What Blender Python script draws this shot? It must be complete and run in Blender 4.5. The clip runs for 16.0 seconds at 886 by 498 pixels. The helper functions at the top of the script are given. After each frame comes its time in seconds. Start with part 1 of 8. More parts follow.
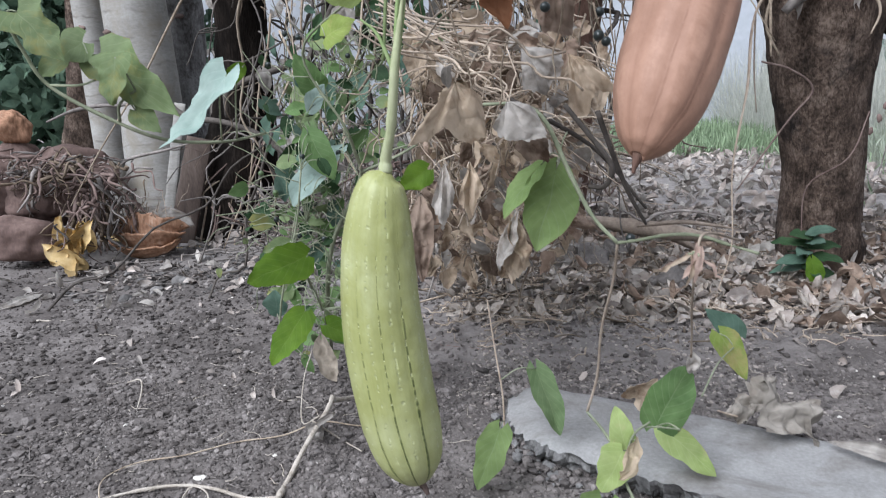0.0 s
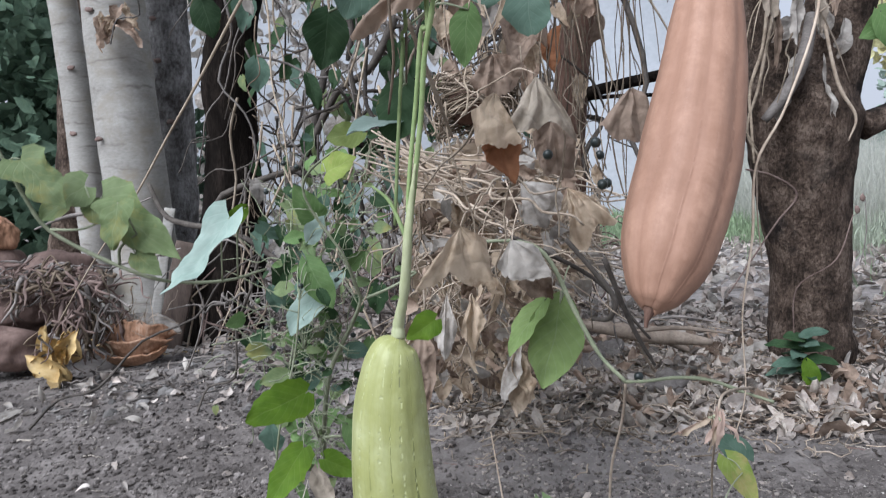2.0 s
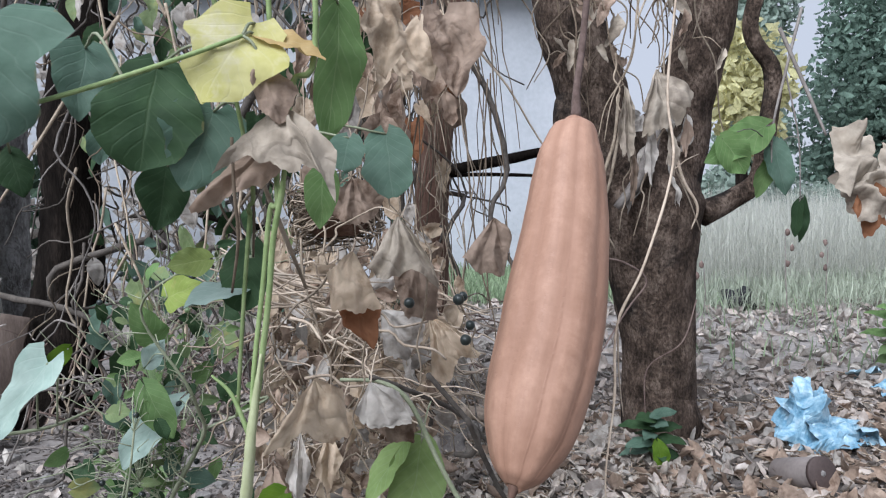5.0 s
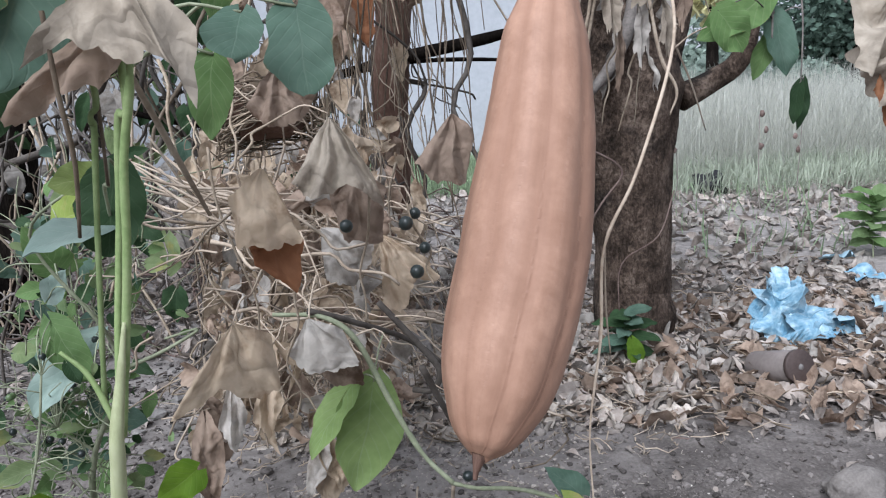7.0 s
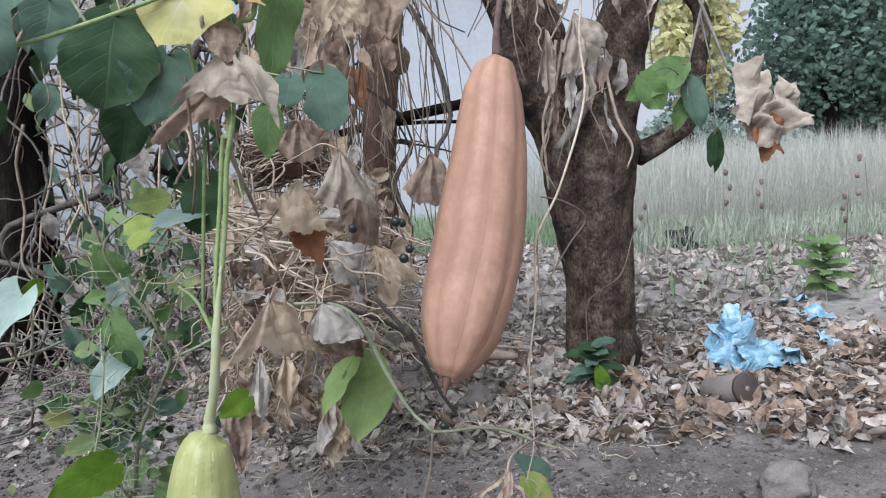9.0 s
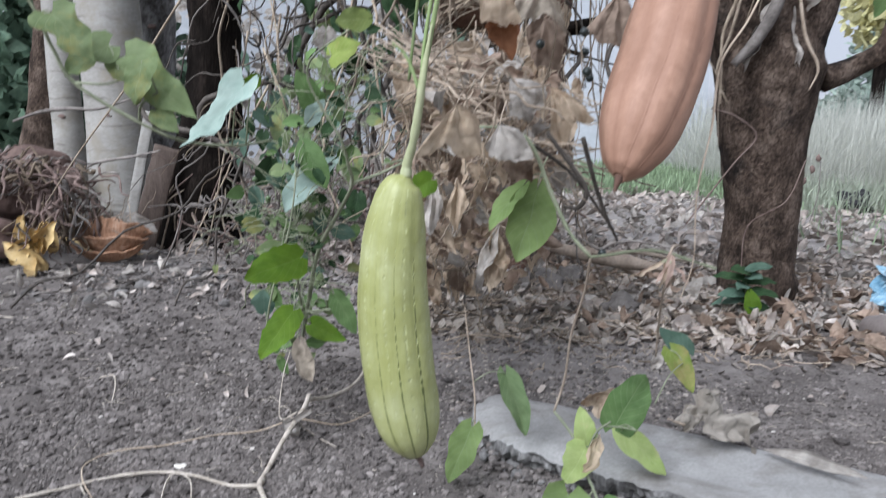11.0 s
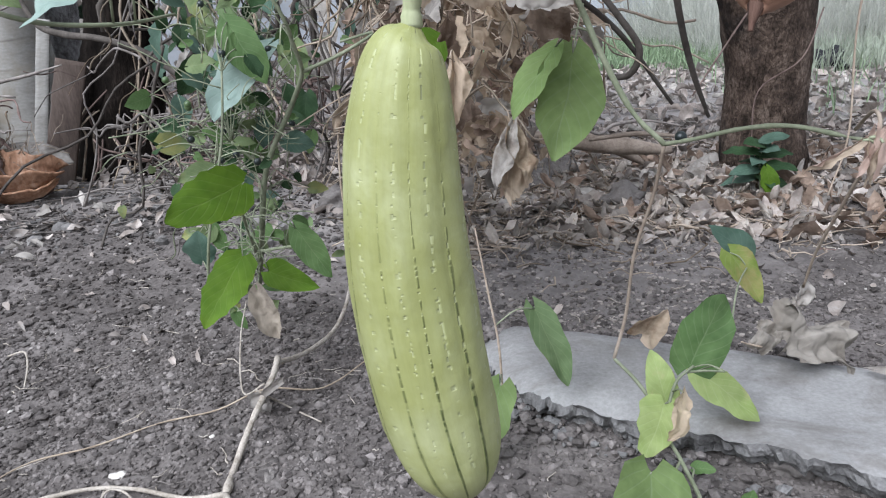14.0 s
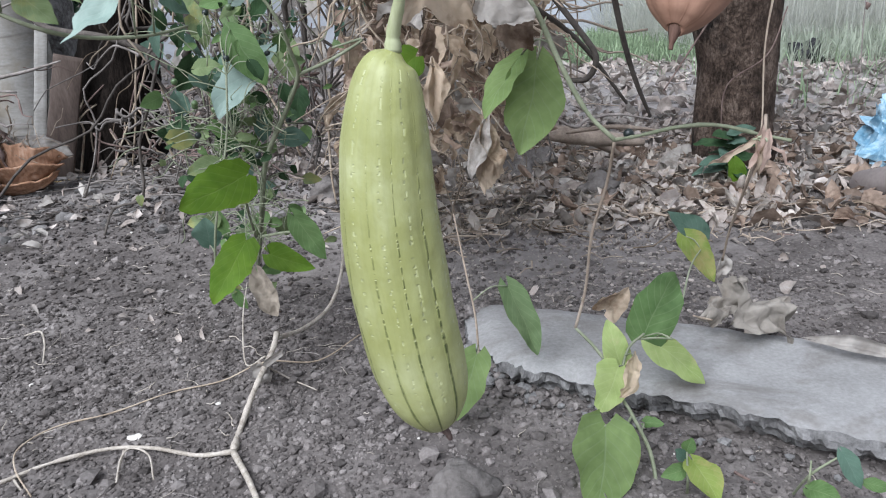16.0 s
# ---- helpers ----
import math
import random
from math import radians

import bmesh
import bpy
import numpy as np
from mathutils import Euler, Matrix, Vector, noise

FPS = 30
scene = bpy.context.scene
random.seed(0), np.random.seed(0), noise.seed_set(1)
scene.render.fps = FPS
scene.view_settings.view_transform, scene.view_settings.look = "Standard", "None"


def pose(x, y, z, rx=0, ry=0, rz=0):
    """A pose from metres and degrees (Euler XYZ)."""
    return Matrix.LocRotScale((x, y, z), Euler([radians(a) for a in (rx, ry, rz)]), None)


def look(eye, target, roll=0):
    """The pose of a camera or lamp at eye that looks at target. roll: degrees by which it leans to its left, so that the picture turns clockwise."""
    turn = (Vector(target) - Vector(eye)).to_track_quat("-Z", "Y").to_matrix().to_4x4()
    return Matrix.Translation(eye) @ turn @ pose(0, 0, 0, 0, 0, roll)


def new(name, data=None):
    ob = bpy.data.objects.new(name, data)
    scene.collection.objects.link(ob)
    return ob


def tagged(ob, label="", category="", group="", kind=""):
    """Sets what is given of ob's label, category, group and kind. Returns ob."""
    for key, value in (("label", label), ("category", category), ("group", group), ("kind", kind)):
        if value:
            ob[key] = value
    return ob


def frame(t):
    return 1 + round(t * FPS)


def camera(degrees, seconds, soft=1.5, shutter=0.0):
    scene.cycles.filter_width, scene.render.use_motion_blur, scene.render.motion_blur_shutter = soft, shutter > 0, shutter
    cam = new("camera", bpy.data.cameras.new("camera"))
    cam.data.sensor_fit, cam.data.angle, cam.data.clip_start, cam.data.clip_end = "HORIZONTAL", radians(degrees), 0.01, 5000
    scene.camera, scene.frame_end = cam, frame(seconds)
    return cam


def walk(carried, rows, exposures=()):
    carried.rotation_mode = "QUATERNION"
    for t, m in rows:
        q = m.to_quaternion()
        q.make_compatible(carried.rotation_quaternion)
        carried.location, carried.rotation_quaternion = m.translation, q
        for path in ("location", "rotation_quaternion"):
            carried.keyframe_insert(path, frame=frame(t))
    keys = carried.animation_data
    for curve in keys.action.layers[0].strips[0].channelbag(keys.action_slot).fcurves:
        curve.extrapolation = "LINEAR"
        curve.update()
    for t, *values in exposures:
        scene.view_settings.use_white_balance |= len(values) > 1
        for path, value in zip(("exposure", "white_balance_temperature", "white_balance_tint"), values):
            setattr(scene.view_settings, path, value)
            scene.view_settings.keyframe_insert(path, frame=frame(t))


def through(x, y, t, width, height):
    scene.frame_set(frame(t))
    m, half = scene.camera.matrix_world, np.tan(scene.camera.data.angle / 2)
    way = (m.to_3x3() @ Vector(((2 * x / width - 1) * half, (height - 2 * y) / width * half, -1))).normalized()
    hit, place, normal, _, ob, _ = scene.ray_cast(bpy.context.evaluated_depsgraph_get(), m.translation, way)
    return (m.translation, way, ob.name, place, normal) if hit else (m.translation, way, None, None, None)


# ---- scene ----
cam = camera(61.1, 16.0, soft=1.1, shutter=0.5)
PATH = [
    (0, (0.081, -0.052, 0.587), (-0.119, 1.893, 0.168), -1.8),
    (0.5, (0.066, -0.055, 0.605), (-0.13, 1.901, 0.237), -1.2),
    (1, (0.066, -0.055, 0.622), (-0.123, 1.915, 0.334), -0.9),
    (1.5, (0.066, -0.054, 0.642), (-0.108, 1.924, 0.405), -1.4),
    (2, (0.057, -0.034, 0.654), (-0.096, 1.95, 0.452), -2.4),
    (2.5, (0.054, -0.024, 0.675), (-0.004, 1.971, 0.552), -2.8),
    (3, (0.051, -0.013, 0.695), (0.109, 1.985, 0.635), -2.7),
    (3.5, (0.05, -0.009, 0.72), (0.188, 1.986, 0.683), -2.0),
    (3.7, (0.05, -0.003, 0.726), (0.207, 1.99, 0.703), -1.9),
    (5.8, (0.079, 0.09, 0.773), (0.318, 2.062, 0.544), -1.3),
    (6, (0.082, 0.121, 0.767), (0.327, 2.087, 0.495), -1.7),
    (6.5, (0.096, 0.168, 0.767), (0.346, 2.119, 0.402), -1.9),
    (7, (0.103, 0.178, 0.77), (0.382, 2.119, 0.376), -2.5),
    (7.5, (0.096, 0.147, 0.772), (0.406, 2.081, 0.365), -2.5),
    (8, (0.086, 0.073, 0.773), (0.427, 2.01, 0.412), -2.9),
    (8.2, (0.081, 0.038, 0.768), (0.434, 1.98, 0.447), -3.3),
    (10.3, (0.059, -0.162, 0.652), (0.171, 1.826, 0.465), 0.3),
    (10.5, (0.05, -0.167, 0.631), (0.106, 1.82, 0.407), 0.7),
    (11, (0.027, -0.151, 0.576), (-0.025, 1.818, 0.232), 2.0),
    (11.5, (0.02, -0.13, 0.54), (-0.047, 1.82, 0.099), 2.9),
    (12, (0.029, -0.088, 0.543), (-0.025, 1.853, 0.065), 2.5),
    (12.5, (0.019, -0.027, 0.543), (-0.01, 1.904, 0.023), 0.9),
    (13, (-0.003, 0.048, 0.529), (0.005, 1.968, -0.03), -0.6),
    (13.5, (-0.021, 0.122, 0.523), (0.022, 2.033, -0.066), -1.8),
    (14, (-0.034, 0.166, 0.526), (0.031, 2.071, -0.079), -2.8),
    (14.5, (-0.033, 0.199, 0.522), (0.05, 2.1, -0.096), -3.4),
    (15, (-0.029, 0.177, 0.515), (0.069, 2.073, -0.112), -3.4),
    (15.5, (-0.026, 0.109, 0.535), (0.075, 2.004, -0.097), -3.1),
    (16, (-0.029, 0.059, 0.55), (0.063, 1.955, -0.08), -2.8),
]
walk(cam, [(t, look(eye, target, roll)) for t, eye, target, roll in PATH], exposures=[(0.0, 0.34, 5650, 11), (3.5, 0.30, 5650, 11), (8.2, 0.29, 5650, 11), (10.3, 0.35, 5650, 11), (16.0, 0.35, 5650, 11)])

# ---- world and light ----
world = bpy.data.worlds.new("sky")
scene.world = world
world.use_nodes = True
sky = world.node_tree.nodes.new("ShaderNodeTexSky")
sky.sky_type, sky.sun_disc = "NISHITA", False
sky.sun_elevation, sky.sun_rotation = radians(37), radians(210)
sky.air_density, sky.dust_density, sky.ozone_density = 1.0, 4.0, 1.0
cloud = world.node_tree.nodes.new("ShaderNodeMix")
cloud.data_type = "RGBA"
cloud.inputs[0].default_value = 0.9
cloud.inputs[7].default_value = (7.4, 7.4, 7.6, 1.0)
world.node_tree.links.new(sky.outputs[0], cloud.inputs[6])
world.node_tree.links.new(cloud.outputs[2], world.node_tree.nodes["Background"].inputs[0])
world.node_tree.nodes["Background"].inputs[1].default_value = 0.076
lamp = bpy.data.lights.new("sun", "SUN")
lamp.energy, lamp.angle, lamp.color = 4.4, radians(48), (1.0, 0.97, 0.93)
sun = new("sun", lamp)
sun.matrix_world = look((-4.2, -4.3, 7.2), (0, 1, 0))


# ---- materials ----
def shader(name, rough=0.8):
    """A node material; returns it, its node tree and its principled node."""
    m = bpy.data.materials.new(name)
    m.use_nodes = True
    b = m.node_tree.nodes["Principled BSDF"]
    b.inputs["Roughness"].default_value = rough
    b.inputs["Specular IOR Level"].default_value = 0.3
    return m, m.node_tree, b


def node(nt, kind, links=None, operation="", data_type="", blend_type=""):
    n = nt.nodes.new("ShaderNode" + kind)
    if data_type:
        n.data_type = data_type
    if operation:
        n.operation = operation
    if blend_type:
        n.blend_type = blend_type
    for k, v in (links or {}).items():
        if isinstance(v, bpy.types.NodeSocket):
            nt.links.new(v, n.inputs[k])
        else:
            n.inputs[k].default_value = v
    return n


def noise_tex(nt, scale, detail=4.0, rough=0.6, vec=None, distort=0.0):
    n = node(nt, "TexNoise", {"Scale": scale, "Detail": detail, "Roughness": rough, "Distortion": distort})
    if vec is not None:
        nt.links.new(vec, n.inputs["Vector"])
    return n.outputs["Fac"]


def ramp(nt, fac, stops):
    n = node(nt, "ValToRGB", {"Fac": fac})
    els = n.color_ramp.elements
    while len(els) < len(stops):
        els.new(0.5)
    for e, (p, c) in zip(els, stops):
        e.position = p
        e.color = (*c, 1) if len(c) == 3 else (c[0], c[0], c[0], 1)
    return n.outputs["Color"]


def maths(nt, op, a, b=0.0, c=0.0):
    return node(nt, "Math", {0: a, 1: b, 2: c}, operation=op).outputs[0]


def mix(nt, fac, a, b, blend="MIX"):
    n = node(nt, "Mix", data_type="RGBA", blend_type=blend)
    for k, v in ((0, fac), (6, a), (7, b)):
        if isinstance(v, bpy.types.NodeSocket):
            nt.links.new(v, n.inputs[k])
        else:
            n.inputs[k].default_value = (*v, 1) if k and len(v) == 3 else v
    return n.outputs[2]


def bump(nt, b, height, strength=0.4, dist=0.01):
    n = node(nt, "Bump", {"Height": height, "Strength": strength, "Distance": dist})
    nt.links.new(n.outputs[0], b.inputs["Normal"])


def coords(nt, kind="Object"):
    return node(nt, "TexCoord").outputs[kind]


def stretched(nt, vec, s):
    return node(nt, "Mapping", {"Vector": vec, "Scale": s}).outputs[0]


def varied(nt, col, amount=0.25):
    """Brightness varied from object to object and from piece to piece."""
    r1 = node(nt, "ObjectInfo").outputs["Random"]
    r2 = node(nt, "NewGeometry").outputs["Random Per Island"]
    r = maths(nt, "FRACT", maths(nt, "ADD", r1, r2))
    v = maths(nt, "MULTIPLY_ADD", r, amount * 2, 1 - amount)
    return node(nt, "HueSaturation", {"Color": col, "Value": v}).outputs[0]


def grainy(name, stops, scale, fine=8.0, rough=0.85, relief=0.4, dist=0.004, stretch=(1, 1, 1), vary=0.0, spec=0.25):
    """Two scales of noise over a colour ramp, with relief: earth, stone, bark, husk, paint."""
    m, nt, b = shader(name, rough)
    vec = stretched(nt, coords(nt), stretch)
    big = noise_tex(nt, scale, 3, 0.55, vec)
    small = noise_tex(nt, scale * fine, 5, 0.65, vec)
    fac = maths(nt, "MULTIPLY_ADD", small, 0.45, maths(nt, "MULTIPLY", big, 0.55))
    col = ramp(nt, fac, stops)
    if vary:
        col = varied(nt, col, vary)
    nt.links.new(col, b.inputs["Base Color"])
    b.inputs["Specular IOR Level"].default_value = spec
    bump(nt, b, fac, relief, dist)
    return m


def leafy(name, dark, light, vein, through=0.35, rough=0.62, spots=None, vary=0.15, veins=7.0, relief=0.25, crease=0.0, edge=0.0, rib=0.7):
    """A leaf with midrib and side veins laid along its own length and width."""
    m, nt, b = shader(name, rough)
    b.inputs["Specular IOR Level"].default_value = 0.16
    uv = node(nt, "UVMap").outputs[0]
    sep = node(nt, "SeparateXYZ", {0: uv})
    u, v = sep.outputs[0], sep.outputs[1]
    av = maths(nt, "ABSOLUTE", maths(nt, "MULTIPLY_ADD", v, 2.0, -1.0))
    mid = maths(nt, "SUBTRACT", 1.0, maths(nt, "SMOOTH_MIN", maths(nt, "MULTIPLY", av, 22.0), 1.0, 0.1))
    side = maths(nt, "PINGPONG", maths(nt, "MULTIPLY", maths(nt, "MULTIPLY_ADD", av, -0.38, u), veins), 0.5)
    side = maths(nt, "SUBTRACT", 1.0, maths(nt, "SMOOTH_MIN", maths(nt, "MULTIPLY", side, 9.0), 1.0, 0.1))
    lines = maths(nt, "MAXIMUM", mid, maths(nt, "MULTIPLY", side, 0.55))
    vec = coords(nt)
    n1 = noise_tex(nt, 30.0, 4, 0.6, vec)
    col = mix(nt, ramp(nt, n1, [(0.3, (0.0,)), (0.7, (1.0,))]), dark, light)
    if spots:
        n2 = noise_tex(nt, 16.0, 5, 0.7, vec)
        col = mix(nt, ramp(nt, n2, [(0.52, (0.0,)), (0.66, (1.0,))]), col, spots)
    col = mix(nt, maths(nt, "MULTIPLY", lines, 0.38 if rib > 0.3 else 0.16), col, vein)
    cloudy = maths(nt, "MULTIPLY_ADD", noise_tex(nt, 17.0, 3, 0.6, vec, 0.8), 0.9, 0.55)
    col = node(nt, "HueSaturation", {"Color": col, "Value": cloudy}).outputs[0]
    n3 = noise_tex(nt, 75.0, 4, 0.65, vec)
    if edge:
        rim = maths(nt, "MULTIPLY_ADD", n3, 0.5, maths(nt, "MAXIMUM", av, maths(nt, "MULTIPLY", u, 0.97)))
        col = mix(nt, maths(nt, "MULTIPLY", maths(nt, "GREATER_THAN", rim, 1.27), edge), col, (0.22, 0.16, 0.07))
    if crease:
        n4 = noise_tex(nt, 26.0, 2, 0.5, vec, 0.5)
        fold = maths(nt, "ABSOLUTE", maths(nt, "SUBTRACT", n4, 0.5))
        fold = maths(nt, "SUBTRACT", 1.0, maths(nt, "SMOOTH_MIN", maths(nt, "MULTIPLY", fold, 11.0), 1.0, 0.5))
        # Crease lines are darkened in the colour besides the bump below.
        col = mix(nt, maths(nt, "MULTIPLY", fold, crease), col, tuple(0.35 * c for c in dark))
    col = varied(nt, col, vary)
    nt.links.new(col, b.inputs["Base Color"])
    fine = noise_tex(nt, 220.0, 3, 0.6, vec)
    h = maths(nt, "MULTIPLY_ADD", lines, -rib, maths(nt, "MULTIPLY_ADD", n3, 0.5, maths(nt, "MULTIPLY", fine, 0.35)))
    if crease:
        h = maths(nt, "MULTIPLY_ADD", fold, -0.9, h)
    bump(nt, b, h, relief, 0.003)
    tr = node(nt, "BsdfTranslucent", {"Color": col})
    mx = node(nt, "MixShader", {0: through, 1: b.outputs[0], 2: tr.outputs[0]})
    nt.links.new(mx.outputs[0], nt.nodes["Material Output"].inputs["Surface"])
    return m


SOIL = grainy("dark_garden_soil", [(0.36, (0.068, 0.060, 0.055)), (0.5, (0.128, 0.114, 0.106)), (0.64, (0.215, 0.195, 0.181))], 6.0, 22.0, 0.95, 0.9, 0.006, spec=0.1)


def dusty_lifted_beyond(material, y0, y1, pale, dusty):
    """Dark earth gives way to paler, drier earth between two distances, along an uneven border; also paled about x 0.25
    to offset shade.
    """
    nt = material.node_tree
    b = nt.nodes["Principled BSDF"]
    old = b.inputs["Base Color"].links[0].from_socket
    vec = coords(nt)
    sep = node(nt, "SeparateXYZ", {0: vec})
    # Paling follows x too, making up in colour for the vine's shade.
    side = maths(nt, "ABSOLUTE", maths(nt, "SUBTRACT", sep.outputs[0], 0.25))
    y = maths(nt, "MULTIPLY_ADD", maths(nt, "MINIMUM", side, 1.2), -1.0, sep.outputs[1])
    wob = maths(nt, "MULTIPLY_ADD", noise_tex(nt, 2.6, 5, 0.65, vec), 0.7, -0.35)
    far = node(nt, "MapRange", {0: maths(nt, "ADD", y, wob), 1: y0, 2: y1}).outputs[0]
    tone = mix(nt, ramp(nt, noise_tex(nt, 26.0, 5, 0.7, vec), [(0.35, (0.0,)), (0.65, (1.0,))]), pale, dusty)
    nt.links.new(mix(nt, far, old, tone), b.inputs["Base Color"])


dusty_lifted_beyond(SOIL, 1.0, 1.75, (0.20, 0.182, 0.170), (0.34, 0.315, 0.296))
CLOD = grainy("earth_clods", [(0.3, (0.052, 0.045, 0.041)), (0.5, (0.142, 0.127, 0.118)), (0.8, (0.285, 0.262, 0.246))], 20.0, 12.0, 0.95, 0.9, 0.003, vary=0.5, spec=0.1)
CLOD_DARK = grainy("damp_crumbs", [(0.3, (0.032, 0.027, 0.024)), (0.5, (0.085, 0.075, 0.069)), (0.8, (0.17, 0.155, 0.146))], 20.0, 12.0, 0.95, 0.9, 0.003, vary=0.45, spec=0.1)
# Dry crumb colour, lifted in place of light that the vine's shade takes.
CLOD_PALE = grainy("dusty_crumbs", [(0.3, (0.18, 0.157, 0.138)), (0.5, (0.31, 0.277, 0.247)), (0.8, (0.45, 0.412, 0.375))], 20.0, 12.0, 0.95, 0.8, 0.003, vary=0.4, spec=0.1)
CONCRETE = grainy("weathered_concrete", [(0.32, (0.195, 0.189, 0.180)), (0.5, (0.282, 0.276, 0.266)), (0.7, (0.385, 0.379, 0.367))], 7.0, 24.0, 0.9, 0.6, 0.003, spec=0.2)
CONCRETE_EDGE = grainy("broken_concrete", [(0.3, (0.09, 0.087, 0.084)), (0.55, (0.225, 0.219, 0.212)), (0.75, (0.35, 0.34, 0.33))], 30.0, 7.0, 0.95, 1.0, 0.008, spec=0.15)
def dirty(material, dirt, scale, low, high):
    """Lays patches of dirt over a material's colour."""
    nt = material.node_tree
    b = nt.nodes["Principled BSDF"]
    old = b.inputs["Base Color"].links[0].from_socket
    n = noise_tex(nt, scale, 6, 0.7, coords(nt), 0.4)
    nt.links.new(mix(nt, ramp(nt, n, [(low, (0.0,)), (high, (1.0,))]), old, dirt), b.inputs["Base Color"])


dirty(CONCRETE, (0.165, 0.150, 0.136), 6.0, 0.50, 0.68)
BOARD = grainy("weathered_board", [(0.3, (0.042, 0.031, 0.026)), (0.5, (0.09, 0.068, 0.056)), (0.75, (0.15, 0.12, 0.10))], 9.0, 9.0, 0.88, 0.5, 0.004, (3, 3, 0.4))
BRANCH_BROWN = grainy("brown_fallen_branch", [(0.3, (0.12, 0.093, 0.074)), (0.5, (0.24, 0.195, 0.155)), (0.75, (0.37, 0.315, 0.26))], 16.0, 7.0, 0.9, 0.7, 0.005)
RUBBLE = grainy("pale_rubble", [(0.3, (0.06, 0.056, 0.053)), (0.5, (0.145, 0.137, 0.13)), (0.8, (0.27, 0.26, 0.248))], 20.0, 10.0, 0.95, 0.8, 0.004, vary=0.5, spec=0.1)
STONE = grainy("grey_stone", [(0.3, (0.085, 0.076, 0.070)), (0.5, (0.17, 0.154, 0.141)), (0.75, (0.29, 0.266, 0.245))], 12.0, 14.0, 0.92, 1.0, 0.006, vary=0.25)
CHIP = grainy("pale_chip", [(0.3, (0.50, 0.47, 0.42)), (0.7, (0.72, 0.69, 0.63))], 40.0, 6.0, 0.8, 0.3, 0.002)
BARK_PALE = grainy("smooth_grey_bark", [(0.3, (0.20, 0.188, 0.168)), (0.5, (0.31, 0.298, 0.272)), (0.75, (0.43, 0.418, 0.392))], 6.0, 9.0, 0.8, 0.5, 0.004, (1, 1, 2.5))
def cracked(name, stops, scale, depth, stretch, crack, rough=0.93):
    """Thick bark broken into flakes by dark cracks."""
    m, nt, b = shader(name, rough)
    vec = stretched(nt, coords(nt), stretch)
    wob = node(nt, "Mix", {0: 0.22, 4: vec, 5: node(nt, "TexNoise", {"Vector": vec, "Scale": scale * 0.8, "Detail": 4.0}).outputs["Color"]}, data_type="VECTOR").outputs[1]
    cells = node(nt, "TexVoronoi", {"Vector": wob, "Scale": scale})
    cells.feature = "DISTANCE_TO_EDGE"
    gap = ramp(nt, cells.outputs["Distance"], [(0.0, (0.45,)), (0.07, (1.0,))])
    n1 = noise_tex(nt, scale * 0.55, 4, 0.6, vec)
    n2 = noise_tex(nt, scale * 4.0, 5, 0.7, vec)
    fac = maths(nt, "MULTIPLY_ADD", n2, 0.45, maths(nt, "MULTIPLY", n1, 0.55))
    part_gap = maths(nt, "MULTIPLY_ADD", gap, 1.0, ramp(nt, n1, [(0.4, (0.1,)), (0.58, (1.0,))]))
    col = mix(nt, maths(nt, "MINIMUM", part_gap, 1.0), crack, ramp(nt, fac, stops))
    nt.links.new(col, b.inputs["Base Color"])
    b.inputs["Specular IOR Level"].default_value = 0.15
    bump(nt, b, maths(nt, "MULTIPLY_ADD", gap, 0.5, fac), 1.0, depth)
    return m


BARK_BROWN = cracked("rough_brown_bark", [(0.39, (0.026, 0.019, 0.014)), (0.5, (0.088, 0.063, 0.048)), (0.60, (0.190, 0.146, 0.115))], 24.0, 0.016, (1.2, 1.2, 0.8), (0.042, 0.033, 0.028))
BARK_GREY = cracked("grey_cracked_bark", [(0.39, (0.075, 0.071, 0.067)), (0.5, (0.19, 0.184, 0.178)), (0.61, (0.32, 0.314, 0.306))], 17.0, 0.012, (1.2, 1.2, 0.7), (0.05, 0.045, 0.042))
dirty(BARK_GREY, (0.05, 0.044, 0.04), 6.0, 0.54, 0.66)
dirty(BARK_BROWN, (0.022, 0.018, 0.016), 4.5, 0.56, 0.66)
# Dark bark, blackened further: the shade of a hollow is in the colour.
BARK_DARK = grainy("dark_rotten_shaded_bark", [(0.36, (0.005, 0.004, 0.0035)), (0.52, (0.011, 0.009, 0.0075)), (0.75, (0.040, 0.031, 0.026))], 9.0, 8.0, 0.95, 1.0, 0.014, (2, 2, 0.5), spec=0.05)
BARK_RED = grainy("thin_brown_bark", [(0.3, (0.05, 0.029, 0.021)), (0.5, (0.12, 0.070, 0.052)), (0.75, (0.22, 0.145, 0.11))], 14.0, 6.0, 0.9, 0.9, 0.008, (1.6, 1.6, 0.5))
HUSK = grainy("brown_coconut_husk", [(0.3, (0.06, 0.040, 0.034)), (0.5, (0.125, 0.085, 0.072)), (0.75, (0.23, 0.165, 0.14))], 9.0, 9.0, 0.85, 0.6, 0.005, (1, 1, 0.5), vary=0.2)
HUSK_LIGHT = grainy("torn_orange_husk", [(0.32, (0.13, 0.066, 0.036)), (0.5, (0.36, 0.205, 0.125)), (0.7, (0.55, 0.40, 0.30))], 13.0, 8.0, 0.85, 0.8, 0.006, (1, 1, 0.35), vary=0.15)
PEEL = grainy("yellow_dry_peel", [(0.3, (0.33, 0.215, 0.085)), (0.5, (0.56, 0.41, 0.185)), (0.75, (0.70, 0.57, 0.34))], 14.0, 6.0, 0.7, 0.5, 0.004, vary=0.1)
STALK_DRY = grainy("dry_brown_stalk", [(0.3, (0.075, 0.05, 0.042)), (0.5, (0.16, 0.115, 0.10)), (0.75, (0.27, 0.21, 0.18))], 26.0, 6.0, 0.9, 0.6, 0.003, vary=0.25)
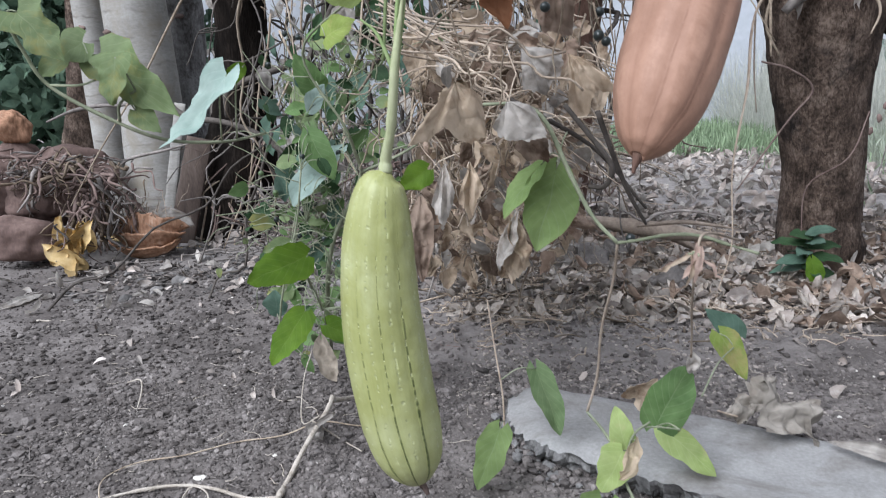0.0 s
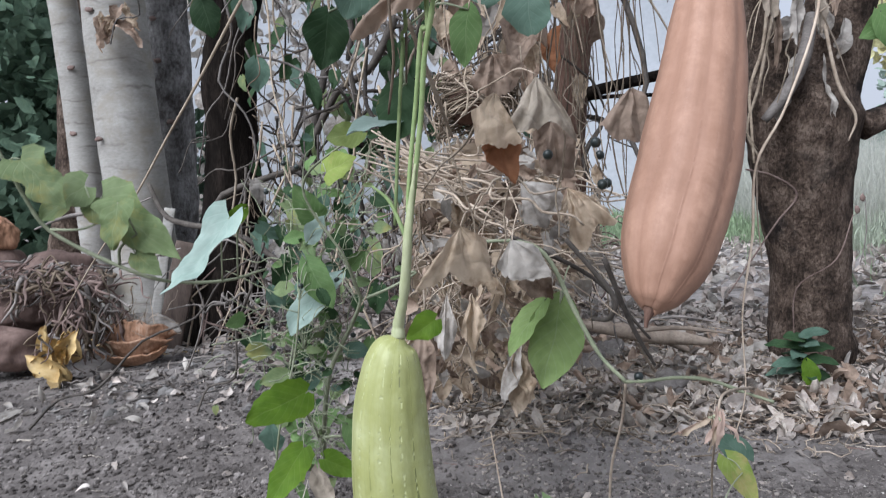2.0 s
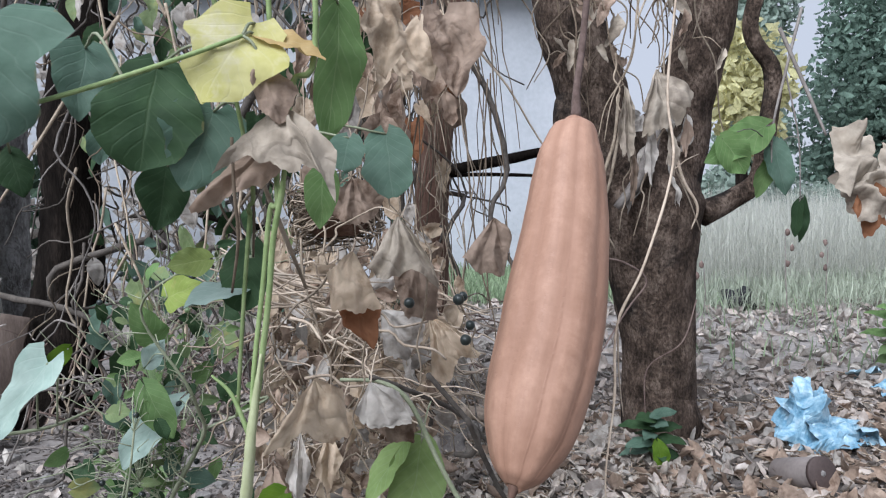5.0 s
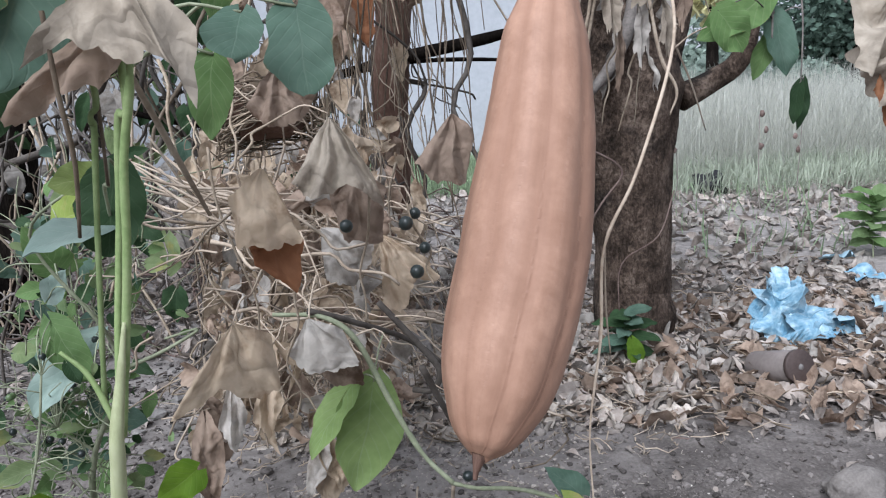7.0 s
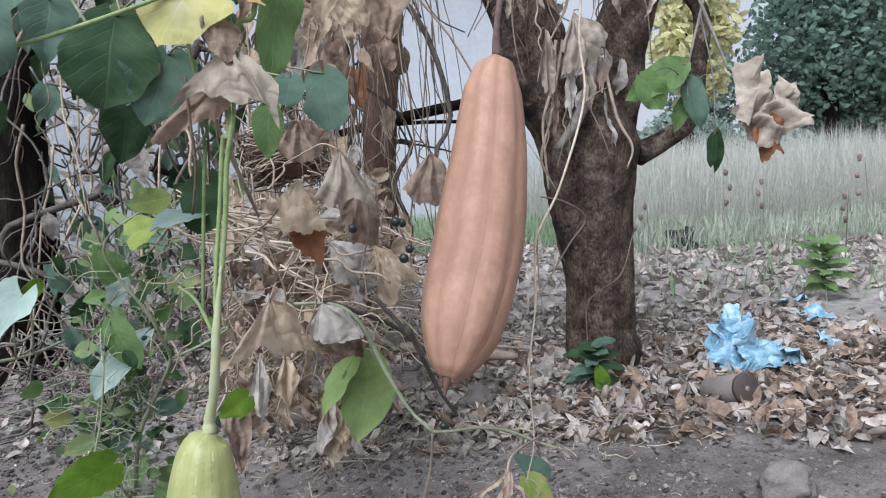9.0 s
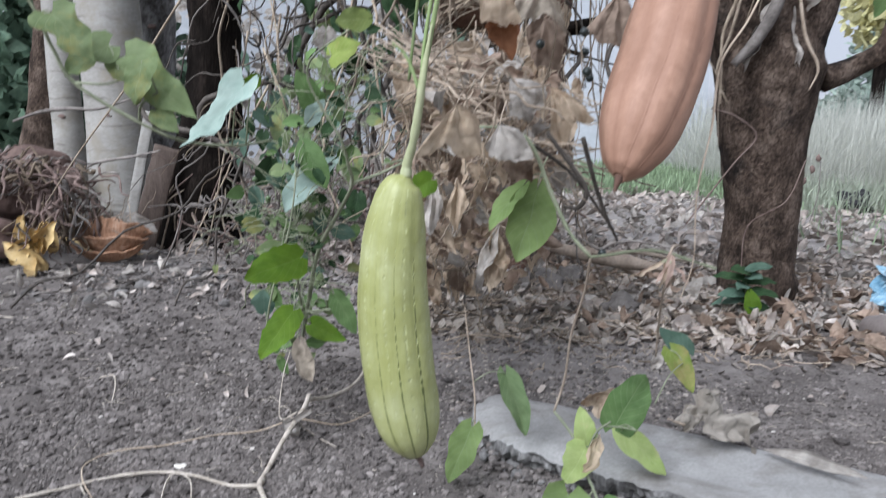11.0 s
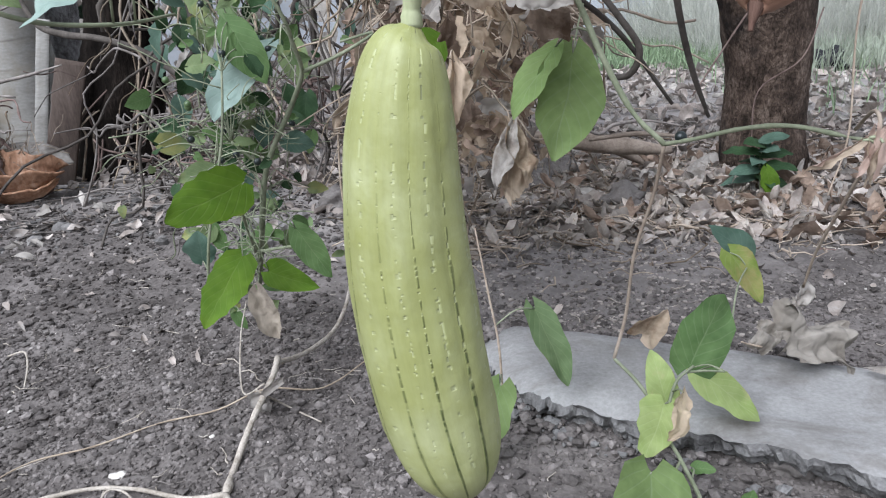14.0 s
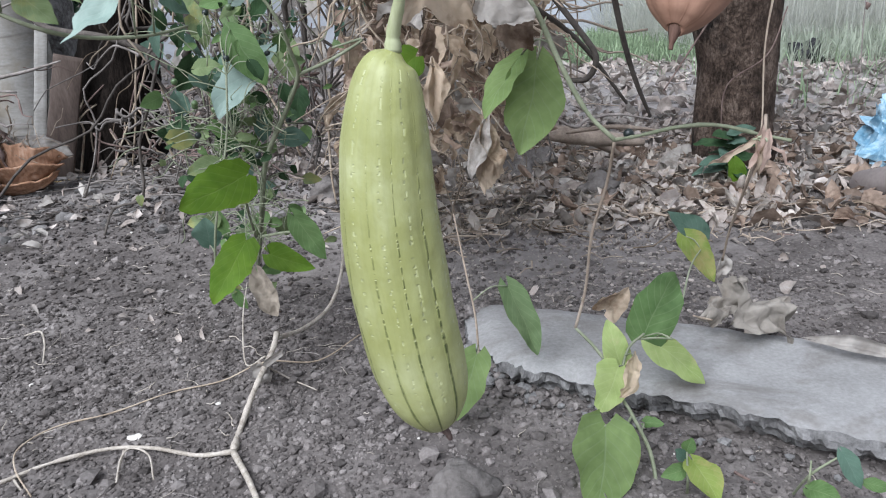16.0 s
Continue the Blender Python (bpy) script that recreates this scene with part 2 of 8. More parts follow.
VINE_DRY = grainy("dry_tan_vine", [(0.3, (0.185, 0.142, 0.105)), (0.5, (0.35, 0.285, 0.22)), (0.75, (0.52, 0.45, 0.365))], 24.0, 6.0, 0.85, 0.5, 0.003, vary=0.35)
VINE_GREY = grainy("grey_dead_twig", [(0.3, (0.075, 0.066, 0.058)), (0.5, (0.17, 0.152, 0.138)), (0.75, (0.30, 0.275, 0.25))], 24.0, 6.0, 0.9, 0.5, 0.003, vary=0.45)
VINE_DARK = grainy("dark_twig", [(0.3, (0.03, 0.026, 0.022)), (0.5, (0.075, 0.065, 0.056)), (0.75, (0.14, 0.125, 0.11))], 24.0, 6.0, 0.9, 0.5, 0.003, vary=0.3)
VINE_GREEN = grainy("pale_green_stem", [(0.3, (0.13, 0.15, 0.092)), (0.5, (0.228, 0.25, 0.162)), (0.75, (0.37, 0.385, 0.275))], 30.0, 6.0, 0.6, 0.3, 0.002, vary=0.25)
VINE_FRESH = grainy("fresh_green_stem", [(0.3, (0.115, 0.165, 0.060)), (0.5, (0.195, 0.262, 0.105)), (0.75, (0.31, 0.365, 0.185))], 30.0, 6.0, 0.6, 0.3, 0.002, vary=0.25)
STALK_GREEN = grainy("pale_gourd_stalk", [(0.3, (0.23, 0.25, 0.13)), (0.5, (0.35, 0.375, 0.215)), (0.75, (0.46, 0.475, 0.31))], 30.0, 6.0, 0.6, 0.4, 0.002, (1, 1, 0.4))
VINE_HAZEL = grainy("dull_brown_vine", [(0.3, (0.13, 0.10, 0.07)), (0.5, (0.28, 0.228, 0.17)), (0.75, (0.47, 0.41, 0.325))], 24.0, 6.0, 0.88, 0.5, 0.003, vary=0.45)
VINE_UMBER = grainy("umber_vine", [(0.3, (0.06, 0.044, 0.031)), (0.5, (0.14, 0.108, 0.077)), (0.75, (0.25, 0.20, 0.15))], 24.0, 6.0, 0.88, 0.5, 0.003, vary=0.4)
ROOT = grainy("pale_bare_root", [(0.34, (0.20, 0.172, 0.138)), (0.5, (0.40, 0.357, 0.30)), (0.68, (0.58, 0.53, 0.465))], 60.0, 6.0, 0.88, 0.8, 0.003)
BERRY = grainy("dark_berry", [(0.3, (0.008, 0.012, 0.012)), (0.7, (0.030, 0.040, 0.036))], 40.0, 4.0, 0.35, 0.1, 0.001, spec=0.5)
BERRY_GREEN = grainy("green_berry", [(0.3, (0.06, 0.10, 0.04)), (0.7, (0.13, 0.19, 0.08))], 40.0, 4.0, 0.4, 0.1, 0.001, spec=0.5)
WALL = grainy("pale_grey_wall", [(0.3, (0.35, 0.37, 0.395)), (0.55, (0.44, 0.46, 0.49)), (0.8, (0.52, 0.54, 0.565))], 1.2, 14.0, 0.85, 0.2, 0.004)
ROOFING = grainy("grey_roof_sheet", [(0.3, (0.16, 0.16, 0.165)), (0.7, (0.30, 0.30, 0.305))], 2.0, 10.0, 0.6, 0.3, 0.004)
PLASTIC_BLUE = grainy("crumpled_blue_plastic", [(0.36, (0.08, 0.20, 0.30)), (0.5, (0.20, 0.34, 0.44)), (0.66, (0.42, 0.54, 0.60))], 22.0, 3.0, 0.35, 0.5, 0.004, spec=0.5)
CAN = grainy("dull_taupe_plastic", [(0.3, (0.16, 0.135, 0.125)), (0.7, (0.25, 0.22, 0.205))], 12.0, 8.0, 0.6, 0.2, 0.002)
CAN_END = grainy("dark_brown_plastic", [(0.3, (0.05, 0.036, 0.033)), (0.7, (0.085, 0.064, 0.058))], 20.0, 8.0, 0.6, 0.2, 0.002)
PLASTIC_PALE = grainy("pale_plastic_scrap", [(0.3, (0.20, 0.34, 0.42)), (0.7, (0.40, 0.52, 0.58))], 18.0, 3.0, 0.4, 0.4, 0.004, spec=0.5)
BLACK_RUBBER = grainy("black_rubber", [(0.3, (0.008, 0.008, 0.009)), (0.7, (0.022, 0.022, 0.024))], 18.0, 3.0, 0.6, 0.3, 0.003)

LEAF_BRIGHT = leafy("bright_green_leaf", (0.078, 0.150, 0.012), (0.122, 0.208, 0.020), (0.18, 0.25, 0.06), 0.40, edge=0.3)
LEAF_MID = leafy("fresh_green_leaf", (0.095, 0.168, 0.055), (0.165, 0.26, 0.098), (0.30, 0.37, 0.20), 0.38, edge=0.45)
LEAF_DARK = leafy("dark_green_leaf", (0.020, 0.045, 0.018), (0.042, 0.080, 0.034), (0.095, 0.14, 0.075), 0.22, edge=0.3)
LEAF_SAGE = leafy("dull_sage_leaf", (0.125, 0.172, 0.07), (0.20, 0.255, 0.125), (0.30, 0.34, 0.2), 0.32, spots=(0.25, 0.25, 0.09), edge=0.5)
LEAF_FRESH = leafy("light_green_leaf", (0.135, 0.205, 0.085), (0.205, 0.285, 0.135), (0.33, 0.41, 0.22), 0.40, edge=0.4)
LEAF_ASH = leafy("ash_grey_leaf", (0.28, 0.236, 0.182), (0.48, 0.42, 0.342), (0.52, 0.46, 0.38), 0.14, 0.85, spots=(0.24, 0.20, 0.16), vary=0.1, relief=0.4, crease=0.2, rib=0.14, veins=5.0)
# Lighter, yellower copy of LEAF_FRESH with sunlight put into the colour.
LEAF_SUNLIT = leafy("sunlit_green_leaf", (0.19, 0.275, 0.092), (0.275, 0.375, 0.142), (0.34, 0.42, 0.25), 0.5, edge=0.3)
LEAF_BLUE = leafy("blue_green_leaf", (0.066, 0.118, 0.082), (0.118, 0.182, 0.138), (0.19, 0.255, 0.20), 0.25, edge=0.3)
LEAF_PALE = leafy("pale_silvery_leaf", (0.21, 0.285, 0.245), (0.30, 0.375, 0.33), (0.36, 0.42, 0.37), 0.2, 0.55)
LEAF_YELLOW = leafy("yellowing_leaf", (0.46, 0.44, 0.13), (0.66, 0.62, 0.30), (0.70, 0.67, 0.42), 0.35, spots=(0.62, 0.58, 0.40))
LEAF_AMBER = leafy("amber_leaf", (0.40, 0.27, 0.10), (0.58, 0.44, 0.22), (0.6, 0.48, 0.28), 0.3, spots=(0.30, 0.19, 0.09))
LEAF_YGREEN = leafy("yellow_green_leaf", (0.20, 0.28, 0.05), (0.30, 0.37, 0.10), (0.42, 0.46, 0.22), 0.38, spots=(0.40, 0.36, 0.14), edge=0.7)
LEAF_LIME = leafy("pale_lime_leaf", (0.28, 0.36, 0.12), (0.39, 0.47, 0.19), (0.48, 0.54, 0.29), 0.4, spots=(0.45, 0.42, 0.22), edge=0.5)
LEAF_OLIVE = leafy("olive_leaf", (0.095, 0.125, 0.035), (0.15, 0.19, 0.055), (0.24, 0.27, 0.12), 0.3, spots=(0.26, 0.20, 0.09))
PETAL = leafy("dry_pinkish_petal", (0.33, 0.23, 0.18), (0.48, 0.365, 0.305), (0.5, 0.385, 0.32), 0.3, 0.8)
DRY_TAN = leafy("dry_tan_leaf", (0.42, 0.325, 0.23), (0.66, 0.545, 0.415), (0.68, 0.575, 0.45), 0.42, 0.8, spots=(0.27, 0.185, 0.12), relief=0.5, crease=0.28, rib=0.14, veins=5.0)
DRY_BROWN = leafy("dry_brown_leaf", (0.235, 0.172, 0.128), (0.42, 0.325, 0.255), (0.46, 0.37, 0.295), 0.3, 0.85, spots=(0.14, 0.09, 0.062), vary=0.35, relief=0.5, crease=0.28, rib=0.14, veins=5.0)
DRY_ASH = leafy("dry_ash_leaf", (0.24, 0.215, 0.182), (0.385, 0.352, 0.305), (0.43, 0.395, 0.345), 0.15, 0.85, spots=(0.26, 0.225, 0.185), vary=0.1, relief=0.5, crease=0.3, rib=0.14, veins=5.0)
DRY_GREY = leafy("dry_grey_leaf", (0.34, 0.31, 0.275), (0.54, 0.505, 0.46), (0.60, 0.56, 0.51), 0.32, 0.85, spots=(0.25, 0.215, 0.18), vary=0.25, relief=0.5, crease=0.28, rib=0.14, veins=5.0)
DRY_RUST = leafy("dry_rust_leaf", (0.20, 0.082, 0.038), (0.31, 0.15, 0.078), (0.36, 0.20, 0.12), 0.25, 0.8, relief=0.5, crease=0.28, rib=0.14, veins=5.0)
# Bleached leaf colour, lifted further to offset the shade under the vine.
LITTER_LIFTED = leafy("bleached_leaf_litter", (0.30, 0.262, 0.225), (0.52, 0.472, 0.415), (0.56, 0.515, 0.46), 0.10, 0.9, spots=(0.25, 0.205, 0.165), vary=0.45, relief=0.5, rib=0.14, veins=5.0)
LITTER = leafy("fallen_leaf_litter", (0.20, 0.168, 0.146), (0.41, 0.36, 0.32), (0.45, 0.405, 0.365), 0.08, 0.9, spots=(0.44, 0.405, 0.37), vary=0.42, relief=0.5, rib=0.14, veins=5.0)
GRASS_DRY = leafy("pale_dry_grass", (0.54, 0.545, 0.485), (0.62, 0.625, 0.565), (0.63, 0.635, 0.575), 0.5, 0.8, vary=0.12)
GRASS_GREEN = leafy("short_green_grass", (0.22, 0.30, 0.175), (0.33, 0.41, 0.26), (0.35, 0.43, 0.28), 0.35, 0.7, vary=0.25)
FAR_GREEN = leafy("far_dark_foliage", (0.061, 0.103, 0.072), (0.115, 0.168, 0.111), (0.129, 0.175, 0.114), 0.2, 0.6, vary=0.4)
# The next two far greens have distance haze put into their colour.
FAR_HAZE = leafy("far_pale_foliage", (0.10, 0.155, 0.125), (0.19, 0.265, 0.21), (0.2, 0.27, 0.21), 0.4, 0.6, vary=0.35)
FAR_PALE = leafy("far_hazed_foliage", (0.24, 0.31, 0.26), (0.36, 0.43, 0.37), (0.37, 0.44, 0.38), 0.4, 0.6, vary=0.25)
GRASS_PALE = leafy("grey_green_grass", (0.34, 0.38, 0.29), (0.46, 0.50, 0.40), (0.47, 0.51, 0.41), 0.4, 0.7, vary=0.2)
FAR_YELLOW = leafy("far_yellow_foliage", (0.48, 0.46, 0.23), (0.66, 0.63, 0.38), (0.66, 0.63, 0.38), 0.4, 0.6, vary=0.3)


def ringed(material, spacing, dark):
    """Thin dark rings round a smooth trunk."""
    nt = material.node_tree
    b = nt.nodes["Principled BSDF"]
    old = b.inputs["Base Color"].links[0].from_socket
    vec = coords(nt)
    z = node(nt, "SeparateXYZ", {0: vec}).outputs[2]
    wob = maths(nt, "MULTIPLY", noise_tex(nt, 5.0, 3, 0.6, vec), 0.10)
    ring = maths(nt, "PINGPONG", maths(nt, "MULTIPLY", maths(nt, "ADD", z, wob), 1.0 / spacing), 0.5)
    line = maths(nt, "SUBTRACT", 1.0, maths(nt, "SMOOTH_MIN", maths(nt, "MULTIPLY", ring, 16.0), 1.0, 0.2))
    part_of = maths(nt, "MULTIPLY", line, ramp(nt, noise_tex(nt, 11.0, 3, 0.6, vec), [(0.42, (0.0,)), (0.6, (0.85,))]))
    nt.links.new(mix(nt, part_of, old, dark), b.inputs["Base Color"])


ringed(BARK_PALE, 0.11, (0.15, 0.135, 0.12))
dirty(BARK_PALE, (0.26, 0.235, 0.19), 7.0, 0.50, 0.68)


def gourd_skin(name, base, shade, groove, dash, ribs, dash_amount, dark_amount, rough=0.5, bands=0.25, ripe=0.0):
    """Skin with broken lines that run the length of the fruit: u goes round in ribs, v from stalk to tip."""
    m, nt, b = shader(name, rough)
    sep = node(nt, "SeparateXYZ", {0: node(nt, "UVMap").outputs[0]})
    u, v = sep.outputs[0], sep.outputs[1]
    vec = coords(nt)
    wob = maths(nt, "MULTIPLY_ADD", noise_tex(nt, 28.0, 2, 0.5, vec), 0.10, -0.05)
    ring = maths(nt, "MULTIPLY", maths(nt, "ADD", u, maths(nt, "MULTIPLY", wob, 0.1)), ribs)
    pos = maths(nt, "PINGPONG", ring, 0.5)
    thick = maths(nt, "MULTIPLY_ADD", noise_tex(nt, 60.0, 2, 0.5, vec), 48.0, 4.0)
    finer = maths(nt, "MULTIPLY", thick, maths(nt, "MULTIPLY_ADD", v, -0.8, 1.25))
    line = maths(nt, "SUBTRACT", 1.0, maths(nt, "SMOOTH_MIN", maths(nt, "MULTIPLY", pos, finer), 1.0, 0.15))
    pos2 = maths(nt, "PINGPONG", maths(nt, "ADD", ring, 0.5), 0.5)
    line2 = maths(nt, "SUBTRACT", 1.0, maths(nt, "SMOOTH_MIN", maths(nt, "MULTIPLY", pos2, maths(nt, "MULTIPLY", thick, 0.42)), 1.0, 0.15))
    cell = maths(nt, "FLOOR", maths(nt, "ADD", ring, 0.5))
    along = node(nt, "CombineXYZ", {0: maths(nt, "MULTIPLY", v, 15.0), 1: maths(nt, "MULTIPLY", cell, 7.3)}).outputs[0]
    broken = noise_tex(nt, 2.6, 2, 0.5, along)
    big = noise_tex(nt, 14.0, 4, 0.6, vec)
    small = noise_tex(nt, 95.0, 4, 0.65, vec)
    blotch = maths(nt, "MULTIPLY_ADD", small, 0.4, maths(nt, "MULTIPLY", big, 0.6))
    col = mix(nt, ramp(nt, blotch, [(0.35, (0.0,)), (0.68, (1.0,))]), base, shade)
    # ripe only sets how far the skin darkens and yellows towards the tip.
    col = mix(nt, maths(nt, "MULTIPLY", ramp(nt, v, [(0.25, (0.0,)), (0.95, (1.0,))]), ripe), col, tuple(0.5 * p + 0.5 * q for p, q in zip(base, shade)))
    lower = ramp(nt, v, [(0.22, (0.05,)), (0.75, (1.0,))])
    gate = maths(nt, "MAXIMUM", ramp(nt, broken, [(0.46, (0.0,)), (0.52, (1.0,))]), ramp(nt, v, [(0.62, (0.0,)), (0.85, (0.8,))]))
    darkline = maths(nt, "MULTIPLY", maths(nt, "MULTIPLY", line, lower), maths(nt, "MULTIPLY", gate, dark_amount))
    gate2 = ramp(nt, noise_tex(nt, 4.2, 1, 0.5, along), [(0.56, (0.0,)), (0.62, (1.0,))])
    some = ramp(nt, noise_tex(nt, 1.0, 0, 0.5, node(nt, "CombineXYZ", {0: maths(nt, "MULTIPLY", cell, 5.7)}).outputs[0]), [(0.47, (0.12,)), (0.58, (1.0,))])
    darkline = maths(nt, "MULTIPLY", darkline, some)
    paleline = maths(nt, "MULTIPLY", maths(nt, "MAXIMUM", line2, maths(nt, "MULTIPLY", line, maths(nt, "SUBTRACT", 1.0, gate))), maths(nt, "MULTIPLY", gate2, dash_amount))
    # The colour also darkens towards each groove between the ribs.
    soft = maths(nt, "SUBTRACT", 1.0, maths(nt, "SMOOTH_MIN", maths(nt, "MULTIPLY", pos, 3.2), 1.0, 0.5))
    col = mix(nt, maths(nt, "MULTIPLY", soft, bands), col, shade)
    mottle = ramp(nt, noise_tex(nt, 9.0, 5, 0.7, vec, 0.6), [(0.42, (0.0,)), (0.62, (1.0,))])
    col = mix(nt, maths(nt, "MULTIPLY", mottle, 0.65), col, shade)
    streak = noise_tex(nt, 1.0, 4, 0.6, node(nt, "CombineXYZ", {0: maths(nt, "MULTIPLY", u, 60.0), 1: maths(nt, "MULTIPLY", v, 7.0)}).outputs[0])
    col = node(nt, "HueSaturation", {"Color": col, "Value": maths(nt, "MULTIPLY_ADD", streak, 0.24, 0.88)}).outputs[0]
    col = mix(nt, darkline, col, groove)
    col = mix(nt, paleline, col, dash)
    nt.links.new(col, b.inputs["Base Color"])
    b.inputs["Specular IOR Level"].default_value = 0.35
    h = maths(nt, "MULTIPLY_ADD", darkline, -0.8, maths(nt, "MULTIPLY_ADD", paleline, 0.55, maths(nt, "MULTIPLY_ADD", big, 1.1, maths(nt, "MULTIPLY", small, 0.14))))
    bump(nt, b, h, 0.5, 0.005)
    return m


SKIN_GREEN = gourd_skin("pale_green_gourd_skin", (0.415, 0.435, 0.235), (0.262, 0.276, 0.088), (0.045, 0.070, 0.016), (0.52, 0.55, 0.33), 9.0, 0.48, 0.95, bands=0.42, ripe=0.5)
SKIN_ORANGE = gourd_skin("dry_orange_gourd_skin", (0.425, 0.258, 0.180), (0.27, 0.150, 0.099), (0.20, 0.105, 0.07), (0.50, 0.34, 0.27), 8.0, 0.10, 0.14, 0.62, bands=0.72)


# ---- mesh helpers ----
class Sheet:
    """Gathers vertices, faces and leaf coordinates for one mesh."""

    def __init__(self):
        self.v, self.f, self.uv, self.n = [], [], [], 0

    def add(self, verts, faces, uv=None):
        verts = np.asarray(verts, float)
        self.v.append(verts)
        self.f.extend([tuple(i + self.n for i in f) for f in faces])
        self.uv.append(np.asarray(uv, float) if uv is not None else np.full((len(verts), 2), 0.5))
        self.n += len(verts)
        return self

    def mesh(self, name, material, smooth=True):
        me = bpy.data.meshes.new(name)
        v = np.concatenate(self.v)
        me.from_pydata(v.tolist(), [], self.f)
        layer = me.uv_layers.new(name="UVMap")
        idx = np.empty(len(me.loops), dtype=np.int32)
        me.loops.foreach_get("vertex_index", idx)
        layer.data.foreach_set("uv", np.concatenate(self.uv)[idx].astype(np.float32).ravel())
        me.materials.append(material)
        me.polygons.foreach_set("use_smooth", np.full(len(me.polygons), smooth))
        me.update()
        return me


def part(name, sheet, material, parent=None, label="", smooth=True):
    """Links a sheet as one mesh object, under a thing or a part if one is given."""
    ob = new(name, sheet.mesh(name, material, smooth))
    if parent is not None:
        ob.parent = parent
        ob.matrix_parent_inverse = parent_world(parent).inverted()
    if label:
        ob["label"] = label
    return ob


def parent_world(ob):
    m = ob.matrix_basis.copy()
    while ob.parent is not None:
        m = ob.parent.matrix_basis @ ob.matrix_parent_inverse @ m
        ob = ob.parent
    return m


def thing(name, place, label, category, group="", kind=""):
    """An empty at a thing's base, to carry its parts."""
    ob = new(name)
    ob.empty_display_size = 0.05
    ob.matrix_basis = Matrix.Translation(place)
    return tagged(ob, label, category, group, kind)


def curve(points, steps=6):
    """A smooth line through points."""
    p = np.asarray(points, float)
    if len(p) == 2:
        return np.array([p[0] + (p[1] - p[0]) * k / steps for k in range(steps + 1)])
    q = np.vstack([2 * p[0] - p[1], p, 2 * p[-1] - p[-2]])
    out = []
    for i in range(1, len(q) - 2):
        for k in range(steps):
            t = k / steps
            out.append(0.5 * (2 * q[i] + (q[i + 1] - q[i - 1]) * t + (2 * q[i - 1] - 5 * q[i] + 4 * q[i + 1] - q[i + 2]) * t * t
                              + (3 * q[i] - q[i - 1] - 3 * q[i + 1] + q[i + 2]) * t ** 3))
    out.append(p[-1])
    return np.array(out)


def tube(line, radii, sides=6, knobs=0.0, rng=None):
    """A round, tapering tube along a line; knobs makes its thickness uneven."""
    line = np.asarray(line, float)
    n = len(line)
    r = np.interp(np.linspace(0, 1, n), np.linspace(0, 1, len(radii)), radii) if np.ndim(radii) else np.full(n, radii)
    if knobs and rng is not None:
        r = r * (1 + knobs * rng.standard_normal(n))
    tan = np.gradient(line, axis=0)
    tan /= np.linalg.norm(tan, axis=1)[:, None] + 1e-9
    ref = np.array([0.0, 0.0, 1.0]) if abs(tan[0][2]) < 0.8 else np.array([1.0, 0.0, 0.0])
    verts, uv = [], []
    a = np.linspace(0, 2 * math.pi, sides, endpoint=False)
    for i in range(n):
        ref = ref - tan[i] * (ref @ tan[i])
        ref /= np.linalg.norm(ref) + 1e-9
        other = np.cross(tan[i], ref)
        verts.append(line[i] + r[i] * (np.cos(a)[:, None] * ref + np.sin(a)[:, None] * other))
        uv += [(k / sides, i / (n - 1)) for k in range(sides)]
    verts = np.concatenate(verts)
    faces = [(i * sides + k, i * sides + (k + 1) % sides, (i + 1) * sides + (k + 1) % sides, (i + 1) * sides + k)
             for i in range(n - 1) for k in range(sides)]
    faces += [tuple(range(sides))[::-1], tuple(range((n - 1) * sides, n * sides))]
    return verts, faces, uv


def wander(a, b, rng, amp=0.02, n=8, sag=0.0):
    """A crooked line from a to b."""
    a, b = np.asarray(a, float), np.asarray(b, float)
    t = np.linspace(0, 1, n)[:, None]
    w = np.sin(math.pi * t) ** 0.5
    p = a + (b - a) * t + rng.standard_normal((n, 3)) * amp * w
    p[:, 2] -= sag * np.sin(math.pi * t[:, 0])
    return curve(p, 3)


def lump(centre, size, rng, rough=0.25, subdiv=1):
    """An uneven rounded lump."""
    bm = bmesh.new()
    bmesh.ops.create_icosphere(bm, subdivisions=subdiv, radius=1.0)
    v = np.array([x.co[:] for x in bm.verts])
    f = [tuple(x.index for x in fc.verts) for fc in bm.faces]
    bm.free()
    off = rng.random(3) * 50
    k = np.array([1 + rough * 1.6 * noise.noise(Vector(p * 1.3 + off)) + rough * 0.6 * noise.noise(Vector(p * 3.1 + off)) for p in v])
    return v * k[:, None] * np.asarray(size) + np.asarray(centre), f


LEAF_FORMS = {
    "heart": lambda s: np.sin(math.pi * s ** 0.55) ** 0.8,
    "oval": lambda s: np.sin(math.pi * s ** 0.8) ** 0.75,
    "narrow": lambda s: np.sin(math.pi * s ** 0.9) ** 0.9,
    "lobed": lambda s: np.sin(math.pi * np.clip(s, 0, 1) ** 0.6) ** 0.7 * (0.88 + 0.14 * np.cos(s * 2.4 * 2 * math.pi + 0.6)),
    "ivy": lambda s: np.interp(s, (0, 0.04, 0.20, 0.40, 0.60, 0.70, 0.88, 1.0), (0.35, 0.78, 1.0, 0.60, 0.70, 0.62, 0.2, 0.0)),
    "fan": lambda s: s ** 0.75 * np.clip((1.02 - s) / 0.12, 0.25, 1) ** 0.5,
    "broad": lambda s: np.sin(math.pi * s ** 0.62) ** 0.6,
    "round": lambda s: np.sqrt(np.clip(1 - (2 * s - 1) ** 2, 0, 1)) ** 0.9,
}


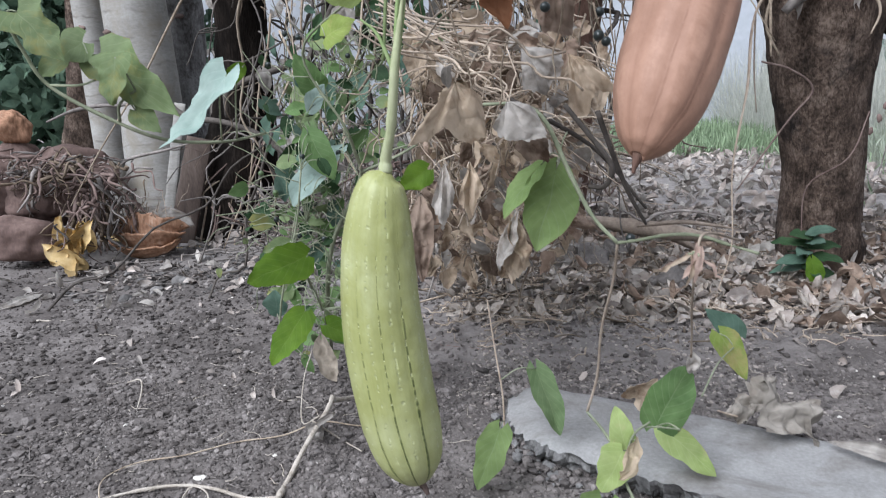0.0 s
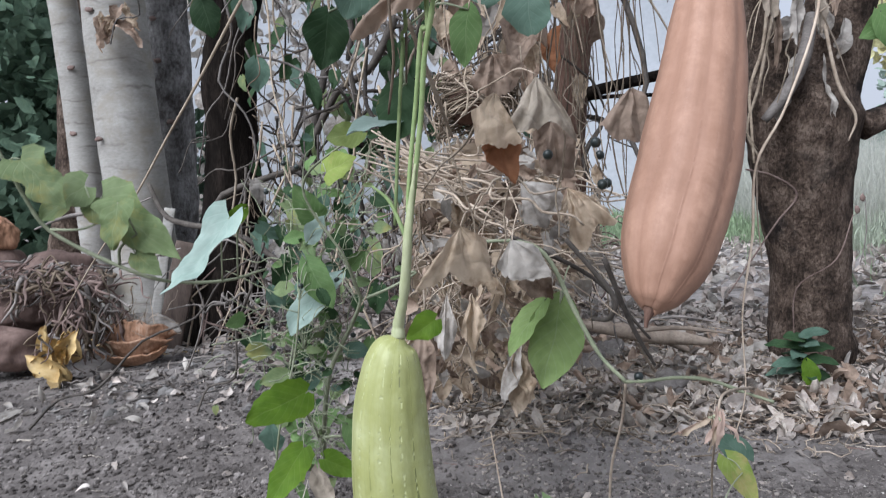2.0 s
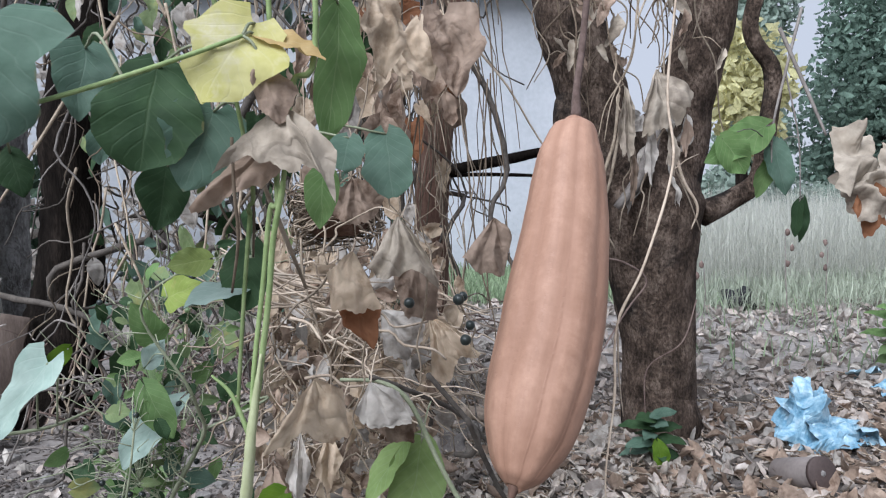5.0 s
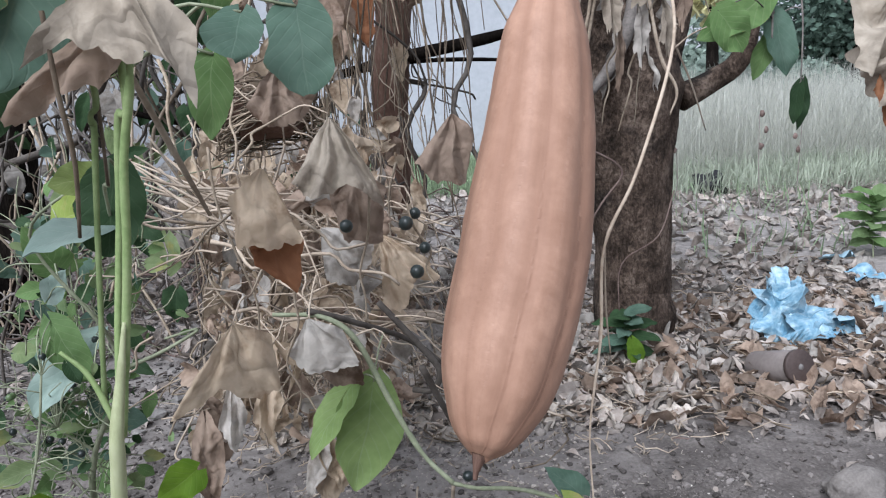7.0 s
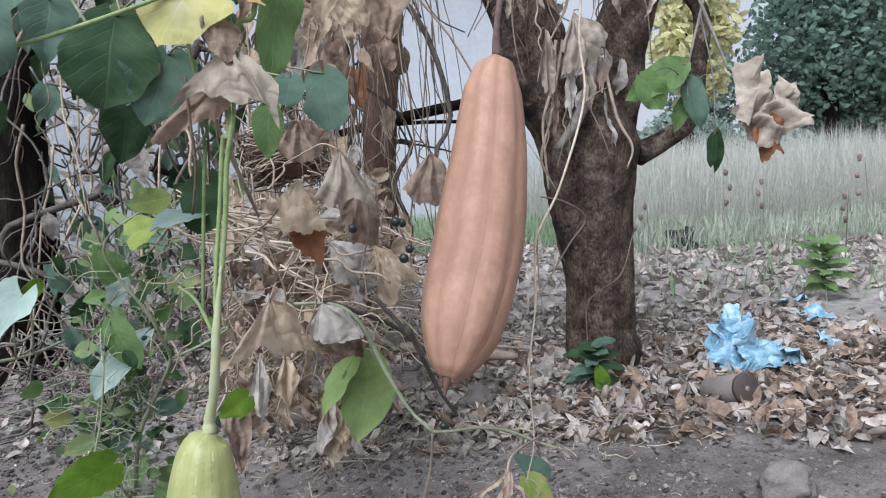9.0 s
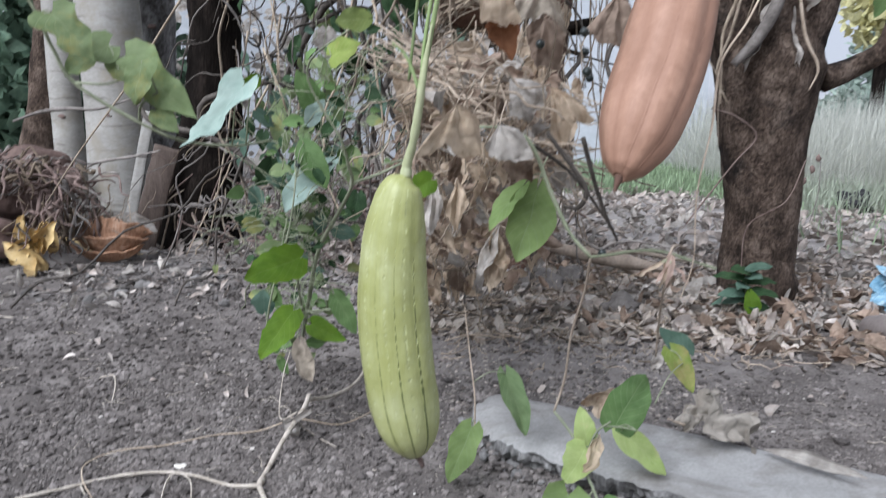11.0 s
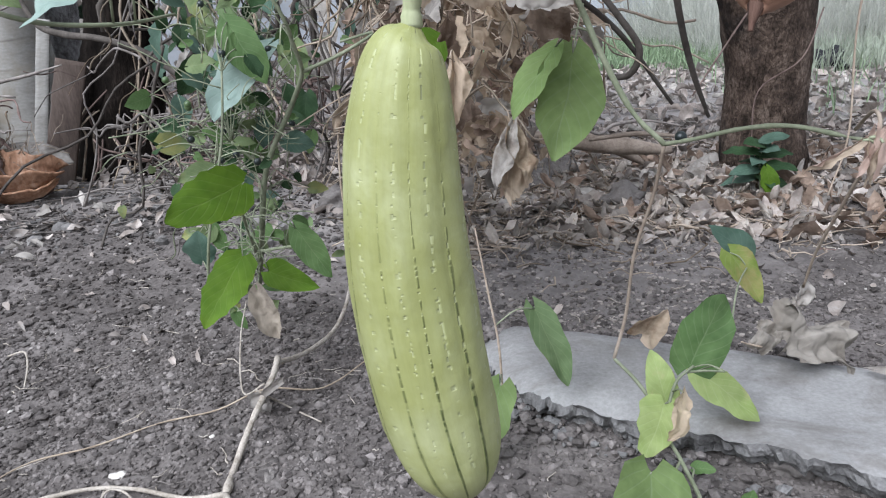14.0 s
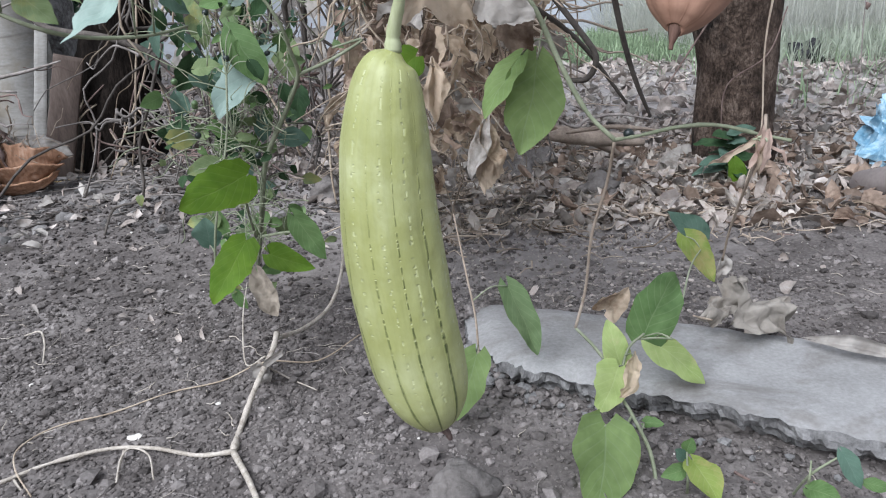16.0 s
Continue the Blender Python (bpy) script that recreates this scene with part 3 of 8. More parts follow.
def blade(length, width, form="heart", fold=0.2, curl=0.3, roll=0.0, crumple=0.0, seed=0, nu=12, nv=8, teeth=0.0, lobe=0.15, pleat=0.0):
    """A leaf with its stalk end at the origin and its tip along +y; the face looks along +z."""
    s = np.linspace(0.0, 1.0, nu + 1)
    hw = LEAF_FORMS[form](np.clip(s, 0.004, 0.996)) * width / 2
    verts, uv = [], []
    ang = np.cumsum(np.r_[0, np.full(nu, curl / nu)])
    yy = np.cumsum(np.r_[0, np.cos(ang[1:]) * length / nu])
    zz = -np.cumsum(np.r_[0, np.sin(ang[1:]) * length / nu])
    off = Vector((seed * 3.7 % 31, seed * 1.9 % 17, seed * 0.7 % 11))
    for i in range(nu + 1):
        for j in range(nv + 1):
            v = -1 + 2 * j / nv
            side = 3.1 if v > 0 else -2.7
            wav = noise.noise(Vector((s[i] * 4.0, side, seed * 0.61)))
            w = hw[i] * (1 + 0.22 * wav * abs(v)) * (1 + teeth * (1 if (i + j) % 2 else -1) * (abs(v) > 0.99))
            if roll:
                x, z = w * math.sin(roll * v) / roll, w * (1 - math.cos(roll * v)) / roll
            else:
                x, z = w * v, 0.0
            z += fold * abs(x) + 0.13 * width * v * v * noise.noise(Vector((s[i] * 5.0, side * 2, seed * 0.37)))
            if pleat:
                q = v * 1.35 + 0.5 * noise.noise(Vector((s[i] * 2.5, seed * 0.9, 4))) + seed * 0.37
                z += pleat * width * (abs(q % 1.0 - 0.5) * 4 - 1) * min(1.0, 3 * s[i]) * (1.15 - s[i])
            y = -lobe * length * abs(v) ** 1.5 * (1 - s[i]) ** 3
            p = Vector((x, yy[i] + y * math.cos(ang[i]) - z * math.sin(-ang[i]) * 0.3, zz[i] + z))
            if crumple:
                q = p * (2.2 / length) + off
                d = noise.noise_vector(q) * 0.6 + noise.noise_vector(q * 2.3) * 0.35 + noise.noise_vector(q * 5.0) * 0.12
                k = crumple * length * (0.35 + 0.65 * min(1.0, s[i] * 3))
                crease = 0.30 - abs(noise.noise(q * 1.4 + Vector((9, 4, 1)))) * 1.5 - abs(noise.noise(q * 3.3)) * 0.6
                p = p + d * k + Vector((0, 0, crease * k))
            verts.append(p)
            uv.append((s[i], j / nv))
    m = nv + 1
    faces = [(i * m + j, i * m + j + 1, (i + 1) * m + j + 1, (i + 1) * m + j) for i in range(nu) for j in range(nv)]
    return np.array(verts), faces, uv


def aim(base, tip, face):
    """The turn that takes +y to tip - base and +z nearest to face."""
    y = (Vector(tip) - Vector(base)).normalized()
    z = Vector(face) - y * Vector(face).dot(y)
    if z.length < 1e-4:
        z = Vector((0, 0, 1)).cross(y)
    z.normalize()
    return np.array(Matrix((y.cross(z), y, z)).transposed())


def leaf(parent, base, tip, width, material, face=(0, -1, 0.35), form="heart", name="leaf", label="", **shape):
    """One leaf from its stalk end to its tip, as a part."""
    length = (Vector(tip) - Vector(base)).length
    if material.name.startswith("dry"):
        shape = {"nu": 16, "nv": 12, **shape, "crumple": shape.get("crumple", 0.1) * 1.15, "pleat": 0.10}
    else:
        shape = {**shape, "crumple": max(shape.get("crumple", 0.0), 0.04)}
    v, f, uv = blade(length, width, form, **shape)
    end = v[-(shape.get("nv", 8) // 2 + 1)]
    a = math.atan2(end[2], end[1])
    turn = np.array(((1, 0, 0), (0, math.cos(a), math.sin(a)), (0, -math.sin(a), math.cos(a))))
    v = (v @ turn.T * (length / math.hypot(end[1], end[2]))) @ aim(base, tip, face).T
    ob = part(name, Sheet().add(v + np.asarray(base), f, uv), material, parent, label)
    GROWN.setdefault(parent.name, []).append((ob, tuple(base)))
    return ob


def drape(parent, apex, rim, material, label="", name="dry_leaf", pleats=3.0, depth=0.10, ragged=0.07, belly=0.16, seed=0):
    """A dry leaf hung from one point, its sheet falling in pleats to an uneven rim."""
    a, rows, cols = np.asarray(apex, float), 16, 40
    line = curve([lerp(rim[i], rim[i + 1], f) for i in range(len(rim) - 1) for f in (0.0, 0.5)] + [rim[-1]], 4)
    line = np.stack([np.interp(np.linspace(0, 1, cols), np.linspace(0, 1, len(line)), line[:, k]) for k in range(3)], 1)
    size = float(np.mean(np.linalg.norm(line - a, axis=1)))
    face = np.array((0.0, -0.94, 0.34))
    v, uv = [], []
    for i in range(rows + 1):
        s = 0.03 + 0.97 * i / rows
        for j in range(cols):
            u = j / (cols - 1)
            q = u * pleats + 0.35 * noise.noise(Vector((s * 2.2, u * 2, seed))) + seed * 0.31
            fold = abs(q % 1.0 - 0.5) * 4 - 1
            edge = 1 + ragged * (noise.noise(Vector((u * 9, seed * 1.7, 0))) + 0.7 * noise.noise(Vector((u * 25, seed * 1.7, 3)))) * s ** 3
            p = a + (line[j] - a) * s * edge
            w = Vector(p * (9.0 / size) * 0.35) + Vector((seed, 0, 0))
            lift = belly * math.sin(math.pi * 0.85 * s) + depth * fold * s ** 0.7 + 0.085 * noise.noise(w) + 0.045 * noise.noise(w * 2.7) + 0.018 * noise.noise(w * 7)
            v.append(p + face * size * lift + np.array((0.02 * size * noise.noise(w * 1.7), 0, 0)))
            uv.append((s, u))
    f = [(i * cols + j, i * cols + j + 1, (i + 1) * cols + j + 1, (i + 1) * cols + j) for i in range(rows) for j in range(cols - 1)]
    ob = part(name, Sheet().add(v, f, uv), material, parent, label)
    GROWN.setdefault(parent.name, []).append((ob, tuple(apex)))
    return ob


GROWN, LINES = {}, {}


def stalks(parent, reach, radius, material, name="leaf_stalk"):
    """Gives each leaf of a plant a thin stalk to the nearest stem."""
    lines = np.concatenate(LINES[parent.name])
    for k, (ob, base) in enumerate(GROWN.get(parent.name, [])):
        b = np.asarray(base)
        d = np.linalg.norm(lines - b, axis=1)
        i = int(np.argmin(d))
        if 0.004 < d[i] < reach:
            a = lines[i]
            mid = (a + b) / 2 + np.array((0.0, -0.1 * d[i], 0.18 * d[i]))
            part(name, Sheet().add(*tube(curve([a, mid, b], 4), [radius, radius * 0.8], 5)), material, ob)


def stem(parent, points, radii, material, name="stem", label="", sides=7, steps=6, knobs=0.0, seed=1):
    rng = np.random.default_rng(seed)
    if parent is not None:
        LINES.setdefault(parent.name, []).append(curve(points, 12))
    return part(name, Sheet().add(*tube(curve(points, steps), radii, sides, knobs, rng)), material, parent, label)


def crumpled(size, rng, folds=7, depth=0.16, nu=44, nv=34, bulge=0.0):
    """A sheet pressed into sharp folds, uneven at its rim, lying about the origin."""
    u, v = np.meshgrid(np.linspace(-1, 1, nu), np.linspace(-1, 1, nv))
    z = bulge * (1 - 0.5 * (u * u + v * v))
    du, dv = np.zeros_like(u), np.zeros_like(v)
    for k in range(folds):
        a, w, ph = rng.uniform(0, 6.28), rng.uniform(0.35, 1.0), rng.random()
        d = (u * math.cos(a) + v * math.sin(a)) * w + ph + 0.12 * np.sin(3 * u * math.sin(a) - 3 * v * math.cos(a) + k)
        tri = np.abs((d % 1.0) - 0.5) * 2 - 0.5
        z = z + depth * tri * (0.5 + 0.5 * np.sin(2 * u + 3 * v + 5 * k)) / w
        du, dv = du + depth * 0.35 * tri * math.cos(a), dv + depth * 0.35 * tri * math.sin(a)
    ang, rad = np.arctan2(v, u), np.maximum(np.abs(u), np.abs(v))
    off = rng.random() * 20
    rim = np.array([[0.82 + 0.28 * noise.noise(Vector((math.cos(q) * 1.6 + off, math.sin(q) * 1.6, 0))) + 0.10 * noise.noise(Vector((math.cos(q) * 6, math.sin(q) * 6 + off, 0))) for q in row] for row in ang])
    p = np.stack([(u * rim + du) * size[0], (v * rim + dv) * size[1], z * min(size[0], size[1])], -1).reshape(-1, 3)
    faces = [(i * nu + j, i * nu + j + 1, (i + 1) * nu + j + 1, (i + 1) * nu + j) for i in range(nv - 1) for j in range(nu - 1)]
    uv = np.stack([(u + 1) / 2, (v + 1) / 2], -1).reshape(-1, 2)
    return p, faces, uv


def placed(v, turn, place):
    return v @ np.array(Euler(turn).to_matrix()).T + np.asarray(place)


def lerp(a, b, t):
    return tuple(np.asarray(a) * (1 - t) + np.asarray(b) * t)


# ---- ground ----
def smooth(a, b, x):
    t = min(1.0, max(0.0, (x - a) / (b - a)))
    return t * t * (3 - 2 * t)


def ground_height(x, y):
    """Gently uneven earth, rough underfoot, calmer far away."""
    near = 1 - smooth(3.0, 9.0, math.hypot(x, y))
    p = Vector((x, y, 0.0))
    h = 0.016 * noise.noise(p * 1.6) + 0.010 * noise.noise(p * 4.5)
    h += near * (0.006 * noise.noise(p * 11.0) + 0.0055 * noise.noise(p * 27.0) + 0.0055 * abs(noise.noise(p * 48.0)))
    return h + 0.015 * smooth(1.3, 2.6, y)


def graded(spans):
    out = []
    for a, b, step in spans:
        out += list(np.arange(a, b - 1e-6, step))
    return out + [spans[-1][1]]


gx = graded([(-300, -40, 40), (-40, -8, 4), (-8, -2.4, 0.3), (-2.4, -1.2, 0.04), (-1.2, 1.6, 0.0085), (1.6, 2.6, 0.04), (2.6, 8, 0.3), (8, 40, 4), (40, 300, 40)])
gy = graded([(-60, -6, 9), (-6, 0.2, 0.4), (0.2, 0.6, 0.04), (0.6, 1.9, 0.0085), (1.9, 3.4, 0.03), (3.4, 8, 0.2), (8, 40, 2), (40, 400, 40)])
ground_sheet = Sheet()
ground_sheet.add([(x, y, ground_height(x, y)) for y in gy for x in gx],
                 [(r * len(gx) + c, r * len(gx) + c + 1, (r + 1) * len(gx) + c + 1, (r + 1) * len(gx) + c) for r in range(len(gy) - 1) for c in range(len(gx) - 1)])
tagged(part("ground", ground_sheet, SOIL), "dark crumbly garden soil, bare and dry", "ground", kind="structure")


def clods(count, xs, ys, sizes, seed, material, name, label):
    """Loose crumbs of earth, strewn over the ground."""
    rng = np.random.default_rng(seed)
    kinds = [lump((0, 0, 0), (1, 1, 0.7), rng, 0.4, 1) for _ in range(8)]
    sh = Sheet()
    for _ in range(count):
        x, y = rng.uniform(*xs), rng.uniform(*ys)
        s = sizes[0] + (sizes[1] - sizes[0]) * rng.random() ** 4
        v, f = kinds[rng.integers(8)]
        a = rng.random() * 6.28
        rot = np.array(((math.cos(a), -math.sin(a), 0), (math.sin(a), math.cos(a), 0), (0, 0, 1)))
        sh.add(v @ rot.T * s + (x, y, ground_height(x, y) + s * 0.2), f)
    return tagged(part(name, sh, material, smooth=False), label, "soil", kind="stuff")


clods(17000, (-1.2, 1.75), (0.58, 2.3), (0.0014, 0.0095), 3, CLOD, "soil_crumbs", "loose dark crumbs and clods of dry earth")
clods(34000, (-0.8, 0.9), (0.58, 1.5), (0.0011, 0.0050), 4, CLOD, "fine_crumbs", "fine loose crumbs of dry earth")
clods(7000, (-0.75, -0.05), (0.66, 1.35), (0.0018, 0.0058), 14, CLOD, "near_crumbs", "loose crumbs of dry earth round the bare root")
clods(700, (-1.1, 0.9), (0.65, 2.3), (0.004, 0.015), 5, CLOD, "earth_clods", "larger clods of dark dry earth")
# Pale crumbs and clods stand in for light on shaded soil.
clods(5200, (-0.02, 0.62), (1.2, 2.05), (0.0010, 0.0060), 8, CLOD_PALE, "dusty_crumbs", "fine pale dusty crumbs of dry earth beside the slab, paled against shade")
clods(420, (-1.35, -0.02), (1.9, 2.75), (0.006, 0.026), 9, RUBBLE, "rubble", "pale lumps of rubble and earth below the dead tree")
clods(380, (0.0, 0.85), (1.72, 2.2), (0.004, 0.018), 10, CLOD_PALE, "pale_clods", "pale brown clods of earth under the dry vine, paled against its shade")
clods(15000, (-2.3, -0.22), (1.05, 2.45), (0.0014, 0.008), 13, CLOD_DARK, "damp_crumbs", "dark crumbs of earth beside the husks")
clods(150, (-1.0, 1.0), (0.62, 2.2), (0.0015, 0.005), 7, CHIP, "pale_grit", "scattered pale grit and chips")


# ---- concrete slab ----
def broken_slab():
    rng = np.random.default_rng(11)
    front, back = SLAB_FRONT, SLAB_BACK
    n, rows = len(front), 14
    top = Sheet()
    vs, jag = [], [0.016 * noise.noise(Vector((i * 0.11, 3, 0))) + 0.009 * noise.noise(Vector((i * 0.37, 7, 0))) + 0.004 * noise.noise(Vector((i * 0.9, 1, 0))) for i in range(n)]
    for i in range(n):
        a = front[i] + np.array((0.4, 0.7, 0)) * jag[i]
        for k in range(rows + 1):
            p = a + (back[i] - a) * k / rows
            q = Vector((p[0], p[1], 0))
            z = 0.050 + 0.005 * noise.noise(q * 7) + 0.003 * noise.noise(q * 26) - 0.008 * (k == 0) * (0.5 + noise.noise(q * 40)) - 0.046 * smooth(rows - 1.6, rows, k) - 0.018 * smooth(0.12, 0.05, p[0])
            vs.append((p[0], p[1], z))
    m = rows + 1
    top.add(vs, [(i * m + k, (i + 1) * m + k, (i + 1) * m + k + 1, i * m + k + 1) for i in range(n - 1) for k in range(rows)])
    slab = part("concrete_slab", top, CONCRETE)
    tagged(slab, "flat weathered grey concrete slab with a broken front edge", "concrete slab")
    edge = Sheet()
    ev = []
    for i in range(n):
        a = np.array(vs[i * m])
        for k in range(7):
            w = Vector((a[0], a[1], 0.05 - 0.0088 * k))
            j = 0.016 * noise.noise(w * 16) + 0.012 * noise.noise(w * 48) + 0.006 * noise.noise(w * 120) + 0.0012 * rng.standard_normal() + 0.010 * (k > 2)
            ev.append(a + np.array((0.5 * j + 0.001 * k, 0.85 * j + (0.002 * k if k < 4 else 0.008 + 0.012 * (k - 4)), -0.0088 * k)) if k else a)
    edge.add(ev, [(i * 7 + k, i * 7 + k + 1, (i + 1) * 7 + k + 1, (i + 1) * 7 + k) for i in range(n - 1) for k in range(6)])
    part("broken_edge", edge, CONCRETE_EDGE, slab, "rough crumbling edge", smooth=False)
    return slab


slab_rng = np.random.default_rng(12)
SLAB_FRONT = curve([(0.058, 1.235, 0), (0.066, 1.12, 0), (0.095, 1.045, 0), (0.150, 0.995, 0), (0.257, 0.928, 0), (0.364, 0.858, 0), (0.503, 0.770, 0), (0.74, 0.62, 0), (1.04, 0.44, 0)], 26)
SLAB_BACK = curve([(0.060, 1.262, 0), (0.105, 1.275, 0), (0.150, 1.268, 0), (0.235, 1.228, 0), (0.320, 1.190, 0), (0.430, 1.140, 0), (0.545, 1.082, 0), (0.82, 0.95, 0), (1.22, 0.73, 0)], 26)


def edge_rubble(count, line, material, name, label, sizes, out, base):
    """Broken crumbs heaped along a line."""
    sh = Sheet()
    kinds = [lump((0, 0, 0), (1, 1, 0.75), slab_rng, 0.45, 1) for _ in range(8)]
    for _ in range(count):
        p = line[slab_rng.integers(len(line))] + (slab_rng.normal(0, 0.012), out[0] + (out[1] - out[0]) * slab_rng.random(), 0)
        s = sizes[0] + (sizes[1] - sizes[0]) * slab_rng.random() ** 3
        v, f = kinds[slab_rng.integers(8)]
        sh.add(v * s + (p[0], p[1], ground_height(p[0], p[1]) * (base < 0.02) + base + s * 0.3), f)
    tagged(part(name, sh, material, smooth=False), label, "soil", kind="stuff")


broken_slab()
edge_rubble(480, SLAB_FRONT, CLOD, "edge_crumbs", "clods of earth against the broken slab edge", (0.0015, 0.0085), (-0.045, 0.005), 0.004)
edge_rubble(120, SLAB_FRONT, CONCRETE_EDGE, "concrete_crumbs", "broken crumbs of concrete below the slab edge", (0.002, 0.010), (-0.04, 0.0), 0.004)
edge_rubble(1500, SLAB_BACK, CLOD, "slab_dirt", "dirt spilled over the back of the slab", (0.0015, 0.008), (-0.03, 0.015), 0.034)


# ---- leaf litter ----
def litter(name, count, where, sizes, seed, material, label, lift=0.012):
    rng = np.random.default_rng(seed)
    kinds = []
    for k in range(14):
        kinds.append(blade(1.0, rng.uniform(0.35, 0.75), ("oval", "heart", "narrow")[k % 3], rng.uniform(-0.2, 0.5), rng.uniform(-1.2, 1.6),
                           rng.uniform(0.0, 1.4), rng.uniform(0.05, 0.16), k + seed, 5, 4))
    sh = Sheet()
    for _ in range(count):
        x, y = where(rng)
        s = rng.uniform(*sizes)
        v, f, uv = kinds[rng.integers(14)]
        m = np.array(Euler((rng.normal(0, 0.45), rng.normal(0, 0.45), rng.random() * 6.28)).to_matrix())
        v = v @ m.T * s
        sh.add(v + (x, y, ground_height(x, y) + lift * rng.random() - v[:, 2].min() * 0.6), f, uv)
    return tagged(part(name, sh, material), label, "leaf litter", kind="stuff")


def band(x0, x1, edge, depth):
    """Places behind an uneven front edge of the litter, thinning towards it."""
    def pick(rng):
        x = rng.uniform(x0, x1)
        return x, edge(x) + depth * rng.random() ** 0.9
    return pick


front_edge = lambda x: float(np.interp(x, (-1.1, -0.65, -0.07, 0.2, 0.5, 0.9, 1.3, 2.2), (2.75, 2.6, 2.1, 1.88, 1.80, 1.64, 1.5, 1.4))) + 0.10 * noise.noise(Vector((x * 3, 0, 0))) + 0.05 * noise.noise(Vector((x * 11, 2, 0)))
litter("leaf_litter", 7000, band(-1.1, 2.2, front_edge, 1.7), (0.01, 0.068), 21, LITTER, "fallen brown and grey leaves, dry and curled, on soil")
litter("brown_leaf_litter", 900, band(0.3, 2.2, front_edge, 1.1), (0.015, 0.085), 22, DRY_BROWN, "fallen brown leaves among paler ones")
litter("far_leaf_litter", 4200, lambda r: (r.uniform(-3.0, 4.5), 3.2 + 4.0 * r.random()), (0.03, 0.10), 23, LITTER, "fallen dry leaves over the ground behind the trees")
litter("pale_leaf_scraps", 1300, lambda r: (r.uniform(0.15, 4.2), 2.1 + 3.9 * r.random()), (0.04, 0.10), 24, DRY_GREY, "pale scraps and dry leaves beside the tree")
litter("side_scraps", 45, lambda r: (r.uniform(0.55, 1.5), r.uniform(1.2, 1.9)), (0.012, 0.05), 28, LITTER, "small dry leaf scraps on bare soil", 0.004)
litter("leaf_scraps", 110, lambda r: (r.uniform(-1.0, 1.1), r.uniform(1.25, 2.1)), (0.012, 0.035), 25, LITTER, "small leaf scraps on bare soil", 0.002)


litter("tan_leaf_litter", 1500, lambda r: (r.uniform(-0.10, 0.95), 2.45 - 0.72 * r.random() ** 1.2), (0.012, 0.060), 26, LITTER_LIFTED, "fallen bleached leaves under the dry vine, paled further against its shade")
litter("bleached_leaf_litter", 340, lambda r: (r.uniform(0.0, 1.5), 2.5 - 0.55 * r.random() ** 1.3), (0.02, 0.075), 29, DRY_GREY, "bleached curled leaves round the fallen branch")
litter("husk_scraps", 55, lambda r: (r.uniform(-2.0, -0.95), r.uniform(1.75, 2.5)), (0.02, 0.065), 30, DRY_GREY, "pale dry scraps of leaf and husk on dark soil", 0.004)
litter("grey_leaf_litter", 220, lambda r: (r.uniform(-1.3, 0.0), r.uniform(2.0, 2.8)), (0.02, 0.06), 27, LITTER, "dry leaves below the dead tree")


def fibres(count, xs, ys, seed, material, name, label, reach=0.045, lift=0.003):
    """Fine root fibres and bits of stalk lying on the soil."""
    r = np.random.default_rng(seed)
    sh = Sheet()
    for _ in range(count):
        x, y, a, n = r.uniform(*xs), r.uniform(*ys), r.random() * 6.28, 0.008 + reach * r.random() ** 2.5
        pts = []
        for k in range(5):
            a += r.normal(0, 0.4)
            x, y = x + math.cos(a) * n / 4, y + math.sin(a) * n / 4
            pts.append((x, y, ground_height(x, y) + lift * (1 + r.random())))
        sh.add(*tube(pts, [0.0009 * r.uniform(0.6, 1.5) * (1 + 12 * (reach - 0.045)), 0.0005 * (1 + 12 * (reach - 0.045))], 4))
    return tagged(part(name, sh, material), label, "fibres", kind="stuff")


fibres(1500, (-1.2, 0.9), (0.6, 2.3), 31, VINE_GREY, "root_fibres", "fine grey root fibres on bare soil")
fibres(500, (-1.2, 0.9), (0.6, 2.3), 32, ROOT, "pale_fibres", "fine pale bits of dry stalk on soil")


fibres(520, (-0.1, 2.0), (1.7, 2.9), 33, VINE_DRY, "litter_straws", "pale dry straws and thin stems lying over fallen leaves", 0.20, 0.014)
fibres(420, (-0.15, 0.95), (1.55, 2.4), 35, VINE_DRY, "bleached_straws", "pale straws and stem pieces strewn under the dry vine", 0.12, 0.016)
fibres(420, (-0.1, 2.2), (1.7, 3.2), 34, VINE_UMBER, "litter_twigs", "thin dark twigs lying over fallen leaves", 0.22, 0.014)
fibres(160, (-1.4, -0.1), (2.0, 2.8), 35, VINE_GREY, "heap_twigs", "thin grey twigs below the dead tree", 0.20, 0.010)


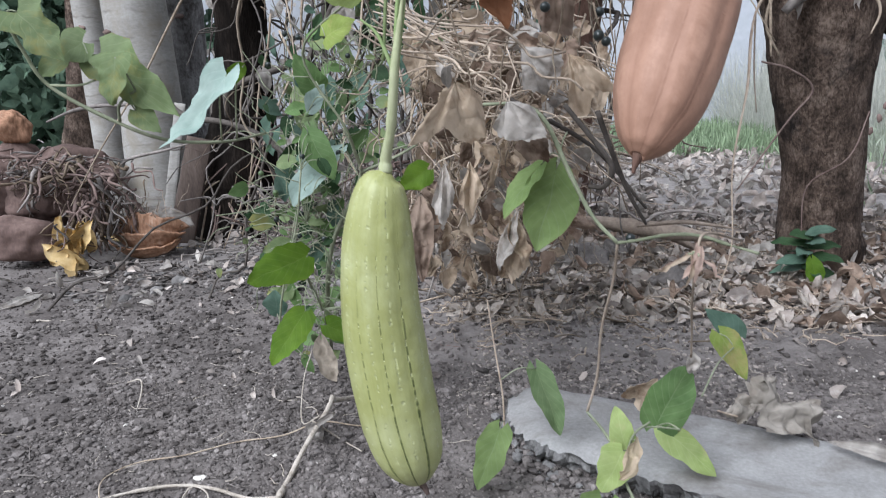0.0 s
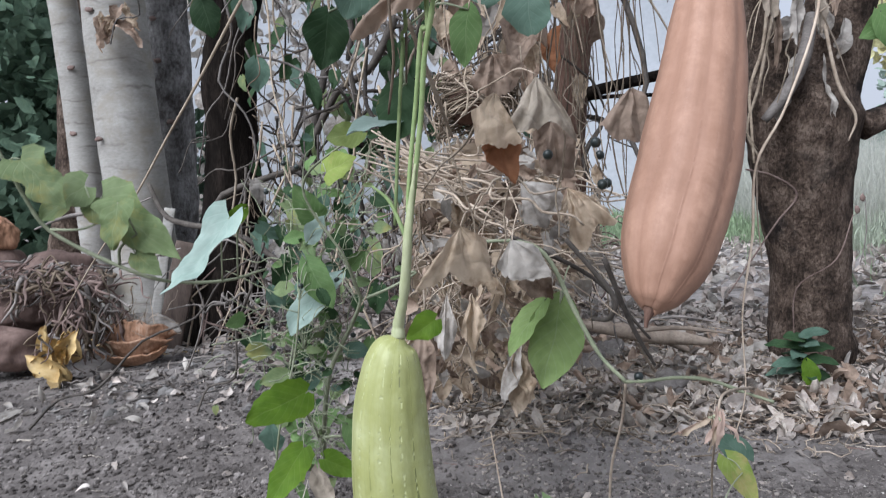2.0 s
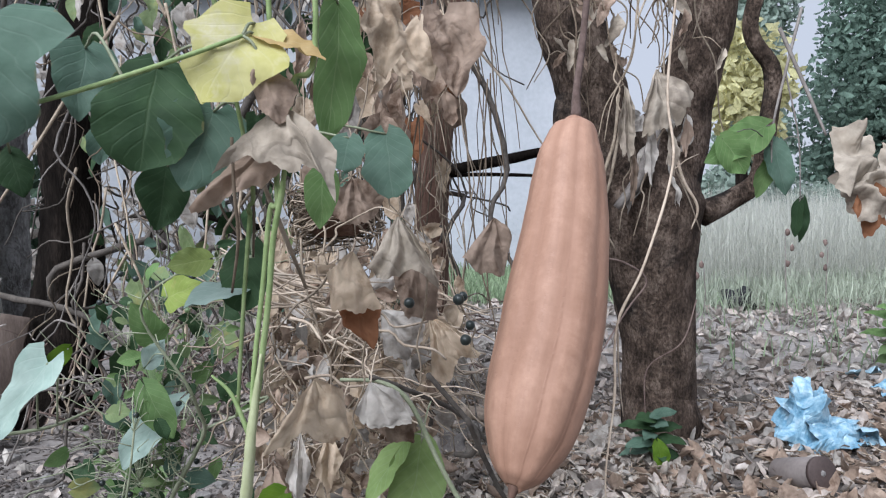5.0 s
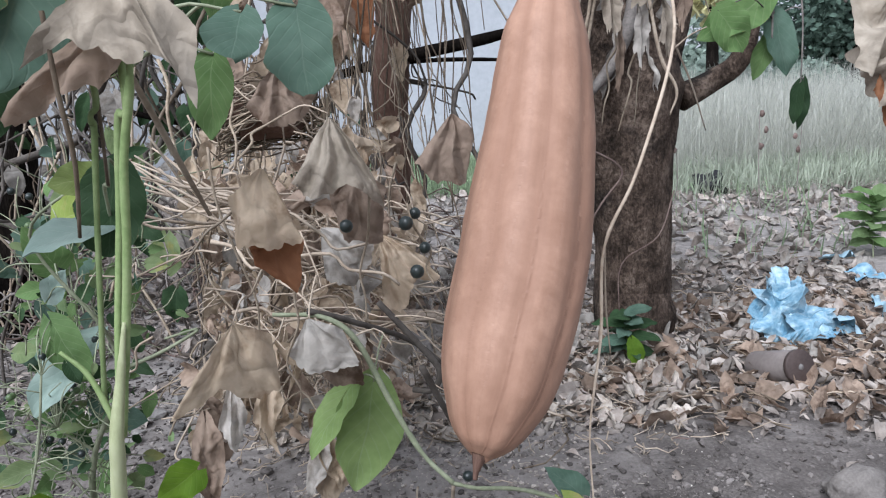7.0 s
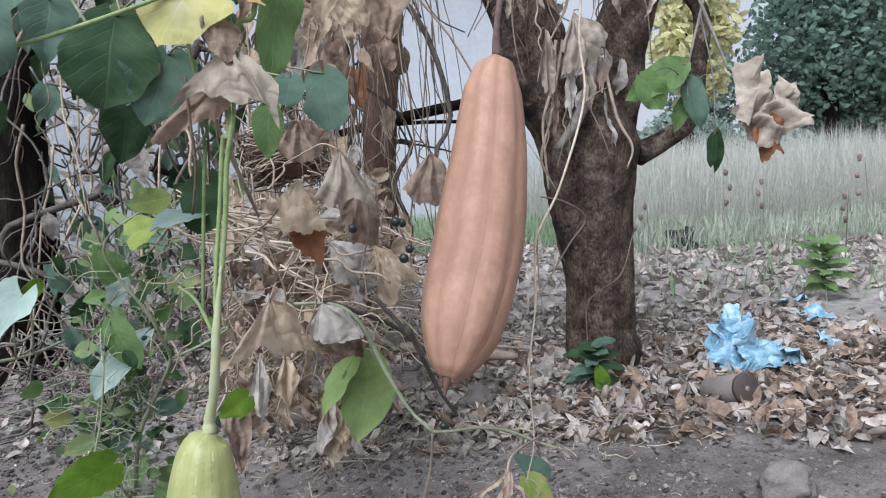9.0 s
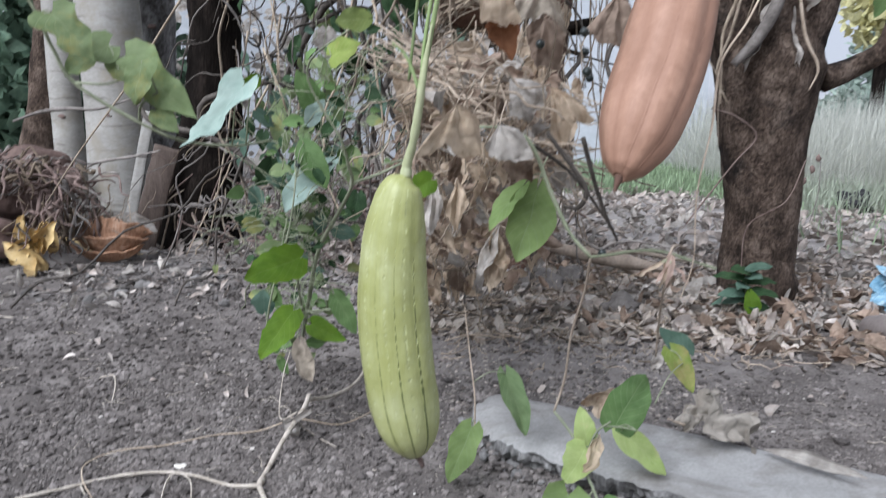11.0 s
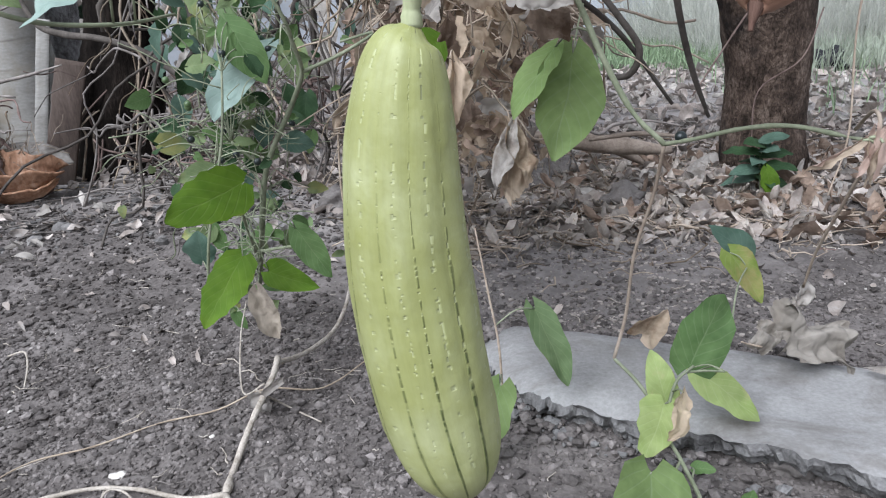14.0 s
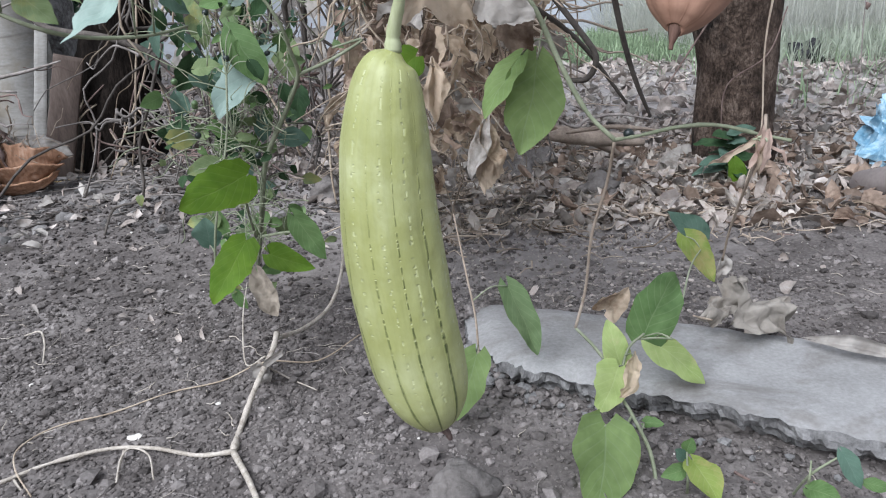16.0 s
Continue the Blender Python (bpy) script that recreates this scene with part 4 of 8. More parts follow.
# ---- gourds ----
def gourd(centre, radii, ribs, depth, skin, groove):
    """A ribbed fruit along a line of centres; radii run from stalk to tip."""
    line = curve(centre, 10)
    n, sides = len(line), ribs * 8
    r = np.clip(curve([(q, 0, 0) for q in radii], 10)[:, 0], 0.0008, None)
    s = np.r_[0, np.cumsum(np.linalg.norm(np.diff(line, axis=0), axis=1))]
    s /= s[-1]
    tan = np.gradient(line, axis=0)
    tan /= np.linalg.norm(tan, axis=1)[:, None]
    sh, verts, uv = Sheet(), [], []
    for i in range(n):
        x = np.array((1.0, 0, 0)) - tan[i] * tan[i][0]
        x /= np.linalg.norm(x)
        y = np.cross(tan[i], x)
        for j in range(sides + 1):
            a = 2 * math.pi * j / sides
            turn = a + 0.10 * math.sin(2 * a + ribs) + 0.06 * math.sin(3 * a + 2)
            w = abs(math.sin(turn * ribs / 2)) ** groove
            q = r[i] * (1 - depth * (1 - w)) * (1 + 0.03 * noise.noise(Vector((math.cos(a) * 1.5, math.sin(a) * 1.5, s[i] * 5))) + 0.014 * noise.noise(Vector((math.cos(a) * 4, math.sin(a) * 4, s[i] * 16 + ribs))))
            verts.append(line[i] + q * (math.cos(a) * x + math.sin(a) * y))
            uv.append((turn / (2 * math.pi), s[i]))
    m = sides + 1
    faces = [(i * m + j, (i + 1) * m + j, (i + 1) * m + j + 1, i * m + j + 1) for i in range(n - 1) for j in range(sides)]
    sh.add(verts, faces, uv)
    return sh


GREEN_TOP = (-0.030, 0.578, 0.520)
green = thing("green_gourd", GREEN_TOP, "pale green sponge gourd with dashed lines, hanging from its vine", "gourd", "gourds on the vine")
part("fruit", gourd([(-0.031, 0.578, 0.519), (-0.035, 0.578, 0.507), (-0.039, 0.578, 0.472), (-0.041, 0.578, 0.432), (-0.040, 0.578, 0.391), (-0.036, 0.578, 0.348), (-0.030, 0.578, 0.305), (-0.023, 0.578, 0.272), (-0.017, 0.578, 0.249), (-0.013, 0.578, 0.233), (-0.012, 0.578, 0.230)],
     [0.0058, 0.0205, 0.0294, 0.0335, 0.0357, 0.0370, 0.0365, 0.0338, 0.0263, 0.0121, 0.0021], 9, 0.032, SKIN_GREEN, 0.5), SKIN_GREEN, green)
stem(green, [(-0.010, 0.578, 0.662), (-0.014, 0.572, 0.632), (-0.017, 0.565, 0.607), (-0.019, 0.566, 0.587), (-0.024, 0.572, 0.554), (-0.030, 0.578, 0.531), (-0.031, 0.578, 0.518)], [0.0010, 0.0026, 0.0038, 0.0042, 0.0044, 0.0048, 0.0062], STALK_GREEN, "stalk", "thick pale green stalk", knobs=0.05)
stem(green, [(-0.013, 0.578, 0.232), (-0.008, 0.578, 0.225), (-0.005, 0.578, 0.218)], [0.0042, 0.003, 0.002], STALK_DRY, "blossom_end", "withered brown tip")

ORANGE_TOP = (0.287, 0.785, 0.859)
orange = thing("orange_gourd", ORANGE_TOP, "ripe dried sponge gourd, salmon-orange and ribbed, hanging from a vine", "gourd", "gourds on the vine")
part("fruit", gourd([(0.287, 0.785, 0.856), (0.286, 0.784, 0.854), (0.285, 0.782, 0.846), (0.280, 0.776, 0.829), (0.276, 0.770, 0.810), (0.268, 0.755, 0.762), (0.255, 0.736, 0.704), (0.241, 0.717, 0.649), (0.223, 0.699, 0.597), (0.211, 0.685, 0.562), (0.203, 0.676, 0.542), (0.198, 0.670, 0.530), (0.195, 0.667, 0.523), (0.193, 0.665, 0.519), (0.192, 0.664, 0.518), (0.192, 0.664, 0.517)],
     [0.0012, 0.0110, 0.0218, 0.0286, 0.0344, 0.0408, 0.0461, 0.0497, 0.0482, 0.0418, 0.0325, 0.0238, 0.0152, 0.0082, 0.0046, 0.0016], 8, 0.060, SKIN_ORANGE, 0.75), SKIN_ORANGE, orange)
stem(orange, [(0.305, 0.800, 0.990), (0.297, 0.795, 0.930), (0.289, 0.788, 0.888), (0.287, 0.785, 0.858)], [0.0035, 0.0038, 0.004, 0.0058], STALK_DRY, "stalk", "dry brown stalk")
stem(orange, [(0.193, 0.665, 0.521), (0.191, 0.663, 0.515), (0.189, 0.661, 0.509), (0.188, 0.660, 0.504)], [0.0060, 0.0042, 0.0022, 0.0018], BARK_RED, "blossom_end", "withered dark brown tip")

# ---- climbing vine that carries the gourds ----
vine = thing("gourd_vine", (-0.039, 0.600, 0.428), "climbing gourd vine with green stems and broad leaves", "vine")
stem(vine, [(-0.019, 0.580, 0.598), (-0.010, 0.580, 0.658), (-0.003, 0.575, 0.703), (0.002, 0.570, 0.746), (0.011, 0.565, 0.788), (0.019, 0.560, 0.853), (0.037, 0.555, 0.901), (0.02, 0.55, 1.25)], [0.0024, 0.0023, 0.0023, 0.0022, 0.0022, 0.002], VINE_FRESH, knobs=0.07)
stem(vine, [(-0.032, 0.600, 0.611), (-0.028, 0.600, 0.659), (-0.023, 0.600, 0.715), (-0.018, 0.598, 0.761), (-0.018, 0.595, 0.768), (-0.017, 0.595, 0.803), (-0.055, 0.58, 1.02)], [0.0015, 0.0016, 0.0018, 0.0018, 0.0018], VINE_FRESH, knobs=0.07)
stem(vine, [(-0.019, 0.580, 0.598), (-0.017, 0.585, 0.644), (-0.008, 0.585, 0.713), (-0.001, 0.580, 0.766), (0.003, 0.575, 0.770), (0.005, 0.575, 0.800), (0.0, 0.57, 1.1)], [0.0019, 0.0019, 0.002, 0.002, 0.0018], VINE_FRESH, knobs=0.07)
stem(vine, [(-0.020, 0.580, 0.600), (-0.033, 0.585, 0.631), (-0.048, 0.590, 0.645)], [0.002, 0.0016, 0.001], VINE_FRESH, "tendril")
stem(vine, [(-0.146, 0.500, 0.827), (-0.101, 0.520, 0.845), (-0.051, 0.540, 0.867), (-0.012, 0.550, 0.884)], [0.0014, 0.0017, 0.0017, 0.0015], VINE_FRESH)
leaf(vine, (-0.158, 0.500, 0.882), (-0.151, 0.490, 0.798), 0.096, LEAF_BLUE, (0.2, -1, 0.5), label="broad blue-green leaf", form="ivy", nu=20, nv=12, fold=0.1, curl=0.5, crumple=0.05, seed=1)
leaf(vine, (-0.196, 0.520, 0.889), (-0.227, 0.520, 0.836), 0.10, LEAF_MID, (0.3, -1, 0.3), fold=0.1, curl=0.4, crumple=0.05, seed=2)
leaf(vine, (-0.131, 0.600, 0.886), (-0.135, 0.590, 0.832), 0.044, LEAF_BLUE, (0.4, -1, 0.2), fold=0.2, curl=0.4, crumple=0.06, seed=3)
leaf(vine, (-0.081, 0.600, 0.872), (-0.091, 0.580, 0.795), 0.074, LEAF_DARK, (0.1, -1, -0.05), label="broad dark green leaf", form="round", fold=0.1, curl=0.3, crumple=0.04, seed=4)
leaf(vine, (-0.042, 0.600, 0.840), (-0.063, 0.585, 0.781), 0.062, LEAF_BLUE, (0.35, -1, 0.5), fold=0.15, curl=0.4, crumple=0.05, seed=5)
leaf(vine, (-0.005, 0.560, 0.895), (-0.039, 0.540, 0.837), 0.085, LEAF_YELLOW, (-0.1, -1, 0.4), label="yellowing leaf with pale veins", form="lobed", fold=0.1, curl=0.4, crumple=0.06, seed=6)
leaf(vine, (-0.003, 0.560, 0.886), (0.043, 0.550, 0.868), 0.030, LEAF_AMBER, (0, -0.6, 1), form="oval", label="curled yellow leaf edge", fold=0.3, curl=0.4, crumple=0.1, seed=7)
leaf(vine, (0.088, 0.690, 0.832), (0.092, 0.672, 0.776), 0.046, LEAF_BLUE, (-0.2, -1, 0.1), form="round", label="round green leaf", fold=0.1, curl=0.2, seed=8)
leaf(vine, (0.056, 0.662, 0.826), (0.050, 0.640, 0.798), 0.034, LEAF_BLUE, (0.1, -1, 0.8), form="round", fold=0.1, curl=0.2, seed=9)
leaf(vine, (0.049, 0.700, 0.947), (0.038, 0.690, 0.822), 0.050, LEAF_MID, (0.6, -1, 0.1), form="oval", fold=0.3, curl=0.3, crumple=0.03, seed=10)
leaf(vine, (0.035, 0.680, 0.803), (0.029, 0.675, 0.750), 0.034, LEAF_MID, (-0.4, -1, 0.0), form="oval", label="narrow bright green leaf", fold=0.25, curl=0.2, seed=11)
leaf(vine, (-0.092, 0.660, 0.804), (-0.100, 0.655, 0.752), 0.040, LEAF_DARK, (0.3, -1, 0.0), form="oval", fold=0.2, curl=0.2, seed=12)
leaf(vine, (-0.026, 0.660, 0.738), (-0.035, 0.650, 0.684), 0.042, LEAF_DARK, (-0.2, -1, 0.1), form="round", fold=0.1, curl=0.2, seed=13)
leaf(vine, (-0.033, 0.660, 0.704), (-0.076, 0.630, 0.690), 0.034, LEAF_PALE, (0, -0.45, 1), form="oval", label="pale leaf seen edge-on", fold=0.2, curl=0.5, seed=14)
leaf(vine, (-0.119, 0.950, 0.711), (-0.165, 0.940, 0.704), 0.036, LEAF_OLIVE, (0, -1, 0.2), form="oval", label="yellowing leaf with brown edge", fold=0.15, curl=0.4, crumple=0.05, seed=15)
leaf(vine, (-0.195, 0.620, 0.813), (-0.187, 0.620, 0.779), 0.026, LEAF_DARK, (0.3, -1, 0.0), form="oval", fold=0.1, curl=0.2, seed=16)
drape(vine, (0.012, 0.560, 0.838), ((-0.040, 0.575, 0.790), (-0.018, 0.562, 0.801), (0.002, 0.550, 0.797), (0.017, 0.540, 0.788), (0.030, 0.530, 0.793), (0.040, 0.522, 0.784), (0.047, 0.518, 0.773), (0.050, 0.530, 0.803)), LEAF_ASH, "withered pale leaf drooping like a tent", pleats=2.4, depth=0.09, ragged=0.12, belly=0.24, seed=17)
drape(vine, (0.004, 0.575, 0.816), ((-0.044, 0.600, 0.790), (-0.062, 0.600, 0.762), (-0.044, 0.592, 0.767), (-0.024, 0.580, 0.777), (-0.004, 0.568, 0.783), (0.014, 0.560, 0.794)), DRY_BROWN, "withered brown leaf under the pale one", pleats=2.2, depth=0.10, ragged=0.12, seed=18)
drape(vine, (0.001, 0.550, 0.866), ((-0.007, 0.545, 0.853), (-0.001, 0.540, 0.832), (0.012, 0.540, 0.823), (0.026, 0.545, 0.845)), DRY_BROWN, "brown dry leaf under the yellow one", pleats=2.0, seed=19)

leaf(vine, (-0.012, 0.720, 0.505), (-0.043, 0.720, 0.485), 0.030, LEAF_BRIGHT, (0.1, -1, 0.2), form="heart", fold=0.15, curl=0.2, seed=20)

stem(vine, [(-0.023, 0.560, 0.817), (-0.024, 0.570, 0.779), (-0.024, 0.580, 0.746), (-0.033, 0.600, 0.705)], [0.0012, 0.0013, 0.0013, 0.0010], VINE_UMBER, label="dark thin stem", knobs=0.05)
stem(vine, [(-0.017, 0.600, 0.810), (-0.015, 0.600, 0.776), (-0.018, 0.610, 0.731)], [0.0011, 0.0011, 0.0009], VINE_UMBER, label="dark thin stem", knobs=0.05)
stem(vine, [(-0.025, 0.700, 0.803), (-0.013, 0.720, 0.765), (-0.000, 0.740, 0.724), (0.010, 0.760, 0.691)], [0.0022, 0.0024, 0.0022, 0.0015], VINE_HAZEL, label="dry brown stem", knobs=0.06)
stem(vine, [(-0.014, 0.720, 0.806), (-0.019, 0.720, 0.788), (-0.021, 0.730, 0.769)], [0.0016, 0.0016, 0.0012], VINE_DARK, label="dark thin stem")
stem(vine, [(0.02, 0.55, 1.25), (0.10, 0.75, 1.55), (0.30, 1.30, 1.80), (0.50, 1.95, 2.0), (0.62, 2.46, 2.22)], [0.002, 0.003, 0.0035, 0.004, 0.004], VINE_FRESH)
stem(vine, [(-0.055, 0.58, 1.02), (0.0, 0.60, 1.25), (0.10, 0.75, 1.55)], [0.0018, 0.002, 0.002], VINE_FRESH)
stem(vine, [(0.0, 0.57, 1.10), (0.02, 0.60, 1.3), (0.10, 0.75, 1.55)], [0.0018, 0.002, 0.002], VINE_FRESH)
stem(vine, [(0.305, 0.800, 0.990), (0.27, 0.90, 1.35), (0.29, 1.10, 1.6), (0.30, 1.30, 1.80)], [0.0035, 0.0035, 0.0035, 0.0035], VINE_HAZEL)
stalks(vine, 0.16, 0.0013, VINE_GREEN)

# ---- creeper at the side, with lobed leaves ----
creeper = thing("creeper", (-0.229, 0.880, 0.525), "thin creeping vine with pale lobed leaves", "vine")
stem(creeper, [(-0.575, 0.800, 0.802), (-0.526, 0.820, 0.692), (-0.511, 0.830, 0.647), (-0.488, 0.840, 0.603), (-0.412, 0.850, 0.557), (-0.358, 0.870, 0.533), (-0.296, 0.900, 0.528), (-0.259, 0.950, 0.535)], [0.0022, 0.0024, 0.0024, 0.0026, 0.0024, 0.002, 0.0016], VINE_GREEN, knobs=0.05)
stem(creeper, [(-0.488, 0.840, 0.605), (-0.451, 0.840, 0.604), (-0.431, 0.850, 0.611)], [0.0018, 0.0015, 0.0012], VINE_GREEN, "tendril")
stem(creeper, [(-0.410, 0.850, 0.559), (-0.402, 0.840, 0.580), (-0.380, 0.840, 0.596)], [0.0022, 0.0018, 0.0014], VINE_GREEN, "leaf_stalk", "yellow-green leaf stalk")
leaf(creeper, (-0.396, 0.830, 0.635), (-0.402, 0.820, 0.579), 0.064, LEAF_SAGE, (-0.2, -1, 0.3), form="ivy", label="dull yellow-green lobed leaf", fold=0.12, curl=0.3, crumple=0.05, seed=31, nu=18, nv=10)
leaf(creeper, (-0.431, 0.860, 0.642), (-0.328, 0.840, 0.562), 0.070, LEAF_SAGE, (0.1, -1, 0.4), form="ivy", label="dull green lobed leaf", fold=0.15, curl=0.4, crumple=0.06, seed=32, nu=20, nv=12)
leaf(creeper, (-0.268, 0.850, 0.611), (-0.334, 0.790, 0.528), 0.066, LEAF_PALE, (-0.5, -0.8, 0.45), form="ivy", label="pale silvery leaf, curled at the edges", fold=0.3, curl=-0.5, crumple=0.07, seed=33, nu=20, nv=12)
leaf(creeper, (-0.258, 0.880, 0.621), (-0.277, 0.860, 0.599), 0.022, LEAF_BRIGHT, (0.4, -1, 0.0), form="oval", fold=0.2, curl=0.3, seed=34)
leaf(creeper, (-0.505, 0.820, 0.691), (-0.447, 0.810, 0.631), 0.062, LEAF_SAGE, (0.3, -1, 0.4), form="ivy", fold=0.2, curl=0.4, crumple=0.05, seed=35, nu=18, nv=10)
leaf(creeper, (-0.451, 0.860, 0.656), (-0.508, 0.850, 0.613), 0.06, LEAF_SAGE, (-0.2, -1, 0.5), form="ivy", fold=0.2, curl=0.4, crumple=0.05, seed=37, nu=18, nv=10)
leaf(creeper, (-0.383, 0.840, 0.572), (-0.353, 0.840, 0.544), 0.030, LEAF_SAGE, (0.2, -1, 0.2), form="heart", fold=0.2, curl=0.3, seed=36)

stalks(creeper, 0.12, 0.0012, VINE_GREEN)

# ---- berry bush ----
bush = thing("berry_bush", (-0.356, 1.578, 0.000), "straggling green bush with small leaves and dark berries", "bush")
B0 = (-0.356, 1.578, 0.000)
stem(bush, [B0, (-0.255, 1.200, 0.234), (-0.228, 1.150, 0.337), (-0.181, 1.120, 0.423), (-0.162, 1.100, 0.463), (-0.166, 1.080, 0.496), (-0.176, 1.060, 0.538), (-0.226, 1.040, 0.643), (-0.137, 0.980, 0.709)], [0.0045, 0.0042, 0.0036, 0.003, 0.0026, 0.002, 0.0016], VINE_GREEN, knobs=0.06)
stem(bush, [(-0.162, 1.100, 0.463), (-0.113, 1.100, 0.482), (-0.072, 1.100, 0.505), (-0.113, 1.100, 0.496)], [0.0026, 0.0022, 0.0015], VINE_GREEN)
stem(bush, [(-0.228, 1.150, 0.337), (-0.254, 1.140, 0.366), (-0.266, 1.140, 0.378)], [0.002, 0.0017, 0.0014], VINE_GREEN)
stem(bush, [(-0.266, 1.200, 0.210), (-0.236, 1.020, 0.314), (-0.221, 0.960, 0.350)], [0.0026, 0.002, 0.0015], VINE_GREEN)
stem(bush, [(-0.266, 1.200, 0.210), (-0.183, 1.120, 0.238), (-0.151, 1.080, 0.226)], [0.0024, 0.002, 0.0012], VINE_GREEN)
stem(bush, [(-0.299, 1.050, 0.183), (-0.281, 1.030, 0.281), (-0.256, 1.050, 0.392), (-0.252, 1.080, 0.470)], [0.0018, 0.0018, 0.0016, 0.0014], VINE_GREEN)
leaf(bush, (-0.215, 0.960, 0.362), (-0.292, 0.920, 0.333), 0.055, LEAF_BRIGHT, (0, -1, 0.15), form="broad", label="bright green toothed leaf", fold=0.1, curl=0.15, teeth=0.05, seed=41, lobe=0.08)
leaf(bush, (-0.237, 1.000, 0.267), (-0.280, 0.960, 0.196), 0.050, LEAF_BRIGHT, (-0.2, -1, 0.1), form="broad", label="bright green toothed leaf", fold=0.1, curl=0.2, teeth=0.05, seed=42, lobe=0.08)
leaf(bush, (-0.181, 1.050, 0.283), (-0.141, 1.040, 0.221), 0.036, LEAF_MID, (-0.3, -1, 0.3), form="oval", fold=0.25, curl=0.3, seed=43)
leaf(bush, (-0.220, 1.050, 0.230), (-0.158, 1.040, 0.208), 0.036, LEAF_BRIGHT, (0.1, -1, 0.25), form="heart", fold=0.2, curl=0.3, seed=44)
leaf(bush, (-0.207, 1.150, 0.495), (-0.275, 1.100, 0.411), 0.060, LEAF_PALE, (-0.2, -0.8, 0.6), form="oval", label="pale blue-green leaf", fold=0.35, curl=0.5, seed=45)
leaf(bush, (-0.248, 1.120, 0.525), (-0.205, 1.100, 0.452), 0.048, LEAF_MID, (0.2, -1, 0.2), form="oval", fold=0.3, curl=0.4, seed=46)
leaf(bush, (-0.230, 1.120, 0.590), (-0.256, 1.100, 0.645), 0.045, LEAF_MID, (0, -1, 0.5), form="heart", fold=0.2, curl=0.3, seed=47)
leaf(bush, (-0.181, 1.000, 0.661), (-0.134, 0.980, 0.680), 0.045, LEAF_YGREEN, (0, -1, 0.4), form="heart", fold=0.2, curl=0.3, seed=48)
leaf(bush, (-0.232, 1.080, 0.561), (-0.201, 1.060, 0.597), 0.030, LEAF_PALE, (0.3, -1, 0.5), form="oval", fold=0.3, curl=0.3, seed=49)
leaf(bush, (-0.301, 1.060, 0.245), (-0.302, 1.060, 0.284), 0.04, LEAF_BLUE, (0, -1, 0.3), form="oval", fold=0.2, curl=0.3, seed=50)
rng = np.random.default_rng(51)
small_mats = [LEAF_MID, LEAF_SAGE, LEAF_DARK, LEAF_FRESH, LEAF_BLUE, LEAF_DARK, LEAF_MID]
BUSH_LOW, BUSH_HIGH = (-0.290, 1.220, 0.316), (-0.212, 1.220, 0.681)
for k in range(150):
    h = rng.random() ** 1.35
    base = tuple(np.array(lerp(BUSH_LOW, BUSH_HIGH, h)) + (rng.normal(0, 0.055), rng.normal(0, 0.08), rng.normal(0, 0.03)))
    d = Vector((rng.normal(0, 1), rng.normal(-0.3, 0.6), rng.normal(-0.4, 0.7))).normalized() * (0.013 + 0.036 * rng.random() ** 1.7)
    leaf(bush, base, tuple(Vector(base) + d), d.length * rng.uniform(0.5, 0.75), small_mats[k % 7], (rng.normal(0, 0.5), -1, rng.uniform(-0.2, 0.9)),
         form=("oval", "heart")[k % 2], fold=0.25, curl=rng.uniform(0, 0.7), seed=100 + k, nu=8, nv=6)
twigs = Sheet()
for k in range(130):
    h = rng.random()
    a = np.array(lerp(BUSH_LOW, BUSH_HIGH, h)) + (rng.normal(0, 0.05), rng.normal(0, 0.05), 0)
    twigs.add(*tube(wander(a, a + (rng.normal(0, 0.06), rng.normal(0, 0.05), rng.uniform(-0.03, 0.13)), rng, 0.005, 5), [0.0011, 0.0005], 5))
for k in range(70):
    a = np.array((-0.262, 1.12, 0.20)) + (rng.normal(0, 0.05), rng.normal(0, 0.04), rng.uniform(0.0, 0.22))
    twigs.add(*tube(wander(a, a + (rng.normal(0, 0.045), rng.normal(0, 0.03), rng.uniform(-0.05, 0.07)), rng, 0.005, 5), [0.0010, 0.0005], 5))
part("fine_twig", twigs, VINE_GREEN, bush, "fine pale green twigs")["kind"] = "stuff"
for k in range(42):
    h = rng.random()
    c = np.array(lerp(BUSH_LOW, BUSH_HIGH, h)) + (rng.normal(0, 0.045), rng.normal(-0.06, 0.04), 0)
    part("berry", Sheet().add(*lump(c, (0.0048,) * 3, rng, 0.03, 2)), BERRY if k % 3 else BERRY_GREEN, bush)

for k in range(56):
    base = (min(max(rng.normal(-0.29, 0.05), -0.36), -0.15) - 0.10 * (k % 2), rng.uniform(1.2, 1.4) + 0.35 * (k % 2), rng.uniform(0.08, 0.26))
    d = Vector((rng.normal(0, 0.8), rng.normal(-0.3, 0.5), rng.normal(0.2, 0.6))).normalized() * rng.uniform(0.02, 0.05)
    leaf(bush, base, tuple(Vector(base) + d), d.length * rng.uniform(0.45, 0.75), (LEAF_SAGE, LEAF_DARK, LEAF_MID, LEAF_FRESH)[k % 4], (rng.normal(0, 0.6), -1, rng.uniform(0.1, 0.9)), form=("oval", "heart")[k % 2], fold=0.3, curl=rng.uniform(0, 0.8), seed=800 + k, nu=8, nv=6)
stalks(bush, 0.10, 0.0009, VINE_GREEN)

# ---- dry tangle ----
tangle = thing("dry_vine_tangle", (0.12, 1.15, 0.0), "tangle of dead tan vine stems and withered leaves", "dry vine")
rng = np.random.default_rng(61)


